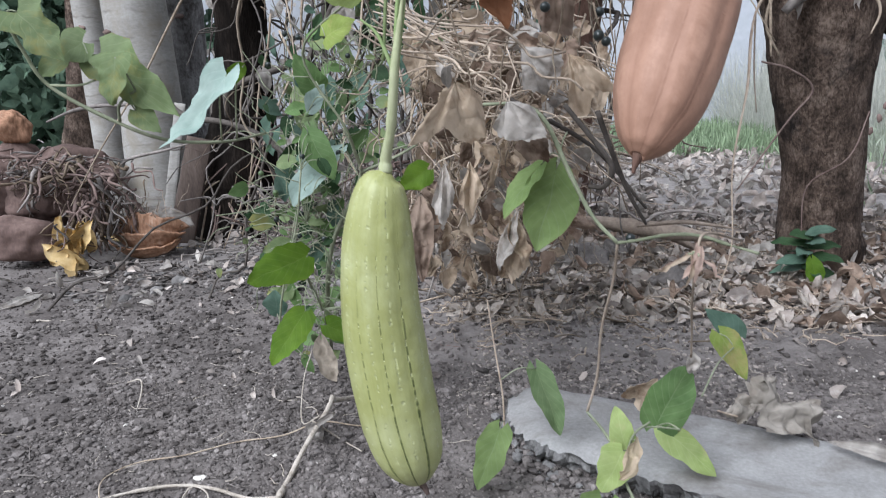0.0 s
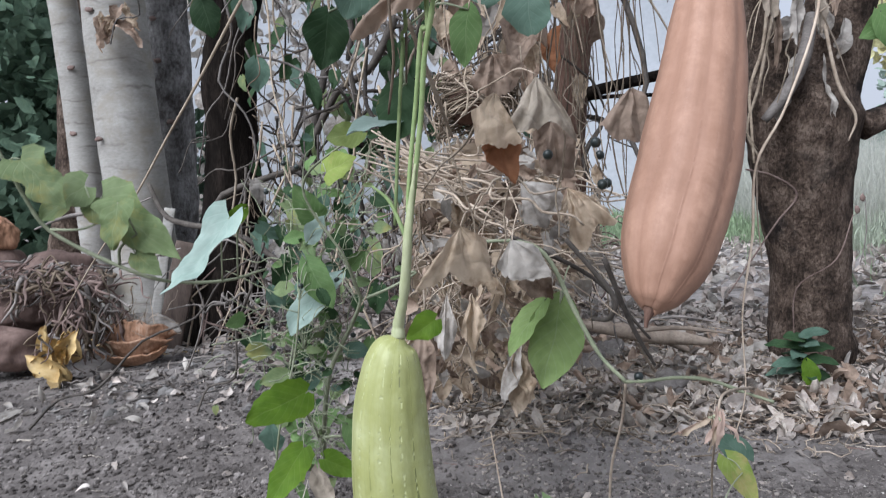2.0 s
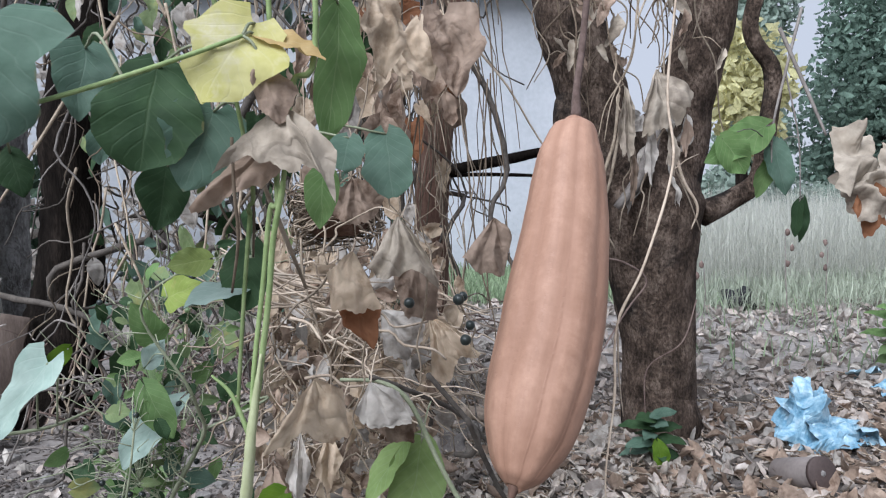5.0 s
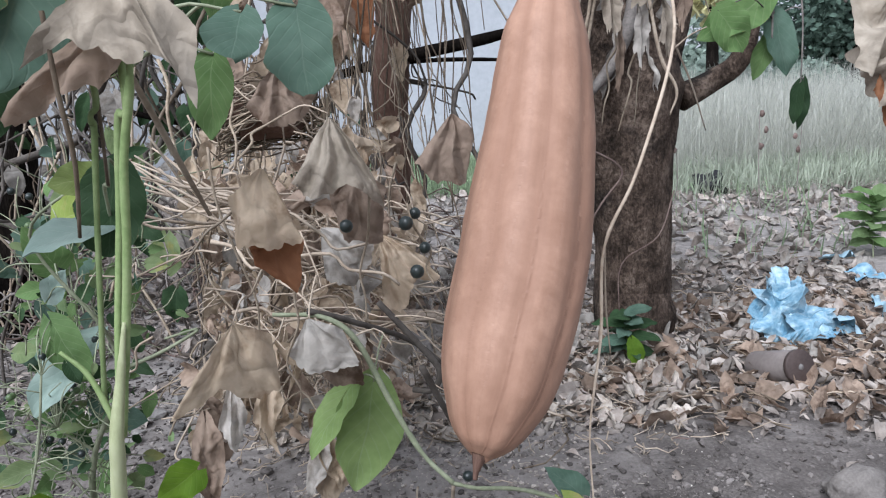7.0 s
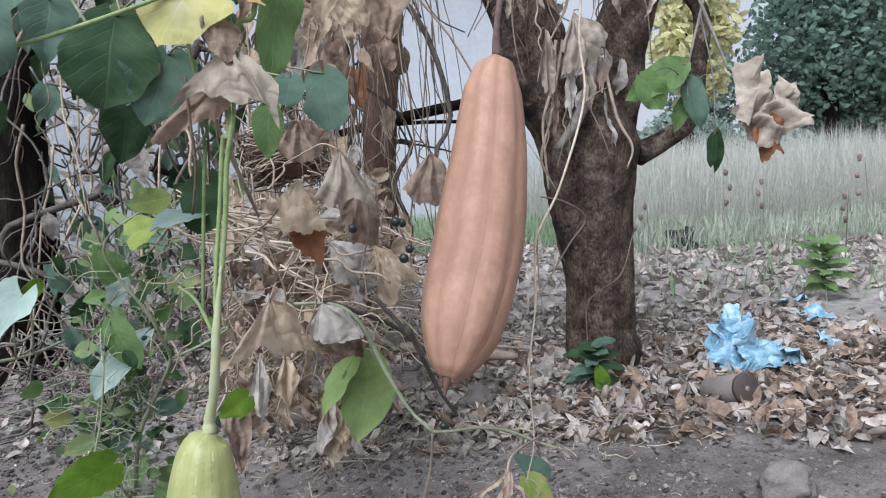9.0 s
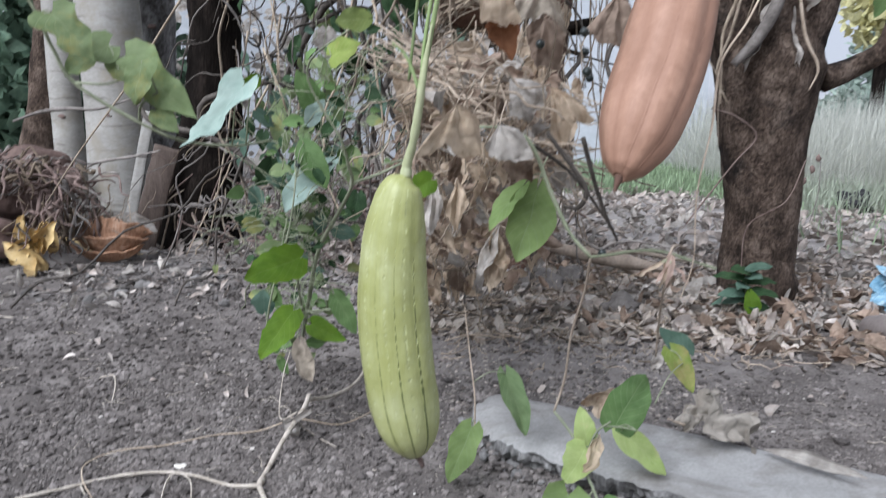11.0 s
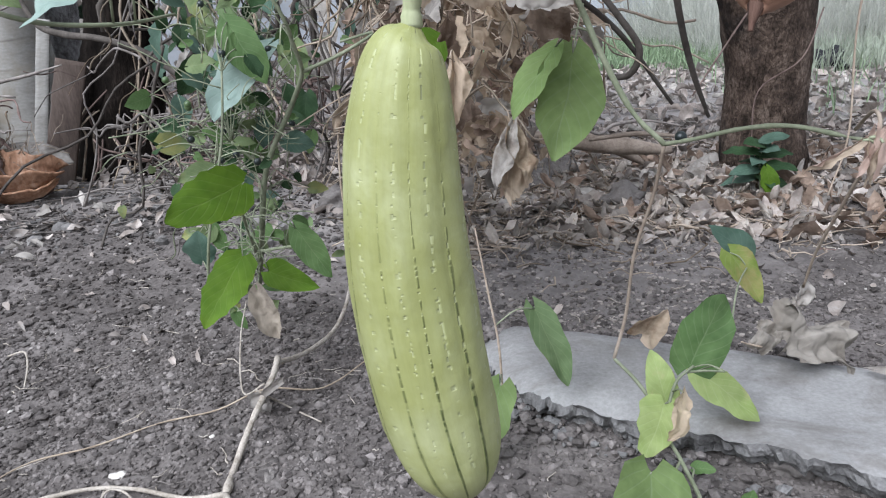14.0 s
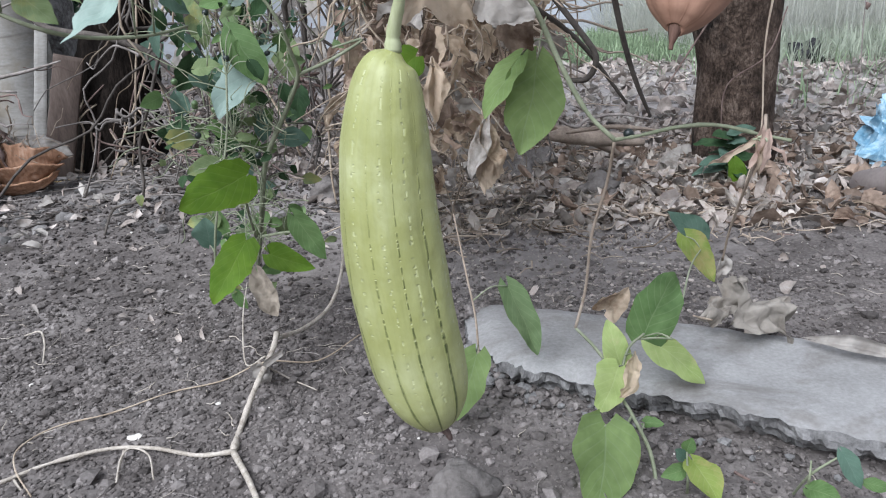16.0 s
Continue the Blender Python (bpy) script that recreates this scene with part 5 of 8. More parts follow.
def tangle_spot(r, xs, ys, zs):
    """A place in the tangle, which widens away from the path."""
    y = r.uniform(*ys)
    return np.array((0.05 + (r.uniform(*xs) - 0.05) * y / 1.9, y, 0.6 + (r.uniform(*zs) - 0.6) * y / 1.9))


def strands(count, xs, ys, zs, spread, radius, material, name, label, drop=(0.1, 0.4), lean=0.08, seed=0, sway=0.0, bends=7):
    r = np.random.default_rng(seed)
    sh = Sheet()
    for _ in range(count):
        a = tangle_spot(r, xs, ys, zs)
        b = a + (r.normal(sway, lean), r.normal(0, lean * 0.6), -r.uniform(*drop))
        b[2] = max(b[2], 0.02, 0.40 - 0.36 * (a[1] - 1.0) + 0.05 * r.random())
        a[2] = max(a[2], b[2] + 0.03)
        line = wander(a, b, r, spread, bends)
        LINES.setdefault(tangle.name, []).append(line)
        sh.add(*tube(line, [radius * r.uniform(0.6, 1.3), radius * r.uniform(0.4, 0.9)], 5))
    ob = part(name, sh, material, tangle, label)
    ob["kind"] = "stuff"
    return ob


strands(60, (-0.18, 0.09), (1.0, 2.1), (0.10, 0.50), 0.009, 0.0015, VINE_HAZEL, "hanging_strand", "thin tan vine strands", seed=62)
strands(60, (-0.18, 0.09), (1.0, 1.9), (0.10, 0.50), 0.010, 0.0015, VINE_DRY, "pale_strand", "thin curling tan vine strands", seed=67, bends=6)
strands(42, (-0.17, 0.16), (0.95, 1.4), (0.46, 0.72), 0.010, 0.0019, VINE_DRY, "crossing_strand", "long tan vine strands crossing one another", (0.0, 0.10), 0.05, seed=63, sway=0.15)
strands(72, (-0.16, 0.20), (0.96, 1.4), (0.40, 0.70), 0.013, 0.0013, VINE_DRY, "looped_strand", "thin looping brown vine strands", (-0.06, 0.14), 0.09, seed=68, sway=0.04, bends=7)
strands(36, (-0.16, 0.18), (1.2, 1.7), (0.42, 0.70), 0.022, 0.0017, VINE_UMBER, "dark_strand", "thin dark vine strands", (-0.06, 0.2), 0.09, seed=69)
strands(36, (-0.16, 0.30), (1.2, 2.2), (0.45, 0.90), 0.010, 0.0016, VINE_HAZEL, "brown_strand", "thin brown vine strands", seed=64)
strands(52, (-0.10, 0.34), (1.1, 2.2), (0.7, 1.5), 0.014, 0.0015, VINE_HAZEL, "upper_strand", "thin tan vine strands", (0.2, 0.6), 0.05, seed=65)
strands(54, (-0.15, 0.26), (1.3, 2.2), (0.05, 0.38), 0.014, 0.0016, VINE_DRY, "low_strand", "thin tan vine strands", (0.0, 0.2), 0.08, seed=66)
for a, b, w in (((-0.002, 0.860, 0.737), (0.027, 0.880, 0.501), 0.0013), ((0.069, 0.840, 0.635), (0.054, 0.860, 0.479), 0.0012), ((0.134, 0.830, 0.690), (0.125, 0.840, 0.574), 0.0013), ((0.169, 0.860, 0.677), (0.192, 0.870, 0.596), 0.0013), ((0.031, 0.830, 0.704), (-0.035, 0.860, 0.632), 0.0014), ((0.059, 0.860, 0.645), (0.025, 0.840, 0.607), 0.0013), ((-0.072, 0.880, 0.564), (-0.126, 0.920, 0.487), 0.0012), ((0.023, 0.830, 0.719), (0.023, 0.840, 0.812), 0.0012), ((0.017, 0.840, 0.718), (0.064, 0.860, 0.761), 0.0014), ((-0.023, 0.900, 0.700), (-0.014, 0.900, 0.766), 0.0011)):
    stem(tangle, wander(a, b, rng, 0.004, 6)[::3], [w, w * 0.9, w * 0.7], VINE_HAZEL, "long_strand", knobs=0.05)
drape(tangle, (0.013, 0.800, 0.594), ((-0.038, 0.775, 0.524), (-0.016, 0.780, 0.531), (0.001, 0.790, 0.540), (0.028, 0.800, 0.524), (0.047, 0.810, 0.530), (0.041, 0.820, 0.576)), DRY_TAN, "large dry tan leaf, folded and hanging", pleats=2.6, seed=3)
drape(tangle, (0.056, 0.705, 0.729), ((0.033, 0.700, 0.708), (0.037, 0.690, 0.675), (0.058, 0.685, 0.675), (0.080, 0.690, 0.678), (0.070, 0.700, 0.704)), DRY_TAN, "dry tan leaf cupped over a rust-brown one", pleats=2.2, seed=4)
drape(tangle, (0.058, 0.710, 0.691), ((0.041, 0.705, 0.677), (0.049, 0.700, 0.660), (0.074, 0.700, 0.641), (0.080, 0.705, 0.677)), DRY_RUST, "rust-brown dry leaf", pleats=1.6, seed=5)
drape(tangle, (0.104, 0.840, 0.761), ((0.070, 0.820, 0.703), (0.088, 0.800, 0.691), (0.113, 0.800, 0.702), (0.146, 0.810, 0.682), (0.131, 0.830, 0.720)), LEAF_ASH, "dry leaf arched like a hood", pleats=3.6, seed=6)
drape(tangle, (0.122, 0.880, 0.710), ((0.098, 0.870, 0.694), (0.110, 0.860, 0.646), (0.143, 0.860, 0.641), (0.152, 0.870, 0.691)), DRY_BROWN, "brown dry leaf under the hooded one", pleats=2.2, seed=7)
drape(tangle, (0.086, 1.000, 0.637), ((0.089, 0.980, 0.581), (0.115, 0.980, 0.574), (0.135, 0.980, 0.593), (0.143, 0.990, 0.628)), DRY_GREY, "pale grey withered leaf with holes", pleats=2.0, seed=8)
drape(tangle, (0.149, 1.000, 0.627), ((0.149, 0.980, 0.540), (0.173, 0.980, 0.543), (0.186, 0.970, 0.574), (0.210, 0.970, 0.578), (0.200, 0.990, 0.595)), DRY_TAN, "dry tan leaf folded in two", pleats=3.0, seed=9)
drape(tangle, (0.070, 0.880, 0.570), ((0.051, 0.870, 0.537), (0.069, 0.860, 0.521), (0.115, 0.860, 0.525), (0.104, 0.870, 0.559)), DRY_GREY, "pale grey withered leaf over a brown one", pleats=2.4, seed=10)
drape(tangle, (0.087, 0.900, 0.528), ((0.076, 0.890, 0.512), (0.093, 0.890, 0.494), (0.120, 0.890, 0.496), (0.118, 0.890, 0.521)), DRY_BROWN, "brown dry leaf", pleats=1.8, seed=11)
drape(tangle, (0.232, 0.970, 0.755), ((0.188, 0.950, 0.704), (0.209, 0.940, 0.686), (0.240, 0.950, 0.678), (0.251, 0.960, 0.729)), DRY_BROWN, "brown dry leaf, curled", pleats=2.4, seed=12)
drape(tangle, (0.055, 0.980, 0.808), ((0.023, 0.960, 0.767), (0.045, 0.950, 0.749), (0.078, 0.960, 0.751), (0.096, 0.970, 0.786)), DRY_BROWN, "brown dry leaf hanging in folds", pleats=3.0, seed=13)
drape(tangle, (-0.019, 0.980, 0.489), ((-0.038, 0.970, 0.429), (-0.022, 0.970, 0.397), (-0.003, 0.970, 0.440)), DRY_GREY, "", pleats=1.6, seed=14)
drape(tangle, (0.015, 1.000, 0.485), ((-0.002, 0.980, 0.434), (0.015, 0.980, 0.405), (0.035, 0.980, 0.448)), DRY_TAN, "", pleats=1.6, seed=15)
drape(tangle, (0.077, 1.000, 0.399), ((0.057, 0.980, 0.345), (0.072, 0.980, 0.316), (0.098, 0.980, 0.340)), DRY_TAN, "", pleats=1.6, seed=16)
leaf(tangle, (0.072, 0.980, 0.405), (0.090, 0.970, 0.338), 0.028, DRY_TAN, (0.4, -1, 0.1), form="narrow", name="dry_leaf", fold=0.5, curl=0.3, crumple=0.12, seed=80)
leaf(tangle, (0.077, 0.980, 0.409), (0.055, 0.970, 0.335), 0.022, DRY_GREY, (-0.5, -1, 0.1), form="narrow", name="dry_leaf", fold=0.5, curl=0.4, crumple=0.12, seed=81)
leaf(tangle, (-0.057, 1.000, 0.423), (-0.061, 1.000, 0.311), 0.036, DRY_BROWN, (0.2, -1, 0.0), form="oval", name="dry_leaf", fold=0.3, curl=0.3, crumple=0.1, seed=82)
leaf(tangle, (0.165, 0.900, 0.989), (0.180, 0.880, 0.893), 0.075, DRY_BROWN, (0.2, -1, 0.2), name="dry_leaf", label="brown dry leaf hanging in folds", fold=0.6, curl=0.4, crumple=0.12, seed=83)
leaf(tangle, (0.137, 0.900, 0.982), (0.149, 0.900, 0.914), 0.05, DRY_TAN, (-0.3, -1, 0.2), form="oval", name="dry_leaf", fold=0.5, curl=0.4, crumple=0.12, seed=84)
leaf(tangle, (0.089, 0.800, 0.978), (0.095, 0.800, 0.900), 0.05, DRY_TAN, (0.3, -1, 0.0), form="oval", name="dry_leaf", fold=0.5, curl=0.4, crumple=0.12, seed=85)
rng = np.random.default_rng(87)
dry_mats = [DRY_TAN, DRY_TAN, DRY_GREY, DRY_TAN, DRY_BROWN]
for k in range(270):
    if k >= 220:
        base = tangle_spot(rng, (-0.17, 0.22), (1.25, 1.7), (0.46, 0.74))
    elif k < 84:
        base = tangle_spot(rng, (-0.18, 0.09), (1.0, 2.1), (0.06, 0.50))
    elif k < 165:
        base = tangle_spot(rng, (-0.16, 0.32), (1.0, 2.1), (0.42, 0.72))
    else:
        base = tangle_spot(rng, (-0.08, 0.22), (1.1, 2.1), (0.78, 1.45))
    size = rng.uniform(0.034, 0.072) * (0.6 + 0.4 * base[1])
    d = Vector((rng.normal(0, 0.4), rng.normal(0, 0.3), -1)).normalized() * size
    base[2] = max(base[2], 0.03 - d[2], 0.38 - 0.36 * (base[1] - 1.0) - d[2])
    if k < 165 and k % 3 == 0:
        continue
    leaf(tangle, tuple(base), tuple(Vector(base) + d), size * rng.uniform(0.4, 0.8), dry_mats[k % 5] if k < 220 else (DRY_BROWN, DRY_TAN)[k % 2], (rng.normal(0, 0.7), -1, rng.normal(0.1, 0.4)),
         form=("oval", "heart", "narrow")[k % 3], name="dry_leaf", fold=rng.uniform(0.2, 0.8), curl=rng.uniform(-0.3, 0.9), roll=rng.uniform(0.2, 1.3), crumple=rng.uniform(0.1, 0.17), seed=200 + k, nu=11, nv=8)

stalks(tangle, 0.10, 0.0009, VINE_DRY)

# small crumpled pieces of leaf caught all through the tangle
for material, count, seed, name in ((DRY_TAN, 210, 621, "pale_leaf_piece"), (DRY_BROWN, 170, 622, "brown_leaf_piece"), (DRY_GREY, 120, 623, "grey_leaf_piece")):
    r = np.random.default_rng(seed)
    kinds = [blade(1.0, r.uniform(0.45, 0.9), ("oval", "heart", "broad")[k % 3], r.uniform(0.3, 0.9), r.uniform(-0.4, 1.2), r.uniform(0.3, 1.4), 0.17, seed + k, 9, 7) for k in range(8)]
    pieces = Sheet()
    for k in range(count):
        c = tangle_spot(r, (-0.17, 0.26), (1.0, 1.9), (0.20, 0.74) if k % 3 else (0.12, 0.45))
        c[2] = max(c[2], 0.06, 0.40 - 0.36 * (c[1] - 1.0))
        v, f, uv = kinds[k % 8]
        size = r.uniform(0.018, 0.048) * (0.6 + 0.4 * c[1])
        pieces.add(np.asarray(v) @ np.array(Euler((r.normal(-1.2, 0.7), r.normal(0, 0.8), r.uniform(0, 6.28))).to_matrix()).T * size + c, f, uv)
    part(name, pieces, material, tangle, "small crumpled pieces of dry leaf")["kind"] = "stuff"

# pale straw laid across the tangle, and a matted round of fibres above it
r = np.random.default_rng(611)
straw = Sheet()
for k in range(18):
    a = np.array((-0.115 + r.normal(0, 0.022), 1.10 + r.normal(0, 0.04), 0.700 + r.normal(0, 0.020)))
    b = np.array((0.045 + r.normal(0, 0.03), 1.09 + r.normal(0, 0.05), 0.640 + r.normal(0, 0.022)))
    mid = (a + b) / 2 + (r.normal(-0.01, 0.012), -0.02, -0.012 + r.normal(0, 0.010))
    straw.add(*tube(curve([a, mid, b], 6), [0.0012, 0.0019, 0.0010], 5, 0.06, r))
part("straw", straw, VINE_DRY, tangle, "pale straw-like stems lying across")["kind"] = "stuff"
nest = thing("fibre_nest", (0.027, 1.142, 0.735), "matted round nest of dry brown fibres caught in the vines", "nest")
part("core", Sheet().add(*lump((0.027, 1.160, 0.758), (0.054, 0.030, 0.030), r, 0.3, 3)), BARK_RED, nest, "dark brown matted middle")
for material, count, seed in ((VINE_HAZEL, 70, 612), (VINE_UMBER, 60, 613), (VINE_DRY, 26, 614)):
    r = np.random.default_rng(seed)
    fibre = Sheet()
    for k in range(count):
        a0, turn, rad = r.uniform(0, 6.28), r.uniform(1.2, 3.4), r.uniform(0.7, 1.12)
        tilt, lift = r.normal(0, 0.25), r.normal(0, 0.012)
        pts = [(0.027 + 0.062 * rad * math.cos(q), 1.142 + 0.036 * rad * math.sin(q), 0.760 + lift + 0.030 * rad * math.sin(q * 0.9 + seed) + tilt * 0.03 * math.cos(q)) for q in np.linspace(a0, a0 + turn, 7)]
        fibre.add(*tube(curve(np.array(pts) + r.normal(0, 0.004, (7, 3)), 3), [0.0010, 0.0013, 0.0007], 4))
    part("fibre", fibre, material, nest)["kind"] = "stuff"

# ---- green-stemmed shoot with the folded leaf and withered flowers ----
shoot = thing("vine_shoot", (0.204, 1.113, 0.050), "green vine shoot with a broad folded leaf and thin drooping stems", "vine")
stem(shoot, [(0.035, 0.920, 0.565), (0.084, 0.900, 0.564), (0.115, 0.880, 0.544), (0.145, 0.870, 0.479), (0.172, 0.860, 0.428), (0.200, 0.850, 0.398)], [0.002, 0.0026, 0.003, 0.003, 0.0027, 0.0024], VINE_GREEN, knobs=0.07)
stem(shoot, [(0.200, 0.850, 0.398), (0.218, 0.820, 0.407), (0.247, 0.790, 0.419), (0.273, 0.760, 0.424), (0.300, 0.730, 0.419), (0.321, 0.710, 0.415)], [0.0020, 0.0019, 0.0022, 0.0018, 0.0014], VINE_GREEN, knobs=0.17)
stem(shoot, [(0.200, 0.850, 0.398), (0.198, 0.870, 0.345), (0.187, 0.890, 0.278), (0.183, 0.900, 0.207), (0.170, 0.895, 0.159)], [0.002, 0.0018, 0.0018, 0.002], VINE_DRY)
stem(shoot, [(0.170, 0.895, 0.159), (0.190, 0.880, 0.139), (0.205, 0.860, 0.119), (0.213, 0.840, 0.108)], [0.002, 0.0022, 0.002], VINE_GREEN)
stem(shoot, [(0.071, 0.900, 0.571), (0.110, 0.930, 0.549), (0.188, 0.980, 0.498), (0.258, 1.000, 0.415)], [0.0034, 0.0032, 0.003, 0.002], VINE_DARK, label="dark thin stem")
stem(shoot, [(0.164, 0.750, 0.558), (0.185, 0.780, 0.508), (0.205, 0.800, 0.465), (0.228, 0.820, 0.426)], [0.003, 0.0028, 0.0026, 0.0016], VINE_DARK, label="dark thin stem")
stem(shoot, [(0.142, 0.950, 0.561), (0.180, 0.950, 0.514), (0.204, 0.950, 0.479), (0.197, 0.960, 0.453), (0.176, 0.970, 0.451)], [0.0034, 0.0036, 0.0038, 0.003], VINE_DARK, label="dark bent twig")
leaf(shoot, (0.131, 0.930, 0.480), (0.103, 0.890, 0.380), 0.070, LEAF_SUNLIT, (0.25, -1, 0.45), label="broad folded green leaf", form="oval", fold=0.25, curl=0.3, seed=91)
leaf(shoot, (0.111, 0.920, 0.487), (0.064, 0.880, 0.424), 0.036, LEAF_SUNLIT, (-0.7, -0.8, 0.2), form="oval", label="pale underside of a folded leaf", fold=0.2, curl=0.3, seed=92)
FLOWER = np.array((0.230, 0.580, 0.446))
r = np.random.default_rng(95)
for k in range(11):
    base = FLOWER + (r.normal(0, 0.004), r.normal(0, 0.004), r.normal(0, 0.003))
    tip = base + (r.normal(-0.006, 0.010), r.normal(0, 0.008), -r.uniform(0.014, 0.030))
    leaf(shoot, tuple(base), tuple(tip), r.uniform(0.003, 0.0075), (PETAL, DRY_TAN, PETAL)[k % 3], (r.normal(0, 0.5), -1, 0.2), form="narrow", name="withered_petal", label="withered pinkish petal", fold=0.4, curl=r.uniform(-0.5, 0.7), crumple=0.12, seed=930 + k, nu=9, nv=6)
stem(shoot, [(0.311, 0.735, 0.423), (0.243, 0.605, 0.457), (0.230, 0.580, 0.442), (0.238, 0.625, 0.386), (0.247, 0.660, 0.349), (0.252, 0.680, 0.316)], [0.0014, 0.0012, 0.0011, 0.001], VINE_DRY, "flower_stalk")
leaf(shoot, (0.253, 0.680, 0.318), (0.254, 0.686, 0.297), 0.012, DRY_GREY, (0, -1, 0.2), form="oval", name="withered_flower", label="withered pale flower", fold=0.4, curl=0.5, crumple=0.2, seed=94)
for k, (c) in enumerate(((0.176, 0.860, 0.667), (0.184, 0.860, 0.634), (0.215, 0.850, 0.404), (0.156, 0.740, 0.678), (0.165, 0.760, 0.635), (0.112, 0.800, 0.669))):
    part("berry", Sheet().add(*lump(c, (0.0058,) * 3, rng, 0.03, 2)), BERRY, shoot, "round black berry")

stalks(shoot, 0.08, 0.0011, VINE_GREEN)

# ---- creeping weed over the slab ----
weed = thing("slab_weed", (0.230, 0.776, 0.010), "low creeping weed with heart-shaped leaves, some yellowing", "weed")
stem(weed, [(0.238, 0.771, 0.005), (0.237, 0.800, 0.039), (0.221, 0.820, 0.077), (0.212, 0.840, 0.100), (0.225, 0.860, 0.141), (0.248, 0.870, 0.157)], [0.0024, 0.0024, 0.002, 0.0018, 0.0015], VINE_GREEN)
stem(weed, [(0.221, 0.820, 0.077), (0.196, 0.800, 0.057), (0.176, 0.800, 0.074)], [0.0016, 0.0014, 0.001], VINE_GREEN)
stem(weed, [(0.241, 0.870, 0.150), (0.266, 0.880, 0.145), (0.291, 0.890, 0.137)], [0.0015, 0.0013, 0.001], VINE_GREEN)
stem(weed, [(0.058, 0.980, 0.051), (0.056, 0.990, 0.135), (0.046, 1.000, 0.201), (0.034, 1.020, 0.279)], [0.0016, 0.0015, 0.0014, 0.001], VINE_DRY)
leaf(weed, (0.052, 0.950, 0.105), (0.020, 0.920, 0.026), 0.046, LEAF_SUNLIT, (-0.2, -1, 0.4), form="broad", label="heart-shaped green leaf", fold=0.2, curl=0.3, seed=111)
leaf(weed, (0.106, 1.030, 0.167), (0.141, 0.990, 0.078), 0.040, LEAF_FRESH, (0.3, -1, 0.3), form="broad", label="upright green leaf", fold=0.35, curl=0.25, seed=112)
leaf(weed, (0.268, 0.930, 0.123), (0.315, 0.960, 0.199), 0.062, LEAF_MID, (-0.1, -1, 0.3), form="broad", label="broad green leaf", fold=0.1, curl=0.2, seed=113)
leaf(weed, (0.217, 0.860, 0.121), (0.205, 0.880, 0.174), 0.034, LEAF_LIME, (-0.1, -1, 0.4), form="broad", label="yellow-green leaf", fold=0.2, curl=0.2, seed=114)
leaf(weed, (0.212, 0.850, 0.126), (0.181, 0.810, 0.090), 0.050, LEAF_LIME, (0.1, -1, 0.5), form="broad", label="yellow-green leaf with a withered edge", fold=0.1, curl=0.2, seed=115)
leaf(weed, (0.277, 0.930, 0.119), (0.345, 0.910, 0.060), 0.040, LEAF_LIME, (0.0, -1, 0.6), form="broad", label="yellow-green leaf", fold=0.2, curl=0.3, seed=116)
leaf(weed, (0.184, 0.800, 0.079), (0.160, 0.740, 0.004), 0.078, LEAF_SUNLIT, (0.1, -1, 0.5), form="broad", label="broad heart-shaped green leaf", fold=0.2, curl=0.2, seed=117)
leaf(weed, (0.225, 0.835, 0.146), (0.204, 0.810, 0.106), 0.024, DRY_TAN, (0.2, -1, 0.2), form="narrow", name="dry_leaf", label="withered curled leaf", fold=0.4, curl=0.5, crumple=0.15, seed=118)
leaf(weed, (0.242, 0.840, 0.053), (0.263, 0.830, 0.055), 0.016, LEAF_MID, (0, -0.7, 1), form="broad", fold=0.2, curl=0.3, seed=119)
leaf(weed, (0.409, 1.165, 0.178), (0.448, 1.135, 0.110), 0.048, LEAF_YGREEN, (0.1, -1, 0.5), label="yellowing leaf", fold=0.3, curl=0.3, seed=120)
leaf(weed, (0.450, 1.195, 0.162), (0.395, 1.215, 0.206), 0.045, LEAF_BLUE, (0.0, -1, 0.6), fold=0.2, curl=0.3, seed=121)
stem(weed, [(0.344, 1.000, 0.138), (0.390, 1.090, 0.156), (0.444, 1.175, 0.158)], [0.0014, 0.0013, 0.001], VINE_GREEN)

stalks(weed, 0.08, 0.0011, VINE_GREEN)

seedling = thing("seedling", (0.276, 0.784, 0.000), "small seedling with yellow-edged leaves growing from soil", "seedling")
stem(seedling, [(0.269, 0.764, 0.000), (0.259, 0.740, 0.040), (0.260, 0.750, 0.069)], [0.0018, 0.0016, 0.001], VINE_GREEN)
for b, t, w, m in (((0.267, 0.750, 0.058), (0.278, 0.700, 0.039), 0.036, LEAF_YGREEN), ((0.264, 0.760, 0.063), (0.269, 0.760, 0.080), 0.016, LEAF_MID), ((0.261, 0.750, 0.048), (0.229, 0.740, 0.047), 0.018, LEAF_MID), ((0.257, 0.750, 0.061), (0.247, 0.750, 0.074), 0.014, LEAF_BLUE)):
    leaf(seedling, b, t, w, m, (0, -0.8, 0.8), form="oval", fold=0.2, curl=0.3, seed=131)
sprout = thing("sprout", (0.408, 0.746, 0.000), "small green sprout beside the slab", "seedling")
stem(sprout, [(0.383, 0.749, 0.000), (0.372, 0.700, 0.065), (0.403, 0.700, 0.086)], [0.0016, 0.0015, 0.001], VINE_GREEN)
stem(sprout, [(0.396, 0.748, 0.000), (0.371, 0.700, 0.058), (0.371, 0.700, 0.082)], [0.0016, 0.0015, 0.0008], VINE_GREEN)
for b, t, w, m in (((0.402, 0.700, 0.090), (0.415, 0.680, 0.058), 0.022, LEAF_BLUE), ((0.371, 0.700, 0.048), (0.389, 0.670, 0.055), 0.024, LEAF_MID), ((0.425, 0.690, 0.057), (0.448, 0.680, 0.055), 0.014, LEAF_MID)):
    leaf(sprout, b, t, w, m, (0, -0.8, 0.8), form="oval", fold=0.2, curl=0.3, seed=132)

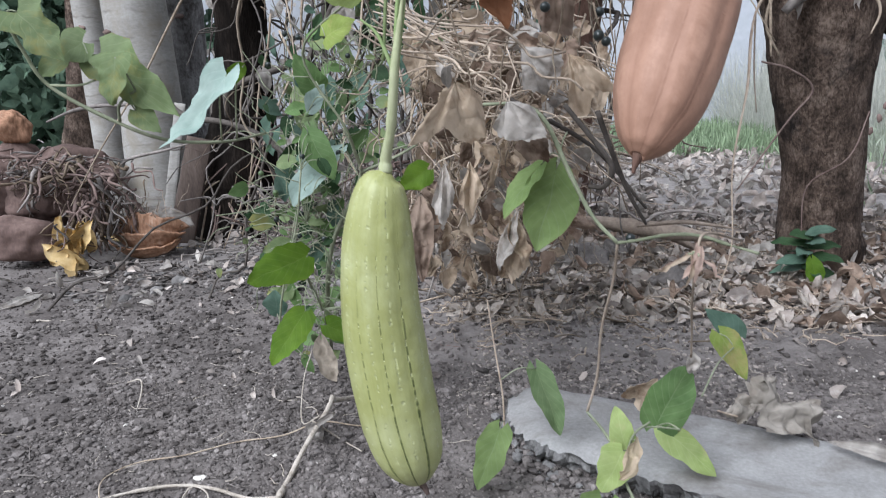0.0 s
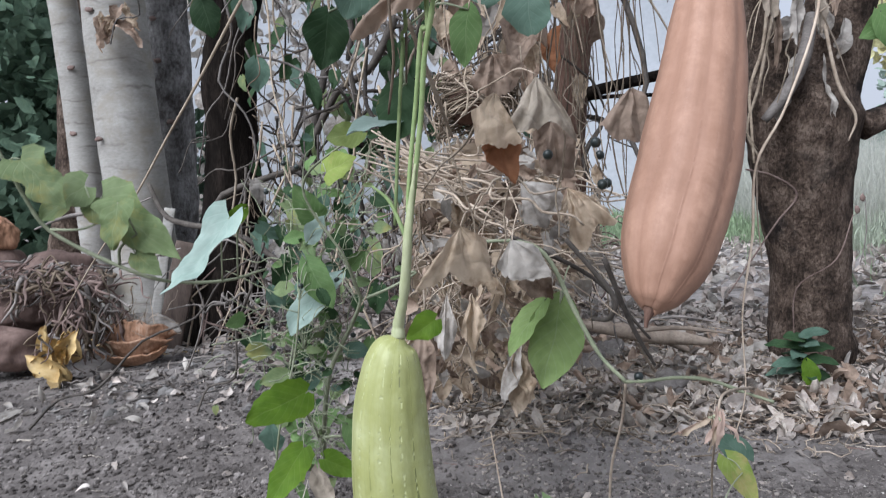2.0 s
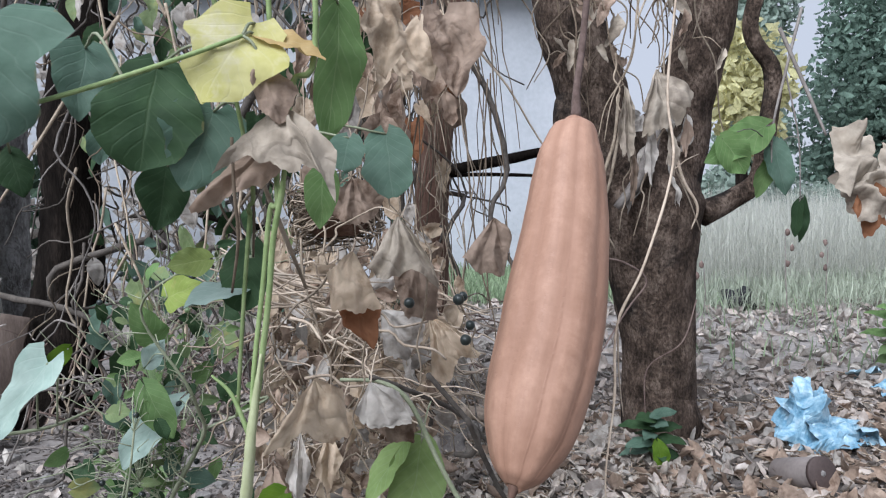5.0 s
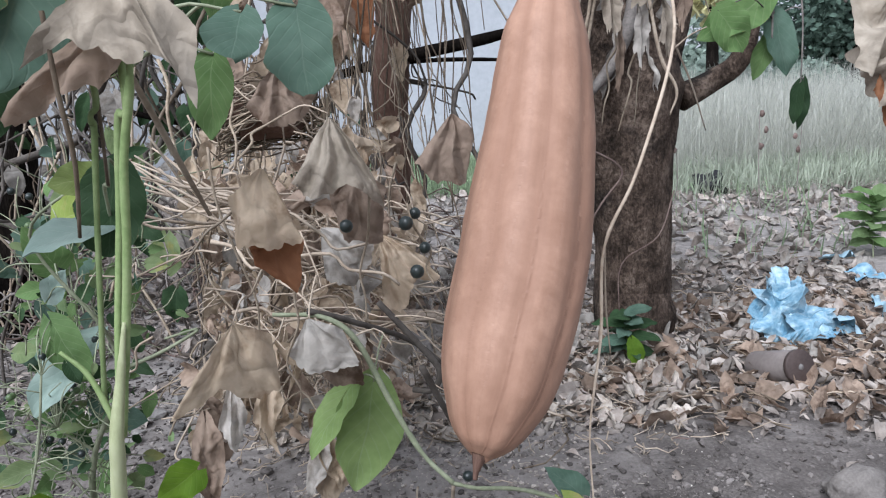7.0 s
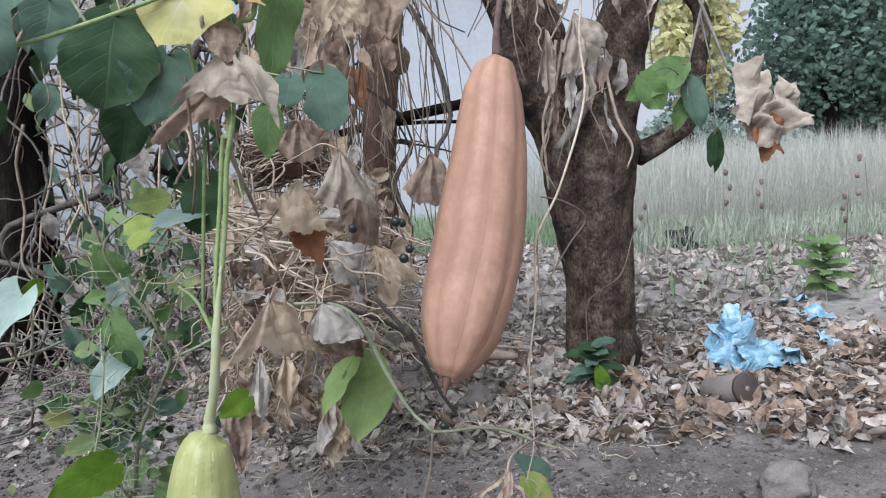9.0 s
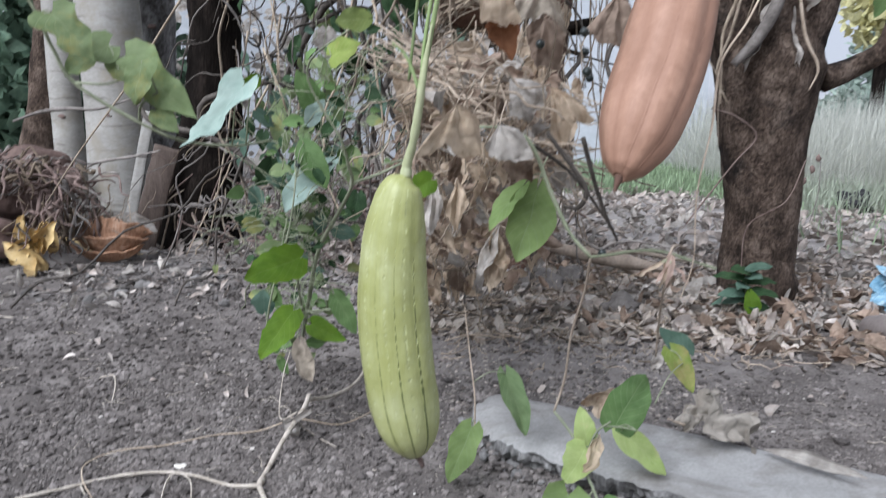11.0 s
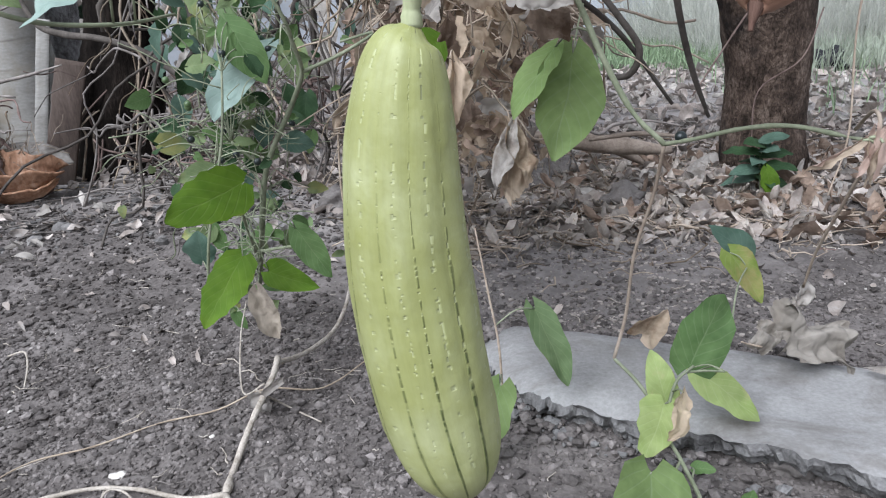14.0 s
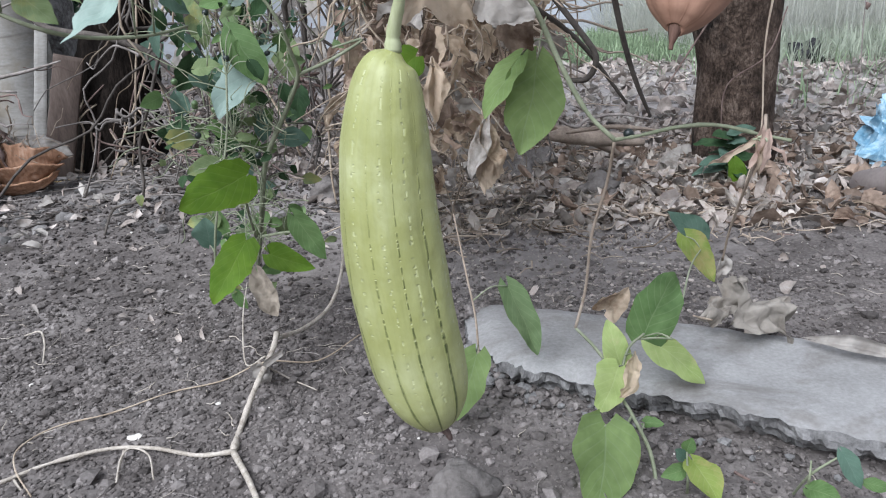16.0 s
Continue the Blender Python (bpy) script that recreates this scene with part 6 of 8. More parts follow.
# ---- on the soil in front ----
root = thing("bare_root", (-0.271, 0.912, 0.010), "pale dry forked root lying on the soil", "root")
stem(root, [(-0.148, 1.400, 0.184), (-0.150, 1.350, 0.102), (-0.173, 1.300, 0.047), (-0.209, 1.220, 0.042), (-0.244, 1.130, 0.066)], [0.0026, 0.0032, 0.0038, 0.004], ROOT, knobs=0.06)
stem(root, [(-0.241, 1.140, 0.071), (-0.243, 1.100, 0.061), (-0.261, 1.030, 0.034), (-0.273, 0.970, 0.008), (-0.270, 0.909, 0.012)], [0.0046, 0.0043, 0.0042, 0.0045, 0.0052], ROOT, knobs=0.13)
stem(root, [(-0.270, 0.909, 0.012), (-0.316, 0.910, 0.010), (-0.379, 0.932, 0.012), (-0.441, 0.941, 0.010), (-0.505, 0.921, 0.008), (-0.554, 0.888, 0.006), (-0.612, 0.846, 0.006)], [0.0036, 0.0028, 0.0027, 0.0030, 0.0027, 0.0025], ROOT, knobs=0.11)
stem(root, [(-0.270, 0.909, 0.012), (-0.238, 0.842, 0.014), (-0.210, 0.775, 0.014), (-0.180, 0.710, 0.012)], [0.0042, 0.0036, 0.003], ROOT, knobs=0.06)
stem(root, [(-0.417, 0.935, 0.010), (-0.409, 0.878, 0.004)], [0.0016, 0.0008], ROOT)
stem(root, [(-0.535, 0.886, 0.010), (-0.509, 0.857, 0.004)], [0.0016, 0.0008], ROOT)
stem(root, [(-0.250, 1.080, 0.062), (-0.280, 1.080, 0.051), (-0.284, 1.120, 0.111), (-0.289, 1.200, 0.136)], [0.0014, 0.0012, 0.001], ROOT)
stem(root, [(-0.261, 1.070, 0.059), (-0.224, 1.095, 0.016), (-0.177, 1.060, 0.010)], [0.0017, 0.0014, 0.0010], ROOT)
stem(root, [(-0.117, 1.230, 0.020), (-0.184, 1.150, 0.014), (-0.262, 1.135, 0.026), (-0.326, 1.108, 0.012), (-0.400, 1.085, 0.010), (-0.467, 1.037, 0.010), (-0.535, 1.009, 0.010), (-0.563, 0.960, 0.010), (-0.545, 0.910, 0.010), (-0.499, 0.851, 0.008)], [0.0011, 0.0013, 0.0013, 0.0012, 0.0011, 0.0009], VINE_HAZEL, knobs=0.12)
stem(root, [(-0.726, 1.337, 0.012), (-0.692, 1.327, 0.022), (-0.664, 1.276, 0.018), (-0.647, 1.225, 0.008)], [0.0016, 0.0018, 0.0012], ROOT, knobs=0.1)
stem(root, [(-0.405, 0.869, 0.006), (-0.413, 0.911, 0.012), (-0.405, 0.929, 0.016), (-0.378, 0.913, 0.014), (-0.360, 0.869, 0.006)], [0.0012, 0.0014, 0.0014, 0.0010], ROOT, knobs=0.1)
leaf(root, (-0.265, 1.134, 0.012), (-0.218, 1.050, 0.084), 0.03, DRY_GREY, (0, -1, 0.5), form="oval", name="dry_leaf", label="shrivelled pale leaf caught on the root", fold=0.4, curl=0.8, roll=0.8, crumple=0.2, seed=141)


def pebble(place, size, label, seed, material=STONE, name="stone", rough=0.32):
    r = np.random.default_rng(seed)
    return tagged(part(name, Sheet().add(*lump(place, size, r, rough, 4)), material), label, name, "loose stones")


pebble((0.015, 0.795, 0.010), (0.042, 0.035, 0.026), "rounded grey stone half sunk in soil", 151)
pebble((1.012, 1.307, 0.030), (0.062, 0.05, 0.045), "rounded grey stone beside the leaf litter", 152)
pebble((-0.228, 0.948, 0.004), (0.008, 0.012, 0.008), "small grey stone on soil", 153)
pebble((0.382, 0.895, 0.010), (0.028, 0.02, 0.020), "grey stone under the slab edge", 154)
pebble((-0.251, 2.237, 0.030), (0.05, 0.04, 0.04), "dark grey stone behind the gourd", 155)
pebble((0.287, 2.284, 0.030), (0.085, 0.06, 0.06), "large grey stone among dry leaves", 156)
pebble((0.404, 2.422, 0.030), (0.05, 0.045, 0.05), "grey stone among dry leaves", 157)
pebble((0.510, 2.047, 0.030), (0.06, 0.045, 0.04), "brown stone among dry leaves", 158)
pebble((-1.006, 2.752, 0.020), (0.06, 0.035, 0.02), "flat grey stone beside the trees", 159)
pebble((0.719, 1.234, 0.004), (0.022, 0.014, 0.007), "flat grey pebble on soil", 160)
pebble((-0.413, 0.974, 0.004), (0.011, 0.007, 0.004), "small white chip of shell on soil", 161, CHIP, "chip")

crumpled_leaf = thing("crumpled_leaf", (0.460, 1.082, 0.050), "dry grey crumpled leaf lying on the slab edge", "dry leaf")
for k, (centre, size, turn) in enumerate((
        ((0.483, 1.055, 0.082), (0.056, 0.048), (0.75, 0.30, 0.2)),
        ((0.458, 1.080, 0.098), (0.026, 0.044), (1.15, -0.2, 0.5)),
        ((0.420, 1.065, 0.088), (0.020, 0.026), (0.9, 0.5, -0.4)))):
    v, f, uv = crumpled(size, np.random.default_rng(60 + k), 13, 0.27, 48, 38, 0.5)
    part("blade", Sheet().add(placed(v, turn, centre), f, uv), DRY_ASH, crumpled_leaf)
part("leaf_stalk", Sheet().add(*tube(curve([(0.413, 1.056, 0.081), (0.395, 1.051, 0.088), (0.380, 1.046, 0.095)]), [0.0016, 0.0012], 6)), VINE_DRY, crumpled_leaf)
barkbit = thing("curled_bark", (0.602, 1.009, 0.050), "curled strip of pale dry bark on the slab", "bark")
leaf(barkbit, (0.544, 1.004, 0.062), (0.640, 0.907, 0.070), 0.030, DRY_GREY, (0.2, -0.9, 0.5), form="narrow", name="strip", fold=0.0, curl=0.2, roll=1.4, crumple=0.03, seed=175)
scrap = thing("withered_leaf", (0.326, 1.321, 0.020), "small withered pale leaf on the soil", "dry leaf")
leaf(scrap, (0.265, 1.100, 0.090), (0.298, 1.095, 0.126), 0.050, DRY_TAN, (0.2, -0.8, 0.5), form="broad", name="blade", fold=0.4, curl=0.9, roll=0.9, crumple=0.12, seed=176)
scrap2 = thing("withered_leaf", (-0.324, 1.488, 0.000), "small withered grey leaf below the bush", "dry leaf")
leaf(scrap2, (-0.270, 1.200, 0.152), (-0.248, 1.180, 0.081), 0.04, LEAF_ASH, (0, -1, 0.3), form="oval", name="blade", fold=0.5, curl=0.4, roll=0.6, crumple=0.15, seed=177)

# twigs on the soil
for k, (a, b, w) in enumerate((((-0.100, 1.592, 0.004), (0.008, 1.562, 0.004), 0.0028), ((-1.221, 1.782, 0.004), (-1.085, 1.772, 0.004), 0.003), ((-1.265, 2.043, 0.004), (-1.181, 2.054, 0.004), 0.006), ((0.813, 1.666, 0.006), (0.968, 1.545, 0.006), 0.004), ((0.813, 1.647, 0.006), (0.957, 1.545, 0.006), 0.004), ((0.522, 1.883, 0.006), (0.554, 1.735, 0.006), 0.003), ((0.339, 0.797, 0.004), (0.367, 0.744, 0.004), 0.002), ((-0.239, 1.358, 0.004), (-0.317, 1.299, 0.004), 0.002))):
    tagged(stem(None, [a, lerp(lerp(a, b, 0.5), (0, 0, 0), 0.0), b], [w, w * 0.9, w * 0.6], STALK_DRY if k % 2 == 0 else ROOT, "twig", seed=k, knobs=0.05), "thin dry twig lying on the soil", "twig", "fallen twigs")


# ---- trees ----
def bark_tube(points, radii, seed, knots=0.06, sides=28, steps=10, ridges=0.05):
    """A trunk with uneven, ridged bark."""
    line = curve(points, steps)
    v, f, uv = tube(line, radii, sides)
    n = len(line)
    c = np.repeat(line, sides, axis=0)
    out = np.empty_like(v)
    for i, p in enumerate(v):
        q = Vector(p) * 9 + Vector((seed, seed * 2.3, 0))
        k = 1 + knots * noise.noise(q * 0.45) * 1.6 + ridges * noise.noise(Vector((q[0] * 2.2, q[1] * 2.2, q[2] * 0.9))) + ridges * 0.6 * noise.noise(q * 4.0)
        out[i] = c[i] + (p - c[i]) * k
    return out, f, uv


tree = thing("tree", (1.085, 2.515, 0.000), "forked tree with rough brown bark among fallen leaves", "tree")
part("trunk", Sheet().add(*bark_tube([(1.182, 2.749, -0.060), (1.039, 2.400, 0.048), (1.034, 2.400, 0.133), (1.033, 2.400, 0.314), (1.015, 2.400, 0.476), (0.993, 2.390, 0.653), (0.996, 2.380, 0.791), (1.012, 2.400, 0.930), (1.018, 2.420, 1.069)], [0.15, 0.125, 0.118, 0.122, 0.130, 0.155, 0.165, 0.10, 0.03], 3)), BARK_BROWN, tree)
part("limb", Sheet().add(*bark_tube([(1.034, 2.390, 0.773), (1.079, 2.380, 0.940), (1.100, 2.380, 1.095), (1.140, 2.370, 1.209), (1.200, 2.360, 1.462), (1.22, 2.40, 1.75), (1.36, 2.38, 2.3)], [0.11, 0.105, 0.10, 0.092, 0.085, 0.08, 0.06], 5)), BARK_BROWN, tree)
part("limb", Sheet().add(*bark_tube([(1.027, 2.400, 0.404), (0.980, 2.400, 0.601), (0.919, 2.400, 0.866), (0.810, 2.410, 1.028), (0.816, 2.420, 1.151), (0.750, 2.430, 1.377), (0.68, 2.45, 1.75), (0.60, 2.5, 2.4)], [0.085, 0.125, 0.125, 0.118, 0.115, 0.112, 0.09, 0.07], 7)), BARK_BROWN, tree)
part("limb", Sheet().add(*bark_tube([(1.164, 2.370, 0.739), (1.266, 2.380, 0.783), (1.343, 2.340, 0.852), (1.354, 2.300, 1.029), (1.356, 2.280, 1.186), (1.282, 2.270, 1.362), (1.5, 2.25, 1.8)], [0.042, 0.036, 0.033, 0.03, 0.028, 0.024, 0.018], 9, sides=16)), BARK_BROWN, tree)
part("dead_branch", Sheet().add(*bark_tube([(0.826, 2.215, 0.765), (0.883, 2.20, 0.84), (0.930, 2.20, 0.939), (0.97, 2.25, 1.06)], [0.012, 0.017, 0.018, 0.016], 11, sides=12, steps=6)), VINE_GREY, tree, "grey broken branch lying in the fork")
rng = np.random.default_rng(301)
for b, t, w in (((0.916, 2.260, 1.044), (0.857, 2.250, 0.990), 0.07), ((0.928, 2.240, 0.944), (0.914, 2.230, 0.864), 0.05), ((0.937, 2.230, 0.927), (0.854, 2.240, 0.752), 0.045), ((1.002, 2.240, 1.067), (1.000, 2.240, 0.988), 0.05), ((1.066, 2.260, 1.036), (1.047, 2.250, 0.932), 0.035), ((1.003, 2.230, 0.923), (1.025, 2.240, 0.723), 0.02)):
    leaf(tree, b, t, w, DRY_GREY, (rng.normal(0, 0.4), -1, 0.2), form="oval", name="bark_flap", label="torn grey flap of dry bark", fold=0.2, curl=0.4, roll=0.6, crumple=0.14, seed=int(rng.integers(99)))
twig_leaves = thing("leafy_twig", (0.768, 1.250, 0.899), "thin hanging twig with oval green leaves before the forked tree", "twig")
stem(twig_leaves, [(0.862, 1.320, 1.118), (0.808, 1.280, 0.996), (0.768, 1.250, 0.899), (0.760, 1.240, 0.833)], [0.003, 0.0026, 0.002, 0.0014], VINE_GREY)
stem(twig_leaves, [(0.808, 1.280, 0.996), (0.833, 1.280, 0.881), (0.837, 1.280, 0.764)], [0.0018, 0.0014, 0.001], VINE_GREY)
for b, t, w, m in (((0.750, 1.240, 0.898), (0.622, 1.200, 0.834), 0.062, LEAF_MID), ((0.768, 1.250, 0.871), (0.779, 1.230, 0.779), 0.05, LEAF_BLUE), ((0.835, 1.280, 0.769), (0.828, 1.280, 0.706), 0.024, LEAF_DARK), ((0.763, 1.250, 0.843), (0.738, 1.250, 0.776), 0.032, LEAF_MID), ((0.652, 1.200, 0.873), (0.693, 1.200, 0.816), 0.06, LEAF_MID), ((0.854, 1.300, 0.772), (0.847, 1.300, 0.695), 0.026, LEAF_DARK), ((0.809, 1.300, 0.875), (0.801, 1.300, 0.794), 0.045, LEAF_BLUE)):
    leaf(twig_leaves, b, t, w, m, (rng.normal(0, 0.3), -1, 0.3), form="oval", fold=0.2, curl=0.3, seed=int(rng.integers(99)))
stalks(twig_leaves, 0.12, 0.001, VINE_GREY)


def upright(a, b, z0, z1, seed, bend=0.012, n=9):
    """Points along the line through a and b, from height z0 to z1."""
    a, b = np.array(a), np.array(b)
    d = (b - a) / (b[2] - a[2])
    out = []
    for z in np.linspace(z0, z1, n):
        w = Vector((z * 1.3, seed, 0))
        out.append(tuple(a + d * (z - a[2]) + (bend * noise.noise(w), bend * noise.noise(w + Vector((5, 5, 5))), 0)))
    return out


for name, pts, rad, mat, label in (
        ("pale_tree", upright((-1.455, 3.050, 0.273), (-1.505, 3.050, 1.436), -0.05, 2.6, 1), [0.144, 0.130, 0.128, 0.124, 0.118, 0.11], BARK_PALE, "smooth pale grey tree trunk behind coconut husks"),
        ("pale_tree", upright((-1.800, 3.300, 0.299), (-1.850, 3.300, 1.163), -0.05, 2.6, 2), [0.076, 0.066, 0.064, 0.062, 0.06, 0.056], BARK_PALE, "thin pale grey tree trunk"),
        ("pale_tree", upright((-1.435, 3.350, 0.224), (-1.409, 3.350, 1.498), -0.05, 2.4, 3), [0.115, 0.10, 0.096, 0.092, 0.086, 0.08], BARK_GREY, "grey tree trunk behind the dark one"),
        ("rough_tree", upright((-2.110, 3.600, 0.411), (-2.080, 3.600, 0.630), -0.05, 2.4, 6, 0.03), [0.11, 0.082, 0.074, 0.068, 0.064, 0.06], BARK_BROWN, "rough grey-brown tree trunk behind the husks"),
        # No hollow is cut in this trunk; its shade is the near-black bark.
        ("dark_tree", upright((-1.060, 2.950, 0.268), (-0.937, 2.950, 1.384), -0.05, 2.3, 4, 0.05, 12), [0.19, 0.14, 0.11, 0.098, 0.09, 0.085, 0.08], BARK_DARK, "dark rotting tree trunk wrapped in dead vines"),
        ("thin_tree", upright((0.220, 2.620, 0.000), (0.355, 2.600, 1.236), -0.05, 2.3, 5, 0.03), [0.085, 0.062, 0.058, 0.056, 0.052, 0.045], BARK_RED, "thin reddish-brown tree trunk behind the dry vine")):
    tr = thing(name, pts[0], label, "tree")
    part("trunk", Sheet().add(*bark_tube(pts, rad, len(label), 0.03 if mat is BARK_PALE else 0.12, ridges=0.012 if mat is BARK_PALE else 0.09)), mat, tr)
    for k in range(4 if mat in (BARK_PALE, BARK_GREY) else 0):
        i = 2 + k
        c = np.array(pts[i]) + (rng.normal(0, 0.03), -rad[1] * 0.97, rng.uniform(-0.1, 0.1))
        part("branch_scar", Sheet().add(*lump(c, (0.018, 0.006, 0.011), rng, 0.3, 2)), STALK_DRY, tr, "dark scar of a fallen branch")
    if name == "dark_tree":
        for k in range(17):
            a = np.array(pts[2]) + (rng.normal(0, 0.07), -0.08, rng.uniform(-0.25, 0.15))
            g = np.array(pts[0]) + (rng.normal(0.05, 0.22), -0.12 - 0.15 * rng.random(), 0.03)
            part("aerial_root", Sheet().add(*tube(wander(a, g, rng, 0.02, 6), [0.003, 0.0042], 6)), (STALK_DRY, VINE_HAZEL)[k % 2], tr)
post = thing("leaning_board", (-1.234, 2.940, 0.000), "weathered brown board leaning beside the tree", "board")


def plank(a, b, across, width, thick):
    """A flat board from a to b with worn, slightly uneven edges."""
    a, b, w = np.asarray(a, float), np.asarray(b, float), np.asarray(across, float)
    d = (b - a) / np.linalg.norm(b - a)
    w = w - d * (w @ d)
    w /= np.linalg.norm(w)
    n = np.cross(w, d)
    ring = [(-0.5, -0.35), (-0.46, -0.5), (-0.15, -0.5), (0.15, -0.5), (0.46, -0.5), (0.5, -0.35), (0.5, 0.35), (0.46, 0.5), (0.15, 0.5), (-0.15, 0.5), (-0.46, 0.5), (-0.5, 0.35)]
    v, uv, rows = [], [], 24
    for i in range(rows + 1):
        t = i / rows
        for u, h in ring:
            k = 1 + 0.06 * noise.noise(Vector((t * 9, u * 3, 1)))
            v.append(a + (b - a) * t + w * u * width * k + n * h * thick)
            uv.append((u + 0.5, t))
    m = len(ring)
    f = [(i * m + j, i * m + (j + 1) % m, (i + 1) * m + (j + 1) % m, (i + 1) * m + j) for i in range(rows) for j in range(m)]
    return v, f + [tuple(range(m))[::-1], tuple(range(rows * m, (rows + 1) * m))], uv


part("plank", Sheet().add(*plank((-1.240, 2.720, 0.012), (-1.152, 2.800, 0.425), (1, 0.25, 0), 0.095, 0.022)), BOARD, post)
stake = thing("pale_stick", (-1.326, 2.964, 0.000), "pale bare stick leaning on the trunk", "stick")
part("shaft", Sheet().add(*plank((-1.315, 2.760, 0.020), (-1.235, 2.840, 0.560), (1, 0.2, 0), 0.042, 0.014)), BARK_PALE, stake)

# Scarred knot with holes on the trunk, built from dry-leaf blades.
clump = thing("dry_leaf_clump", (-1.426, 2.900, 1.275), "scarred knot on the pale trunk, shaped from brown leaf blades", "dry leaves")
for k in range(9):
    b = np.array((-1.422, 2.900, 1.318)) + (rng.normal(0, 0.04), -0.02, rng.normal(0, 0.03))
    leaf(clump, tuple(b), tuple(b + (rng.normal(0, 0.05), -0.03, -rng.uniform(0.04, 0.12))), 0.06, (DRY_BROWN, DRY_TAN)[k % 2], (rng.normal(0, 0.6), -1, 0.2), form="broad", name="dry_leaf", fold=0.4, curl=0.5, roll=0.8, crumple=0.12, seed=700 + k)

# horizontal branches behind
for k, (pts, r) in enumerate((([(0.094, 2.700, 0.844), (0.327, 2.600, 0.896), (0.597, 2.500, 0.943), (0.832, 2.450, 0.994)], 0.019), ([(0.224, 2.700, 0.882), (0.488, 2.600, 0.889), (0.881, 2.550, 0.869)], 0.007), ([(-0.465, 2.400, 0.775), (-0.302, 2.400, 0.735), (-0.140, 2.400, 0.706)], 0.012), ([(-1.22, 2.640, 0.66), (-1.15, 2.600, 0.545), (-1.056, 2.560, 0.510), (-0.941, 2.520, 0.494), (-0.816, 2.500, 0.453), (-0.730, 2.490, 0.390), (-0.657, 2.480, 0.327), (-0.628, 2.480, 0.255)], 0.012), ([(0.265, 2.150, 0.198), (0.419, 2.120, 0.179), (0.519, 2.100, 0.166), (0.640, 2.080, 0.150)], 0.025), ([(0.455, 2.200, 0.158), (0.522, 2.200, 0.145), (0.605, 2.200, 0.096)], 0.017), ([(-1.646, 2.6, 0.509), (-1.541, 2.6, 0.546), (-1.438, 2.6, 0.562), (-1.327, 2.6, 0.565), (-1.20, 2.62, 0.61)], 0.007), ([(-1.384, 2.6, 0.345), (-1.331, 2.6, 0.371), (-1.206, 2.6, 0.395), (-1.099, 2.6, 0.421)], 0.006), ([(0.357, 1.95, 0.256), (0.414, 1.95, 0.226), (0.449, 1.95, 0.245), (0.524, 1.95, 0.252), (0.617, 1.95, 0.235)], 0.005), ([(0.40, 1.99, 0.205), (0.52, 1.97, 0.218), (0.66, 1.96, 0.200)], 0.006))):
    tagged(part("branch", Sheet().add(*bark_tube(pts, [r * 0.5, r, r * 0.9, r * 0.35], k + 2, 0.14, 12, 8, 0.10)), BARK_DARK if k < 3 else VINE_DARK if k == 3 else VINE_GREY if k in (6, 7, 8) else BRANCH_BROWN), "dry bare branch behind the vines", "branch", "bare branches")

# hanging bare vine in front of the forked tree
rope = thing("bare_vine", (0.303, 0.720, 0.443), "bare tan vine hanging in front of the forked tree", "vine")
stem(rope, [(0.422, 0.840, 1.026), (0.400, 0.820, 0.892), (0.393, 0.790, 0.808), (0.350, 0.760, 0.707), (0.314, 0.740, 0.649), (0.307, 0.730, 0.577), (0.294, 0.720, 0.501), (0.297, 0.720, 0.423), (0.286, 0.720, 0.375)], [0.0013, 0.0015, 0.0015, 0.0014, 0.0015, 0.0009, 0.0008, 0.0006], VINE_DRY, knobs=0.08)
stem(rope, [(0.314, 0.740, 0.649), (0.317, 0.745, 0.596), (0.323, 0.750, 0.553)], [0.0010, 0.0008, 0.0006], VINE_DRY, knobs=0.06)
stem(rope, [(0.393, 0.790, 0.808), (0.415, 0.800, 0.772), (0.434, 0.810, 0.732)], [0.0010, 0.0008, 0.0005], VINE_DRY, knobs=0.06)
stem(rope, [(0.393, 0.790, 0.802), (0.408, 0.790, 0.813), (0.422, 0.790, 0.819)], [0.0008, 0.0006, 0.0005], VINE_DRY)
stem(rope, [(0.722, 2.050, 0.629), (0.806, 2.080, 0.607), (0.874, 2.100, 0.553), (0.814, 2.100, 0.470), (0.676, 2.050, 0.292)], [0.0026, 0.003, 0.003, 0.0028, 0.002], STALK_DRY)
stem(rope, [(1.047, 2.150, 0.489), (1.002, 2.150, 0.363), (0.914, 2.200, 0.277), (0.906, 2.200, 0.126)], [0.002, 0.0022, 0.0022, 0.0016], STALK_DRY)
stem(rope, [(0.980, 2.20, 1.05), (1.023, 2.20, 0.86), (1.073, 2.20, 0.765), (1.054, 2.20, 0.696)], [0.005, 0.0055, 0.0045, 0.002], VINE_DRY, knobs=0.06)
for shift in (0.0, 0.022):
    stem(rope, [(0.830 + shift, 2.20, 1.10), (0.812 + shift * 0.5, 2.19, 0.967), (0.775 + shift, 2.18, 0.853), (0.773 - shift * 0.6, 2.16, 0.737), (0.776 + shift, 2.15, 0.645)], [0.005, 0.005, 0.0045, 0.003], VINE_HAZEL, knobs=0.06, seed=3)
drape(rope, (0.440, 0.950, 0.940), ((0.413, 0.940, 0.883), (0.419, 0.930, 0.855), (0.444, 0.930, 0.859), (0.465, 0.940, 0.869), (0.491, 0.950, 0.908)), LEAF_ASH, "pale papery leaf hanging in shreds", "dry_leaf", 4.0, 0.07, 0.12, 0.08, 41)
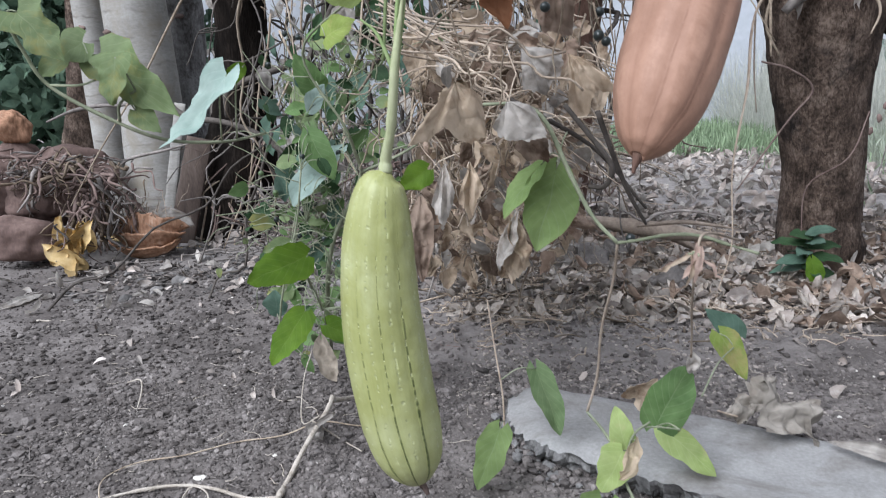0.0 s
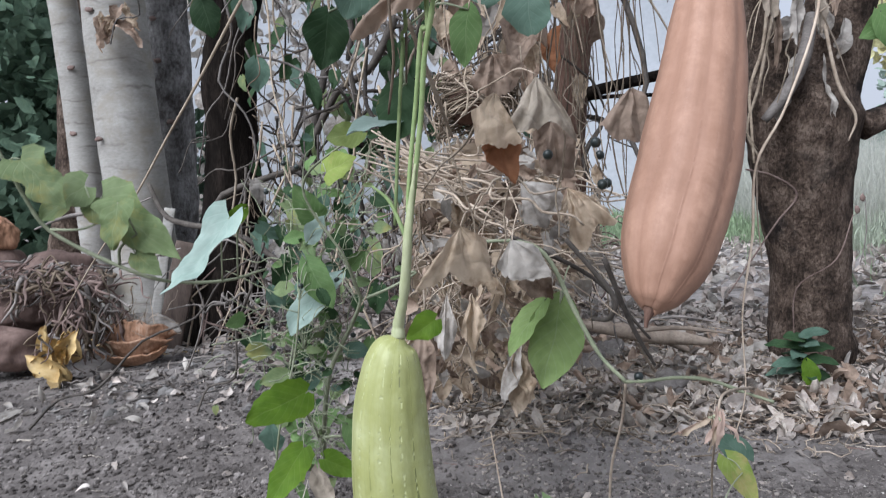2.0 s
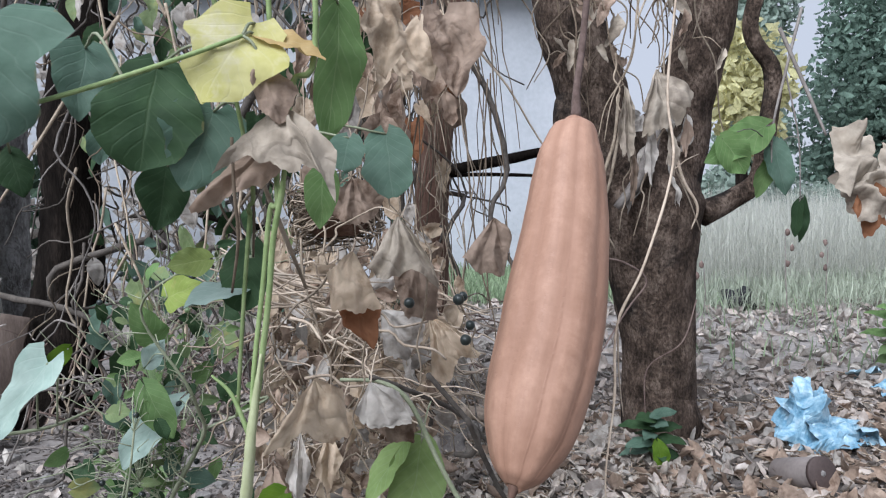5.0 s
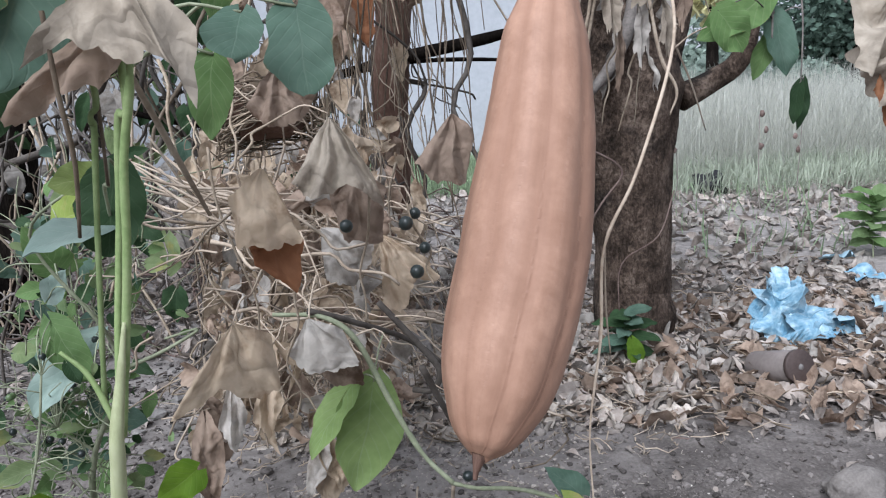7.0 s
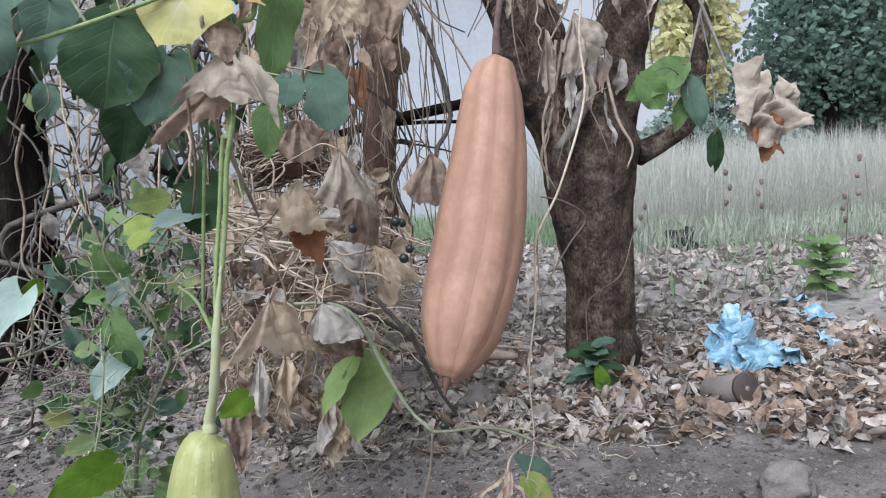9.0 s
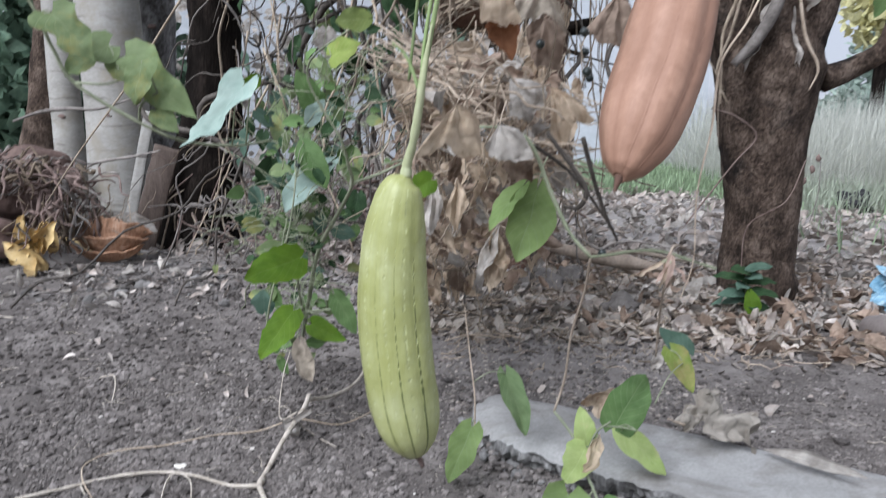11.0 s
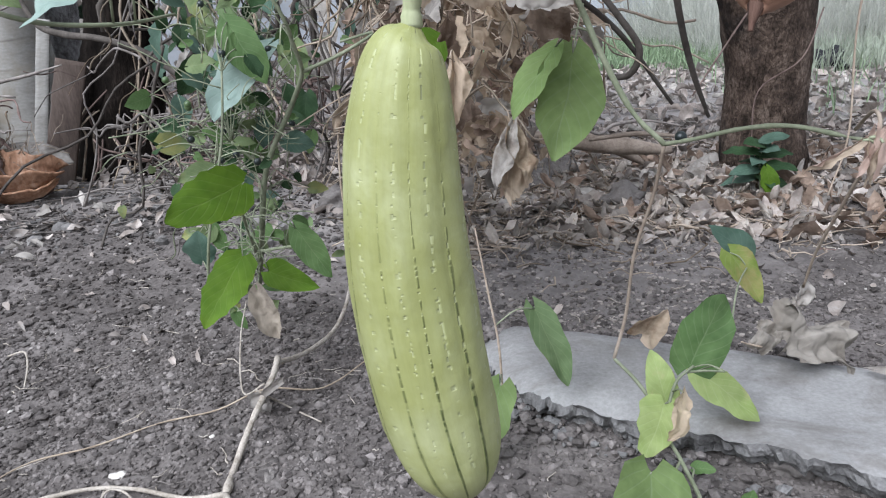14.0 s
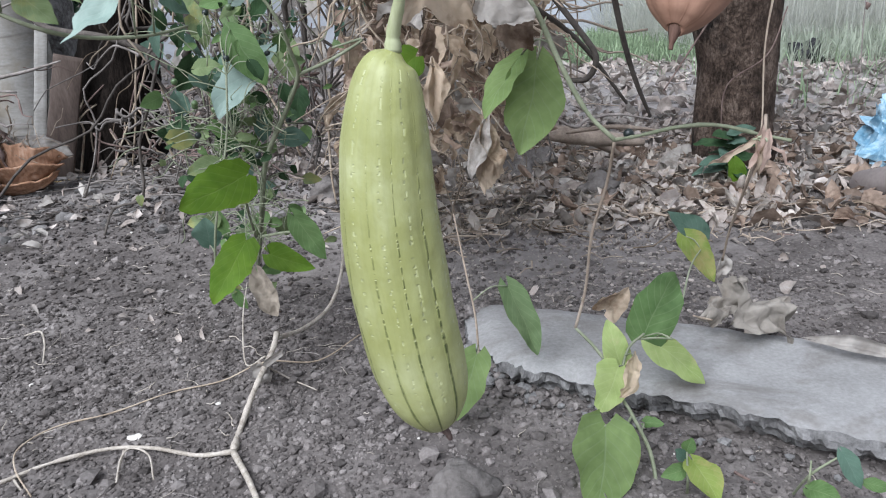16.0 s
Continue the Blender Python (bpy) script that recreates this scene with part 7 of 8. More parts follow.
drape(rope, (0.401, 0.960, 0.920), ((0.388, 0.950, 0.867), (0.395, 0.950, 0.827), (0.409, 0.950, 0.835), (0.414, 0.950, 0.879)), LEAF_ASH, "pale papery leaf hanging in shreds", "dry_leaf", 2.5, 0.07, 0.12, 0.08, 42)
drape(rope, (0.429, 0.950, 0.872), ((0.420, 0.940, 0.822), (0.428, 0.940, 0.789), (0.437, 0.940, 0.828)), DRY_GREY, "pale papery leaf hanging in shreds", "dry_leaf", 1.6, 0.07, 0.12, 0.08, 43)
drape(rope, (0.456, 0.950, 0.866), ((0.448, 0.940, 0.821), (0.458, 0.940, 0.802), (0.466, 0.940, 0.833)), LEAF_ASH, "pale papery leaf hanging in shreds", "dry_leaf", 1.6, 0.07, 0.12, 0.08, 44)
drape(rope, (0.416, 0.970, 0.850), ((0.405, 0.960, 0.798), (0.412, 0.960, 0.772), (0.420, 0.960, 0.811)), DRY_BROWN, "pale papery leaf hanging in shreds", "dry_leaf", 1.4, 0.07, 0.12, 0.08, 45)
drape(rope, (0.488, 0.970, 0.881), ((0.474, 0.960, 0.848), (0.482, 0.960, 0.829), (0.493, 0.960, 0.854)), DRY_BROWN, "pale papery leaf hanging in shreds", "dry_leaf", 1.6, 0.07, 0.12, 0.08, 46)
for a, b, w in (((0.404, 0.960, 0.843), (0.401, 0.980, 0.733), 0.0012), ((0.431, 0.960, 0.810), (0.420, 0.980, 0.726), 0.0012), ((0.440, 0.950, 0.847), (0.430, 0.960, 0.733), 0.001), ((0.394, 0.970, 0.962), (0.397, 0.960, 0.886), 0.0014), ((0.452, 0.950, 0.958), (0.449, 0.950, 0.903), 0.0014)):
    stem(rope, wander(a, b, rng, 0.004, 6)[::3], [w, w * 0.9, w * 0.6], VINE_HAZEL, "strand", knobs=0.05)
stalks(rope, 0.15, 0.001, VINE_HAZEL)
hang = thing("hanging_dry_leaf", (0.702, 1.000, 0.862), "withered curled leaf hanging from a thin branch", "dry leaf")
stem(hang, [(0.663, 1.050, 1.015), (0.688, 1.020, 0.918), (0.702, 1.000, 0.858)], [0.003, 0.0026, 0.0018], VINE_GREY, "leaf_stalk")
for k, (centre, size, turn) in enumerate((((0.732, 0.985, 0.822), (0.036, 0.062), (1.35, 0.25, 0.15)), ((0.758, 0.975, 0.782), (0.052, 0.046), (1.2, -0.3, -0.2)), ((0.778, 0.985, 0.805), (0.030, 0.042), (1.5, 0.5, 0.4)))):
    v, f, uv = crumpled(size, np.random.default_rng(70 + k), 10, 0.24, 36, 32, 0.4)
    part("blade", Sheet().add(placed(v, turn, centre), f, uv), LEAF_ASH, hang, "pale papery blade")
drape(hang, (0.736, 0.980, 0.798), ((0.714, 0.965, 0.757), (0.732, 0.960, 0.718), (0.764, 0.960, 0.734), (0.766, 0.970, 0.777)), DRY_RUST, "rusty inner fold", "fold", 1.8, 0.10, 0.12, 0.14, 52)

fork_vine = thing("dead_fork_vine", (0.893, 2.200, 1.131), "dead vine with shrivelled leaves hung in the tree fork", "dead vine")
r = np.random.default_rng(341)
for k in range(26):
    a = np.array((0.851, 2.150, 1.485)) + (r.uniform(-0.22, 0.26), r.normal(0, 0.08), r.uniform(-0.05, 0.2))
    b = a + (r.normal(0, 0.10), r.normal(0, 0.05), -r.uniform(0.2, 0.6))
    stem(fork_vine, wander(a, b, r, 0.02, 6)[::3], [0.003, 0.0026, 0.0016], (VINE_HAZEL, VINE_UMBER)[k % 2], "strand")
for k in range(34):
    a = np.array((0.846, 2.150, 1.337)) + (r.uniform(-0.24, 0.28), r.normal(0, 0.08), r.normal(0, 0.14))
    d = Vector((r.normal(0, 0.5), r.normal(0, 0.3), -1)).normalized() * r.uniform(0.04, 0.10)
    leaf(fork_vine, tuple(a), tuple(Vector(a) + d), d.length * r.uniform(0.25, 0.5), (DRY_BROWN, LEAF_ASH, DRY_BROWN, LEAF_ASH)[k % 4], (r.normal(0, 0.6), -1, 0.1), form=("oval", "heart")[k % 2], name="dry_leaf", fold=0.5, curl=0.5, roll=0.8, crumple=0.13, seed=800 + k, nu=9, nv=7)
stalks(fork_vine, 0.2, 0.0012, VINE_HAZEL)

# ---- dead twigs and vines between the trees ----
thicket = thing("dead_thicket", (-0.4, 2.6, 0.0), "thicket of dead grey vines and twigs between the trees", "dead vines")


def thicket_part(count, xs, ys, zs, amp, radius, material, name, drop, lean, seed):
    r = np.random.default_rng(seed)
    sh = Sheet()
    for _ in range(count):
        a = np.array((r.uniform(*xs), r.uniform(*ys), r.uniform(*zs)))
        a[0] = r.uniform(-0.34, 0.13) * a[1]
        b = a + (r.normal(0.0, lean * 0.8), r.normal(0, lean * 0.4), -r.uniform(*drop))
        b[2] = max(b[2], 0.02)
        sh.add(*tube(wander(a, b, r, amp, 7), [radius * r.uniform(0.5, 1.5), radius * r.uniform(0.4, 1.0)], 5))
    part(name, sh, material, thicket)["kind"] = "stuff"


thicket_part(135, (-1.6, 0.7), (2.0, 3.4), (0.2, 1.9), 0.028, 0.0032, VINE_GREY, "grey_twig", (0.0, 0.8), 0.28, 331)
thicket_part(100, (-1.5, 0.8), (2.0, 3.4), (0.3, 1.9), 0.035, 0.0046, VINE_DARK, "dark_twig", (-0.1, 0.7), 0.30, 332)
thicket_part(18, (-1.5, 0.6), (2.1, 3.3), (0.7, 2.2), 0.05, 0.0125, VINE_DARK, "dark_branch", (0.3, 1.2), 0.35, 336)
thicket_part(40, (-1.5, 0.5), (1.7, 2.9), (0.5, 1.8), 0.010, 0.0036, VINE_HAZEL, "straight_stem", (0.3, 0.9), 0.30, 337)
thicket_part(80, (-1.4, 0.5), (1.9, 3.2), (0.4, 1.8), 0.02, 0.0020, VINE_UMBER, "fine_twig", (-0.1, 0.5), 0.16, 338)
thicket_part(34, (-0.9, 1.0), (1.7, 2.9), (0.4, 1.9), 0.03, 0.0030, VINE_HAZEL, "tan_vine", (0.2, 0.9), 0.10, 333)
thicket_part(45, (-0.9, 0.5), (2.2, 3.0), (0.05, 0.5), 0.025, 0.0035, STALK_DRY, "low_twig", (-0.1, 0.3), 0.25, 334)
low_heap = Sheet()
r = np.random.default_rng(340)
for k in range(90):
    a = np.array((r.uniform(-0.90, -0.60), r.uniform(2.35, 2.6), 0.03 + 0.27 * r.random() ** 1.3))
    low_heap.add(*tube(wander(a, a + (r.normal(0, 0.10), r.normal(0, 0.05), r.normal(-0.02, 0.05)), r, 0.014, 6), [0.0035 * r.uniform(0.5, 1.5), 0.0018], 5))
part("heaped_twig", low_heap, VINE_GREY, thicket, "heap of broken grey twigs")["kind"] = "stuff"
wall_twigs = Sheet()
r = np.random.default_rng(339)
for k in range(95):
    y = r.uniform(1.5, 2.5)
    a = np.array((r.uniform(0.03, 0.21) * y, y, r.uniform(1.0, 1.9)))
    wall_twigs.add(*tube(wander(a, a + (r.normal(0, 0.07), r.normal(0, 0.05), -r.uniform(0.3, 0.9)), r, 0.009, 6), [0.0022 * r.uniform(0.6, 1.6), 0.0012], 5))
part("hanging_twig", wall_twigs, VINE_UMBER, thicket, "thin dark hanging twigs")["kind"] = "stuff"
for k in range(62):
    y = r.uniform(1.3, 2.3)
    b = Vector((r.uniform(0.05, 0.17) * y, y, 0.77 + r.uniform(0.06, 0.40) * y))
    d = Vector((r.normal(0, 0.4), r.normal(0, 0.3), -1)).normalized() * r.uniform(0.05, 0.11)
    leaf(thicket, tuple(b), tuple(b + d), d.length * r.uniform(0.4, 0.8), (DRY_BROWN, DRY_TAN, DRY_BROWN, DRY_RUST)[k % 4], (r.normal(0, 0.6), -1, 0.1), form=("oval", "heart")[k % 2], name="dry_leaf", fold=0.5, curl=0.5, roll=0.7, crumple=0.13, seed=900 + k, nu=9, nv=7)
r = np.random.default_rng(335)
for k in range(260):
    b = (r.uniform(-1.4, 0.8) if k % 3 else r.uniform(-0.9, 0.0), r.uniform(1.9, 3.0), r.uniform(0.35, 1.7))
    b = (r.uniform(-0.33, 0.08) * b[1], b[1], b[2])
    s = r.uniform(0.05, 0.11)
    d = Vector((r.normal(0, 0.4), r.normal(0, 0.3), -1)).normalized() * s
    leaf(thicket, b, tuple(Vector(b) + d), s * r.uniform(0.4, 0.8), (DRY_BROWN, DRY_GREY, DRY_TAN, LEAF_DARK, LEAF_BLUE)[k % 5] if b[0] > 0 else (LEAF_SAGE, LEAF_DARK, DRY_GREY, LEAF_BLUE, LEAF_DARK)[k % 5], (r.normal(0, 0.6), -1, 0.1),
         form=("oval", "heart")[k % 2], name="dry_leaf" if k % 5 < 3 else "leaf", fold=0.4, curl=0.4, crumple=0.1, seed=400 + k, nu=7, nv=6)

# ---- coconut husks ----
def husk(name, place, size, turn, mat, label, seed, frayed=0):
    r = np.random.default_rng(seed)
    ob = thing(name, place, label, "coconut husk", "heap of coconut husks")
    v, f = lump((0, 0, 0), (1, 1, 1), r, 0.20, 4)
    ang = np.arctan2(v[:, 1], v[:, 0])
    k = 1 + 0.11 * np.cos(3 * ang) * np.sqrt(np.clip(1 - v[:, 2] ** 2, 0, 1))
    v = v * np.stack([k, k, 1 + 0 * k], 1) * size
    v = v @ np.array(Euler(turn).to_matrix()).T
    part("shell", Sheet().add(v + np.asarray(place), f), mat, ob)
    for i in range(frayed):
        a = np.asarray(place) + (size[0] * r.uniform(0.2, 0.9), -size[1] * r.uniform(0.2, 0.8), size[2] * r.uniform(-0.8, 0.8))
        d = Vector((r.uniform(0.2, 1), r.normal(-0.3, 0.3), r.normal(0.1, 0.4))).normalized() * r.uniform(0.04, 0.08)
        leaf(ob, tuple(a), tuple(Vector(a) + d), 0.022, mat, (0, -1, 0.4), form="narrow", name="husk_strip", fold=0.3, curl=r.uniform(-0.8, 0.5), crumple=0.12, seed=i + seed)
    return ob


husk("coconut_husk", (-1.649, 2.380, 0.110), (0.105, 0.09, 0.082), (0.2, 0.15, 0.3), HUSK, "dry brown coconut husk in a heap", 341)
husk("coconut_husk", (-1.674, 2.550, 0.215), (0.125, 0.10, 0.085), (0.1, 0.35, 0.2), HUSK, "large dry brown coconut husk", 342)
husk("coconut_husk", (-1.849, 2.500, 0.226), (0.12, 0.10, 0.09), (0.2, -0.3, 0.4), HUSK, "dry brown coconut husk in a heap", 343)
husk("coconut_husk", (-1.570, 2.700, 0.157), (0.10, 0.09, 0.08), (0.2, 0.3, 0.9), HUSK, "dry brown coconut husk in a heap", 347)
husk("coconut_husk", (-1.722, 2.850, 0.309), (0.16, 0.10, 0.10), (0.0, 0.1, 0.1), HUSK, "dry brown coconut husk at the back of the heap", 348)
husk("coconut_husk", (-1.920, 2.750, 0.324), (0.13, 0.10, 0.11), (0.0, 0.1, 0.6), HUSK, "dry brown coconut husk at the back of the heap", 349)
husk("coconut_husk", (-1.898, 2.750, 0.488), (0.075, 0.07, 0.068), (0.2, 0.4, 0.2), HUSK_LIGHT, "pale orange coconut husk on the heap", 344)
# Dark core colour stands in for shade in the gaps between layers.
torn = husk("coconut_husk", (-1.262, 2.535, 0.085), (0.088, 0.060, 0.058), (0.1, 0.25, 0.1), HUSK, "torn orange coconut husk, split into layers", 345)


def husk_layer(centre, size, start, sweep, peel_out, seed):
    """A curved, ragged layer of husk that lifts off along its upper edge."""
    v, uv, nu, nv = [], [], 26, 14
    for i in range(nu + 1):
        s = -1.25 + 2.5 * i / nu
        for j in range(nv + 1):
            t = j / nv
            rag = 0.30 * noise.noise(Vector((s * 4.0, seed, 0.3))) + 0.12 * noise.noise(Vector((s * 13.0, seed, 1.3)))
            ang = start + sweep * t * (1 + rag)
            k = 1 + peel_out * t * t + 0.05 * noise.noise(Vector((s * 5, t * 4, seed)))
            v.append((centre[0] + size[0] * math.sin(s) * k, centre[1] - size[1] * math.cos(s) * math.cos(ang) * k, centre[2] + size[2] * math.cos(s) * math.sin(ang) * k))
            uv.append((i / nu, t))
    m = nv + 1
    return v, [(i * m + j, (i + 1) * m + j, (i + 1) * m + j + 1, i * m + j + 1) for i in range(nu) for j in range(nv)], uv


for k, (size, start, sweep, out) in enumerate((((0.132, 0.092, 0.094), -0.95, 0.62, 0.12), ((0.118, 0.082, 0.084), -0.45, 0.70, 0.30), ((0.106, 0.072, 0.076), 0.15, 0.80, 0.42), ((0.098, 0.066, 0.070), 0.8, 1.0, 0.50))):
    ob = part("shell_layer", Sheet().add(*husk_layer((-1.262 + 0.012 * k, 2.520, 0.098), size, start, sweep, out, 7 * k + 2)), HUSK_LIGHT if k < 3 else DRY_GREY, torn)
    thick = ob.modifiers.new("thickness", "SOLIDIFY")
    thick.thickness = 0.006
fuzz = Sheet()
r = np.random.default_rng(346)
for k in range(110):
    a = np.array((-1.262 + r.normal(0, 0.055), 2.50 + r.normal(0, 0.025), 0.150 + r.normal(0, 0.018)))
    fuzz.add(*tube(wander(a, a + (r.normal(0.02, 0.045), r.normal(-0.01, 0.02), r.normal(0.02, 0.03)), r, 0.006, 5), [0.0016, 0.0008], 4))
part("husk_fibre", fuzz, VINE_DRY, torn, "loose pale fibres on the torn top")["kind"] = "stuff"
peel = thing("yellow_peel", (-1.471, 2.383, 0.000), "curled yellow dry peel beside the husks", "peel")
r = np.random.default_rng(346)
for k in range(11):
    b = np.array((-1.412, 2.300, 0.085)) + (r.normal(0, 0.024), r.normal(0, 0.02), r.uniform(-0.04, 0.05))
    t = b + (r.normal(0, 0.06), -0.02, r.uniform(0.05, 0.12) if k < 8 else -0.075)
    leaf(peel, tuple(b), tuple(t), 0.080, PEEL, (r.normal(0, 0.6), -1, 0.2), form="broad", name="curl", fold=0.2, curl=r.uniform(-1, 1), roll=1.3, crumple=0.10, seed=350 + k)
for k, (a, b, w) in enumerate((((-1.254, 2.606, 0.012), (-1.097, 2.722, 0.012), 0.03), ((-1.284, 2.511, 0.010), (-1.225, 2.556, 0.012), 0.04), ((-1.649, 2.894, 0.030), (-1.298, 2.628, 0.012), 0.045), ((-1.392, 1.885, 0.010), (-1.364, 2.028, 0.012), 0.05), ((-1.412, 2.116, 0.010), (-1.395, 2.164, 0.012), 0.03), ((-0.975, 2.361, 0.008), (-0.910, 2.400, 0.008), 0.035))):
    s = thing("husk_strip", a, "pale flat strip of husk lying on the soil", "husk strip", "loose husk strips")
    leaf(s, a, b, w, PEEL if k < 3 else DRY_GREY, (0, -0.3, 1), form="oval", name="strip", fold=0.0, curl=0.1, roll=0.4, crumple=0.03, seed=360 + k)
rach = thing("coconut_flower_stalks", (-1.556, 2.500, 0.283), "heap of dry knobbly coconut flower stalks on the husks", "dry stalks")
for k in range(240):
    c = (-1.565, 2.480, 0.350) if k % 3 else (-1.400, 2.470, 0.240)
    a = np.array(c) + (r.normal(0, 0.13 if k % 3 else 0.05), r.normal(0, 0.07), r.normal(0.0, 0.032))
    b = a + (r.normal(0.02, 0.12 if k % 3 else 0.05), r.normal(-0.04, 0.05), -abs(r.normal(0.03, 0.07)) if k % 3 else -r.uniform(0.05, 0.18))
    b[2] = max(b[2], 0.03)
    w = r.uniform(0.005, 0.0075) if k % 5 == 0 else r.uniform(0.0016, 0.0044)
    part("flower_stalk", Sheet().add(*tube(wander(a, b, r, 0.018 if k % 8 else 0.012, 5), [w, w * r.uniform(0.9, 1.3), w * 0.5], 6, 0.22, r)), (STALK_DRY, STALK_DRY, VINE_UMBER, VINE_GREY)[k % 4], rach)

# ---- behind the forked tree ----
bag = thing("blue_plastic_bag", (1.456, 2.197, 0.020), "crumpled light blue plastic bag lying on fallen leaves", "plastic bag")
r = np.random.default_rng(371)
BAG = np.array((1.428, 2.175, 0.015))
for k, (shift, size, turn) in enumerate((((0.0, 0.03, 0.10), (0.13, 0.12), (1.05, 0.0, 0.1)), ((-0.045, 0.0, 0.11), (0.085, 0.12), (1.2, 0.5, -0.3)), ((0.05, -0.01, 0.065), (0.12, 0.085), (0.8, 0.25, 0.4)), ((-0.03, 0.03, 0.17), (0.05, 0.09), (1.4, 0.1, 0.1)), ((0.16, -0.02, 0.035), (0.10, 0.06), (0.4, 0.1, 0.5)), ((0.02, -0.06, 0.035), (0.11, 0.07), (0.5, -0.1, 0.0)))):
    v, f, uv = crumpled(np.array(size) * 0.85, r, 8, 0.28, 16, 14, 0.4)
    part("fold", Sheet().add(placed(v, turn, BAG + np.array(shift) * 0.85), f, uv), PLASTIC_BLUE, bag, smooth=False)
for k, c in enumerate(((2.062, 2.666, 0.020), (1.823, 2.274, 0.020), (1.597, 2.156, 0.020), (2.145, 2.942, 0.020))):
    s = thing("plastic_scrap", c, "pale blue scrap of plastic among fallen leaves", "plastic scrap", "plastic litter")
    v, f, uv = crumpled((0.075, 0.05), r, 8, 0.25, 13, 11, 0.3)
    part("sheet", Sheet().add(placed(v, (0.5, 0.1 * k, 0.7 * k), np.array(c) + (0, 0, 0.03)), f, uv), PLASTIC_PALE if k else PLASTIC_BLUE, s)
can = thing("plastic_jar", (1.219, 1.832, 0.020), "dull brown plastic jar with a dark end, lying among fallen leaves", "jar")
JA, JB = np.array((1.207, 1.980, 0.017)), np.array((1.236, 1.820, 0.068))
JD = (JB - JA) / np.linalg.norm(JB - JA)
part("jar_body", Sheet().add(*tube([JA, JA + JD * 0.01, (JA + JB) / 2, JB - JD * 0.016, JB - JD * 0.012], [0.034, 0.040, 0.042, 0.043, 0.041], 32)), CAN, can)
part("lid", Sheet().add(*tube([JB - JD * 0.014, JB - JD * 0.012, JB - JD * 0.002, JB], [0.040, 0.0445, 0.0445, 0.042], 32)), CAN_END, can, "dark brown end")
part("mark", Sheet().add(*tube([JB - JD * 0.001, JB + JD * 0.001], [0.009, 0.008], 6)), RUBBLE, can, "pale patch")
bl = thing("black_scrap", (2.728, 5.115, 0.000), "round black scrap lying on the ground", "scrap")
part("scrap", Sheet().add(*lump(np.array((2.728, 5.115, 0.000)) + (0, 0, 0.08), (0.11, 0.09, 0.09), r, 0.3, 3)), BLACK_RUBBER, bl)


def leafy_weed(place, mats, count, reach, label, seed, low=None):
    """A small rosette weed: a short stem with oval leaves all round it."""
    plant = thing("leafy_weed", place, label, "weed")
    w = np.array(place)
    q = np.random.default_rng(seed)
    stem(plant, [tuple(w), tuple(w + (0, 0.02, reach)), tuple(w + (0.01, 0.03, reach * 1.6))], [0.003, 0.0025, 0.0015], VINE_GREEN)
    for k in range(count):
        a = k * 2.4
        c = w + (0, 0.02, reach * (0.5 + 0.08 * k))
        d = np.array((math.cos(a) * reach * 1.1, math.sin(a) * reach * 0.7, reach * (-0.1 + 0.04 * (k - 6))))
        leaf(plant, tuple(c), tuple(c + d * q.uniform(0.6, 1.1)), reach * 0.45, mats[k % len(mats)], (0, -0.5, 1), form="oval", fold=0.2, curl=0.5, seed=seed + k)
    if low:
        leaf(plant, tuple(w + (0, -0.02, 0.09)), tuple(w + (0.01, -0.04, 0.0)), 0.05, low, (0, -1, 0.4), form="oval", label="bright green lower leaf", fold=0.2, curl=0.3, seed=seed + 30)
    return plant


leafy_weed((0.895, 2.096, 0.0), (LEAF_DARK, LEAF_BLUE, LEAF_DARK), 14, 0.10, "small dark green weed growing before the tree", 410, LEAF_BRIGHT)
leafy_weed((2.40, 3.05, 0.0), (LEAF_MID, LEAF_FRESH, LEAF_MID), 18, 0.15, "bright green weed among fallen leaves and plastic scraps", 470)

# dry weed stalks standing before the field
for k, (x, y, h) in enumerate(((2.66, 4.36, 0.60), (3.28, 3.95, 0.66), (3.17, 3.93, 0.44), (2.05, 4.3, 0.42), (3.05, 4.6, 0.52), (1.62, 4.0, 0.40))):
    r = np.random.default_rng(480 + k)
    stalk = thing("dry_weed_stalk", (x, y, 0.0), "thin dry weed stalk with a dark seed head", "weed", "dry weeds before the field")
    stem(stalk, [(x, y, -0.01), (x + r.normal(0, 0.02), y, h * 0.5), (x + r.normal(0, 0.03), y, h)], [0.004, 0.0032, 0.002], VINE_GREY, knobs=0.05, seed=k)
    for n in range(3):
        z = h * (1.0 - 0.16 * n)
        a = np.array((x + r.normal(0, 0.025), y, z))
        part("seed_head", Sheet().add(*lump(a, (0.014, 0.012, 0.022), r, 0.3, 2)), STALK_DRY, stalk)

# ---- grass, wall and trees beyond ----
def grass(name, count, xs, ys, heights, width, material, label, seed):
    r = np.random.default_rng(seed)
    kinds = [blade(1.0, width, "narrow", 0.2, r.uniform(0.1, 1.3), 0, 0.05, k, 3, 1) for k in range(10)]
    sh = Sheet()
    for _ in range(count):
        x, y, h = r.uniform(*xs), r.uniform(*ys), r.uniform(*heights)
        v, f, uv = kinds[r.integers(10)]
        m = np.array(Euler((radians(90) + r.normal(0, 0.45), 0, r.random() * 6.28), "XYZ").to_matrix())
        rz = np.array(Euler((0, 0, r.random() * 6.28)).to_matrix())
        sh.add(v @ m.T @ rz.T * h + (x, y, ground_height(x, y) - 0.01), f, uv)
    return tagged(part(name, sh, material), label, "grass", kind="stuff")


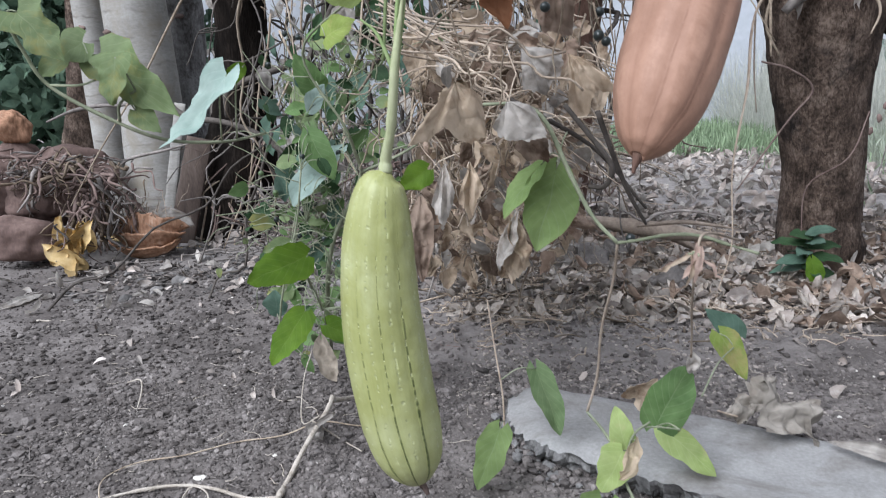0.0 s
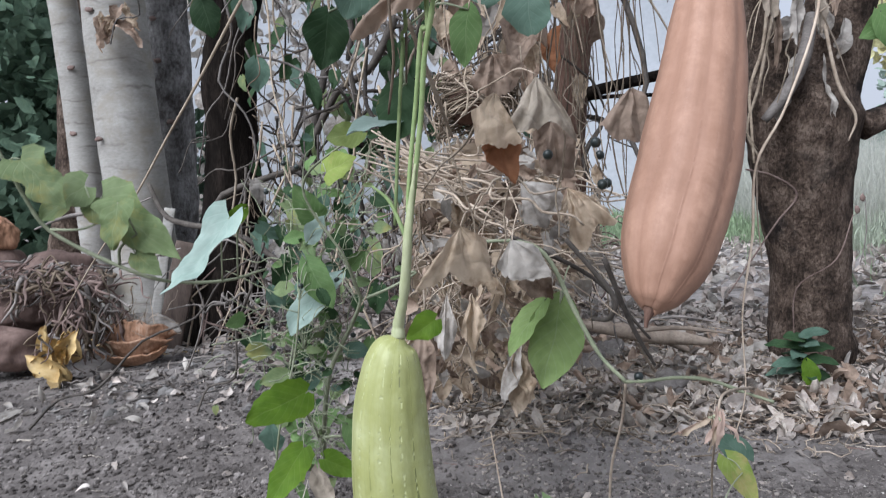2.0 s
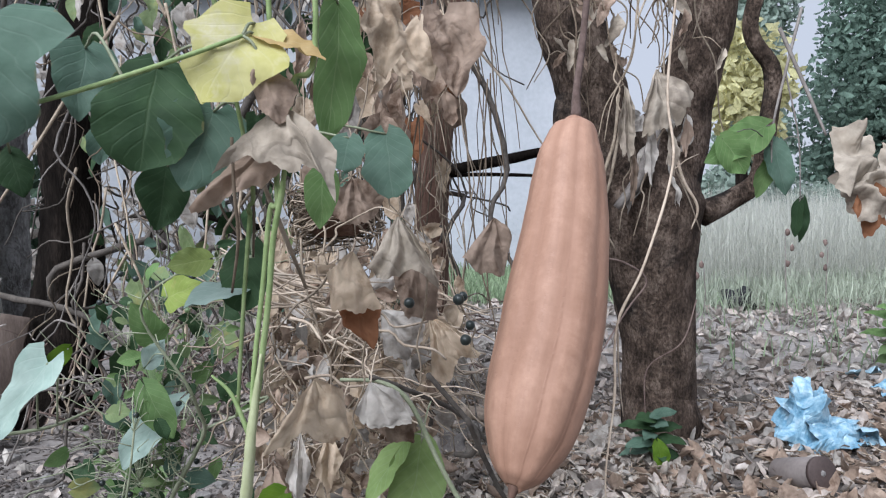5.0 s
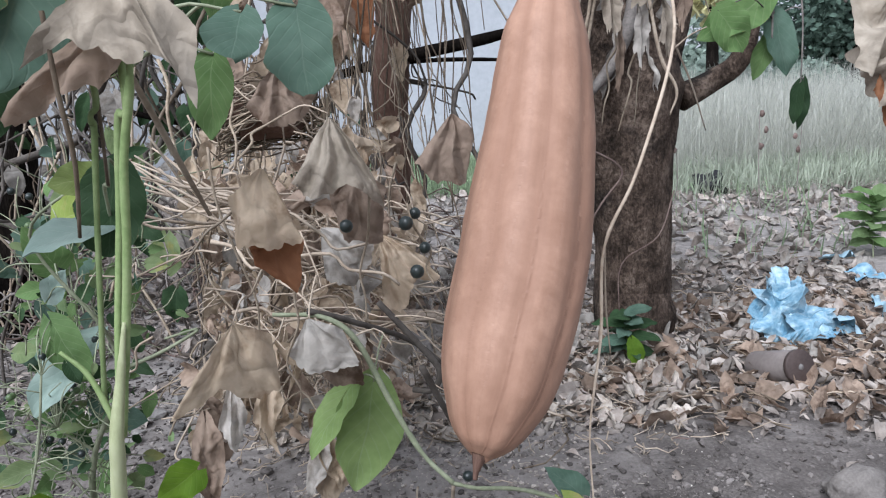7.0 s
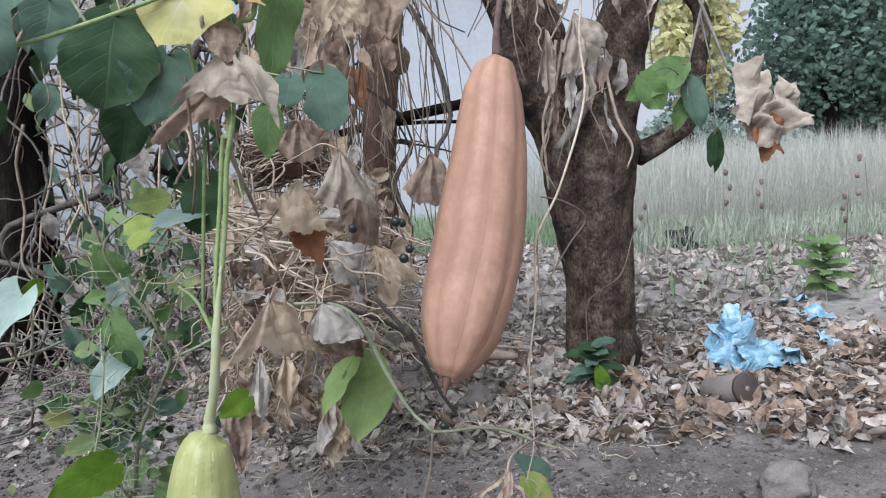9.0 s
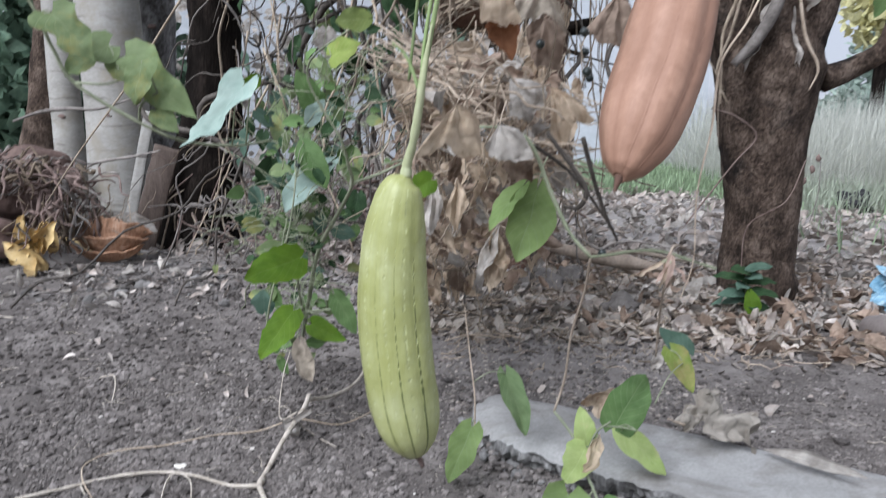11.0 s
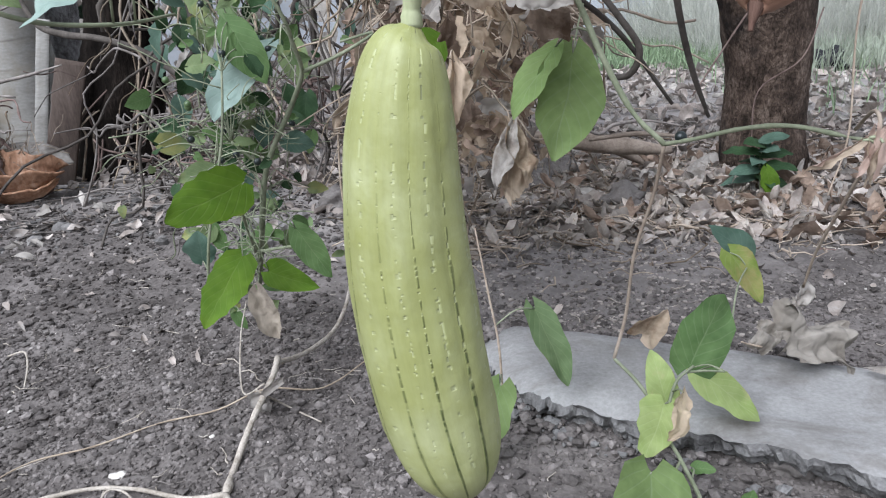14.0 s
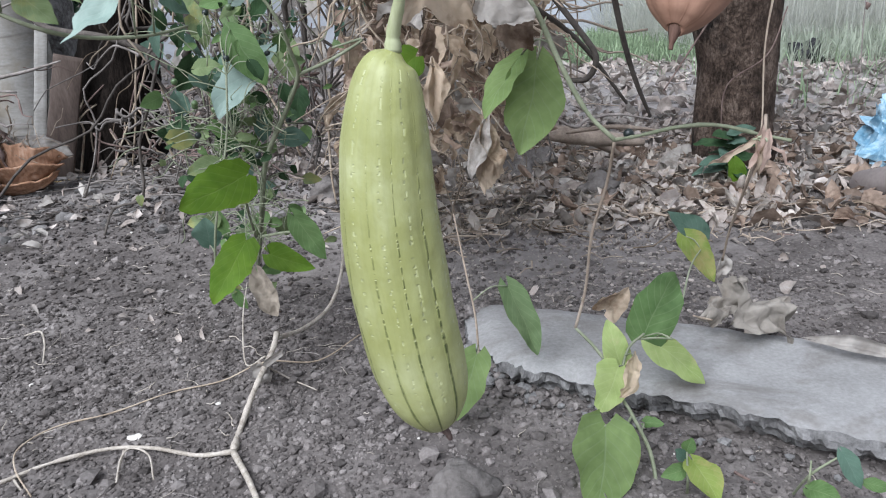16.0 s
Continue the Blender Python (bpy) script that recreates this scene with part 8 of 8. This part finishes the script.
grass("dry_grass", 100000, (2.3, 12.5), (5.8, 10.5), (0.15, 1.05), 0.0055, GRASS_DRY, "tall pale dry grass beyond the trees", 441)
grass("low_grass", 12000, (0.3, 2.6), (5.8, 8.8), (0.06, 0.22), 0.05, GRASS_GREEN, "short green grass beyond the leaf litter", 442)
grass("field_edge_grass", 9000, (2.3, 5.5), (4.9, 6.6), (0.05, 0.30), 0.03, GRASS_PALE, "short grey-green grass along the edge of the field", 444)
grass("grass_tufts", 420, (1.6, 3.4), (3.0, 5.5), (0.05, 0.2), 0.05, GRASS_GREEN, "green tufts among fallen leaves", 443)


def slab_box(lo, hi):
    x0, y0, z0 = lo
    x1, y1, z1 = hi
    v = [(x, y, z) for x in (x0, x1) for y in (y0, y1) for z in (z0, z1)]
    return v, [(0, 1, 3, 2), (4, 6, 7, 5), (0, 4, 5, 1), (2, 3, 7, 6), (0, 2, 6, 4), (1, 5, 7, 3)]


house = thing("white_house", (-1.0, 9.0, 0.0), "low whitewashed house seen through the trees", "house", kind="")
part("wall", Sheet().add(*slab_box((-5.6, 9.0, -0.2), (2.85, 9.25, 3.4))), WALL, house, smooth=False)
part("wall", Sheet().add(*slab_box((2.6, 9.25, -0.2), (2.85, 13.0, 3.4))), WALL, house, smooth=False)
part("roof", Sheet().add(*slab_box((-6.0, 8.6, 3.4), (3.2, 13.2, 3.52))), ROOFING, house, "grey sheet roof", smooth=False)


def foliage(name, clumps, count, leaf_size, material, label, seed, trunks=(), trunk_mat=None, category="tree"):
    """A leafy mass: many small leaves gathered in uneven clumps."""
    r = np.random.default_rng(seed)
    ob = thing(name, (clumps[0][0], clumps[0][1], 0.0), label, category)
    kinds = [blade(1.0, 0.55, "oval", 0.2, r.uniform(0, 0.8), 0, 0.05, k, 3, 2) for k in range(8)]
    for cx, cy, cz, rx, ry, rz in clumps:
        sh = Sheet()
        for _ in range(count // len(clumps)):
            d = r.standard_normal(3)
            d /= np.linalg.norm(d)
            p = np.array((cx, cy, cz)) + d * (rx, ry, rz) * r.random() ** 0.4
            if p[2] < 0.05:
                continue
            v, f, uv = kinds[r.integers(8)]
            sh.add(v @ np.array(Euler(r.random(3) * 6.28).to_matrix()).T * leaf_size * r.uniform(0.6, 1.3) + p, f, uv)
        part("crown", sh, material, ob)
    for pts, rad in trunks:
        part("trunk", Sheet().add(*bark_tube(pts, rad, seed, sides=12, steps=5)), trunk_mat or BARK_DARK, ob)
    return ob


foliage("hedge", [(-2.9, 4.6, 0.5, 0.5, 0.5, 0.6), (-3.6, 5.0, 1.2, 0.8, 0.6, 0.9), (-2.9, 4.9, 1.4, 0.5, 0.5, 0.9), (-4.4, 5.2, 0.7, 0.9, 0.6, 0.9), (-3.2, 5.4, 2.3, 0.9, 0.6, 0.7), (-2.5, 5.6, 0.6, 0.6, 0.5, 0.7), (-3.6, 6.2, 3.3, 1.0, 0.6, 0.9), (-2.6, 6.2, 2.9, 0.7, 0.6, 0.9), (-4.8, 6.0, 2.6, 0.9, 0.6, 1.3)], 9500, 0.13, FAR_GREEN, "dark green bushes behind the pale trees", 451, category="bush")
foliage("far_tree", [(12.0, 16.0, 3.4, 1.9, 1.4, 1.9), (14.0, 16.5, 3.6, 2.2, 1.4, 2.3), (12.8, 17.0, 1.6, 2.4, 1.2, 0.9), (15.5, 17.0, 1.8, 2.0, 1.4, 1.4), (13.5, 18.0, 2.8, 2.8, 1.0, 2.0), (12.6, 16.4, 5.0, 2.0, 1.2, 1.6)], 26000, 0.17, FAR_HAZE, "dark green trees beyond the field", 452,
        [([(12.0, 16.0, -0.2), (12.1, 16.0, 1.0), (12.0, 16.0, 2.6)], [0.25, 0.2, 0.15]), ([(14.0, 16.5, -0.2), (14.1, 16.5, 1.2), (14.0, 16.5, 3.0)], [0.25, 0.2, 0.15])])
foliage("hazy_tree", [(10.2, 19.0, 4.6, 1.0, 0.8, 1.5), (10.6, 19.3, 2.4, 1.1, 0.8, 1.3), (9.9, 19.5, 1.0, 1.0, 0.8, 0.9), (10.9, 19.6, 6.2, 1.2, 0.8, 1.4)], 7000, 0.20, FAR_PALE, "green tree beyond the field, paled by haze put in its colour", 456, [([(10.4, 19.2, -0.2), (10.4, 19.2, 2.5), (10.5, 19.2, 5.0)], [0.16, 0.12, 0.07])])
foliage("yellow_tree", [(6.5, 12.6, 2.6, 0.5, 0.4, 0.7), (6.9, 12.8, 3.4, 0.8, 0.5, 0.7), (7.4, 13.0, 3.0, 0.6, 0.5, 0.5), (7.2, 13.1, 2.2, 0.5, 0.5, 0.6)], 1500, 0.20, FAR_YELLOW, "yellow-leaved tree at the field's edge", 453, [([(6.8, 12.8, -0.2), (6.8, 12.8, 1.5), (6.7, 12.7, 3.0)], [0.12, 0.10, 0.06])])
foliage("field_bush", [(8.4, 15.0, 0.7, 1.2, 0.7, 0.8), (10.2, 15.4, 0.6, 1.2, 0.7, 0.7), (6.6, 15.2, 0.5, 1.0, 0.6, 0.7)], 6000, 0.14, FAR_PALE, "grey-green bushes along the far side of the field, paled by painted haze", 455, category="bush")
foliage("dead_brush", [(-1.9, 5.0, 0.5, 0.5, 0.3, 0.6), (-1.3, 4.8, 0.6, 0.5, 0.3, 0.7), (-0.75, 4.9, 0.5, 0.4, 0.3, 0.6), (-1.7, 5.1, 1.5, 0.5, 0.3, 0.6), (-1.1, 5.0, 1.5, 0.45, 0.3, 0.6), (-1.5, 5.2, 2.3, 0.6, 0.3, 0.5)], 1100, 0.085, DRY_GREY, "grey-brown dead brush behind the bare vines", 454, category="brush")
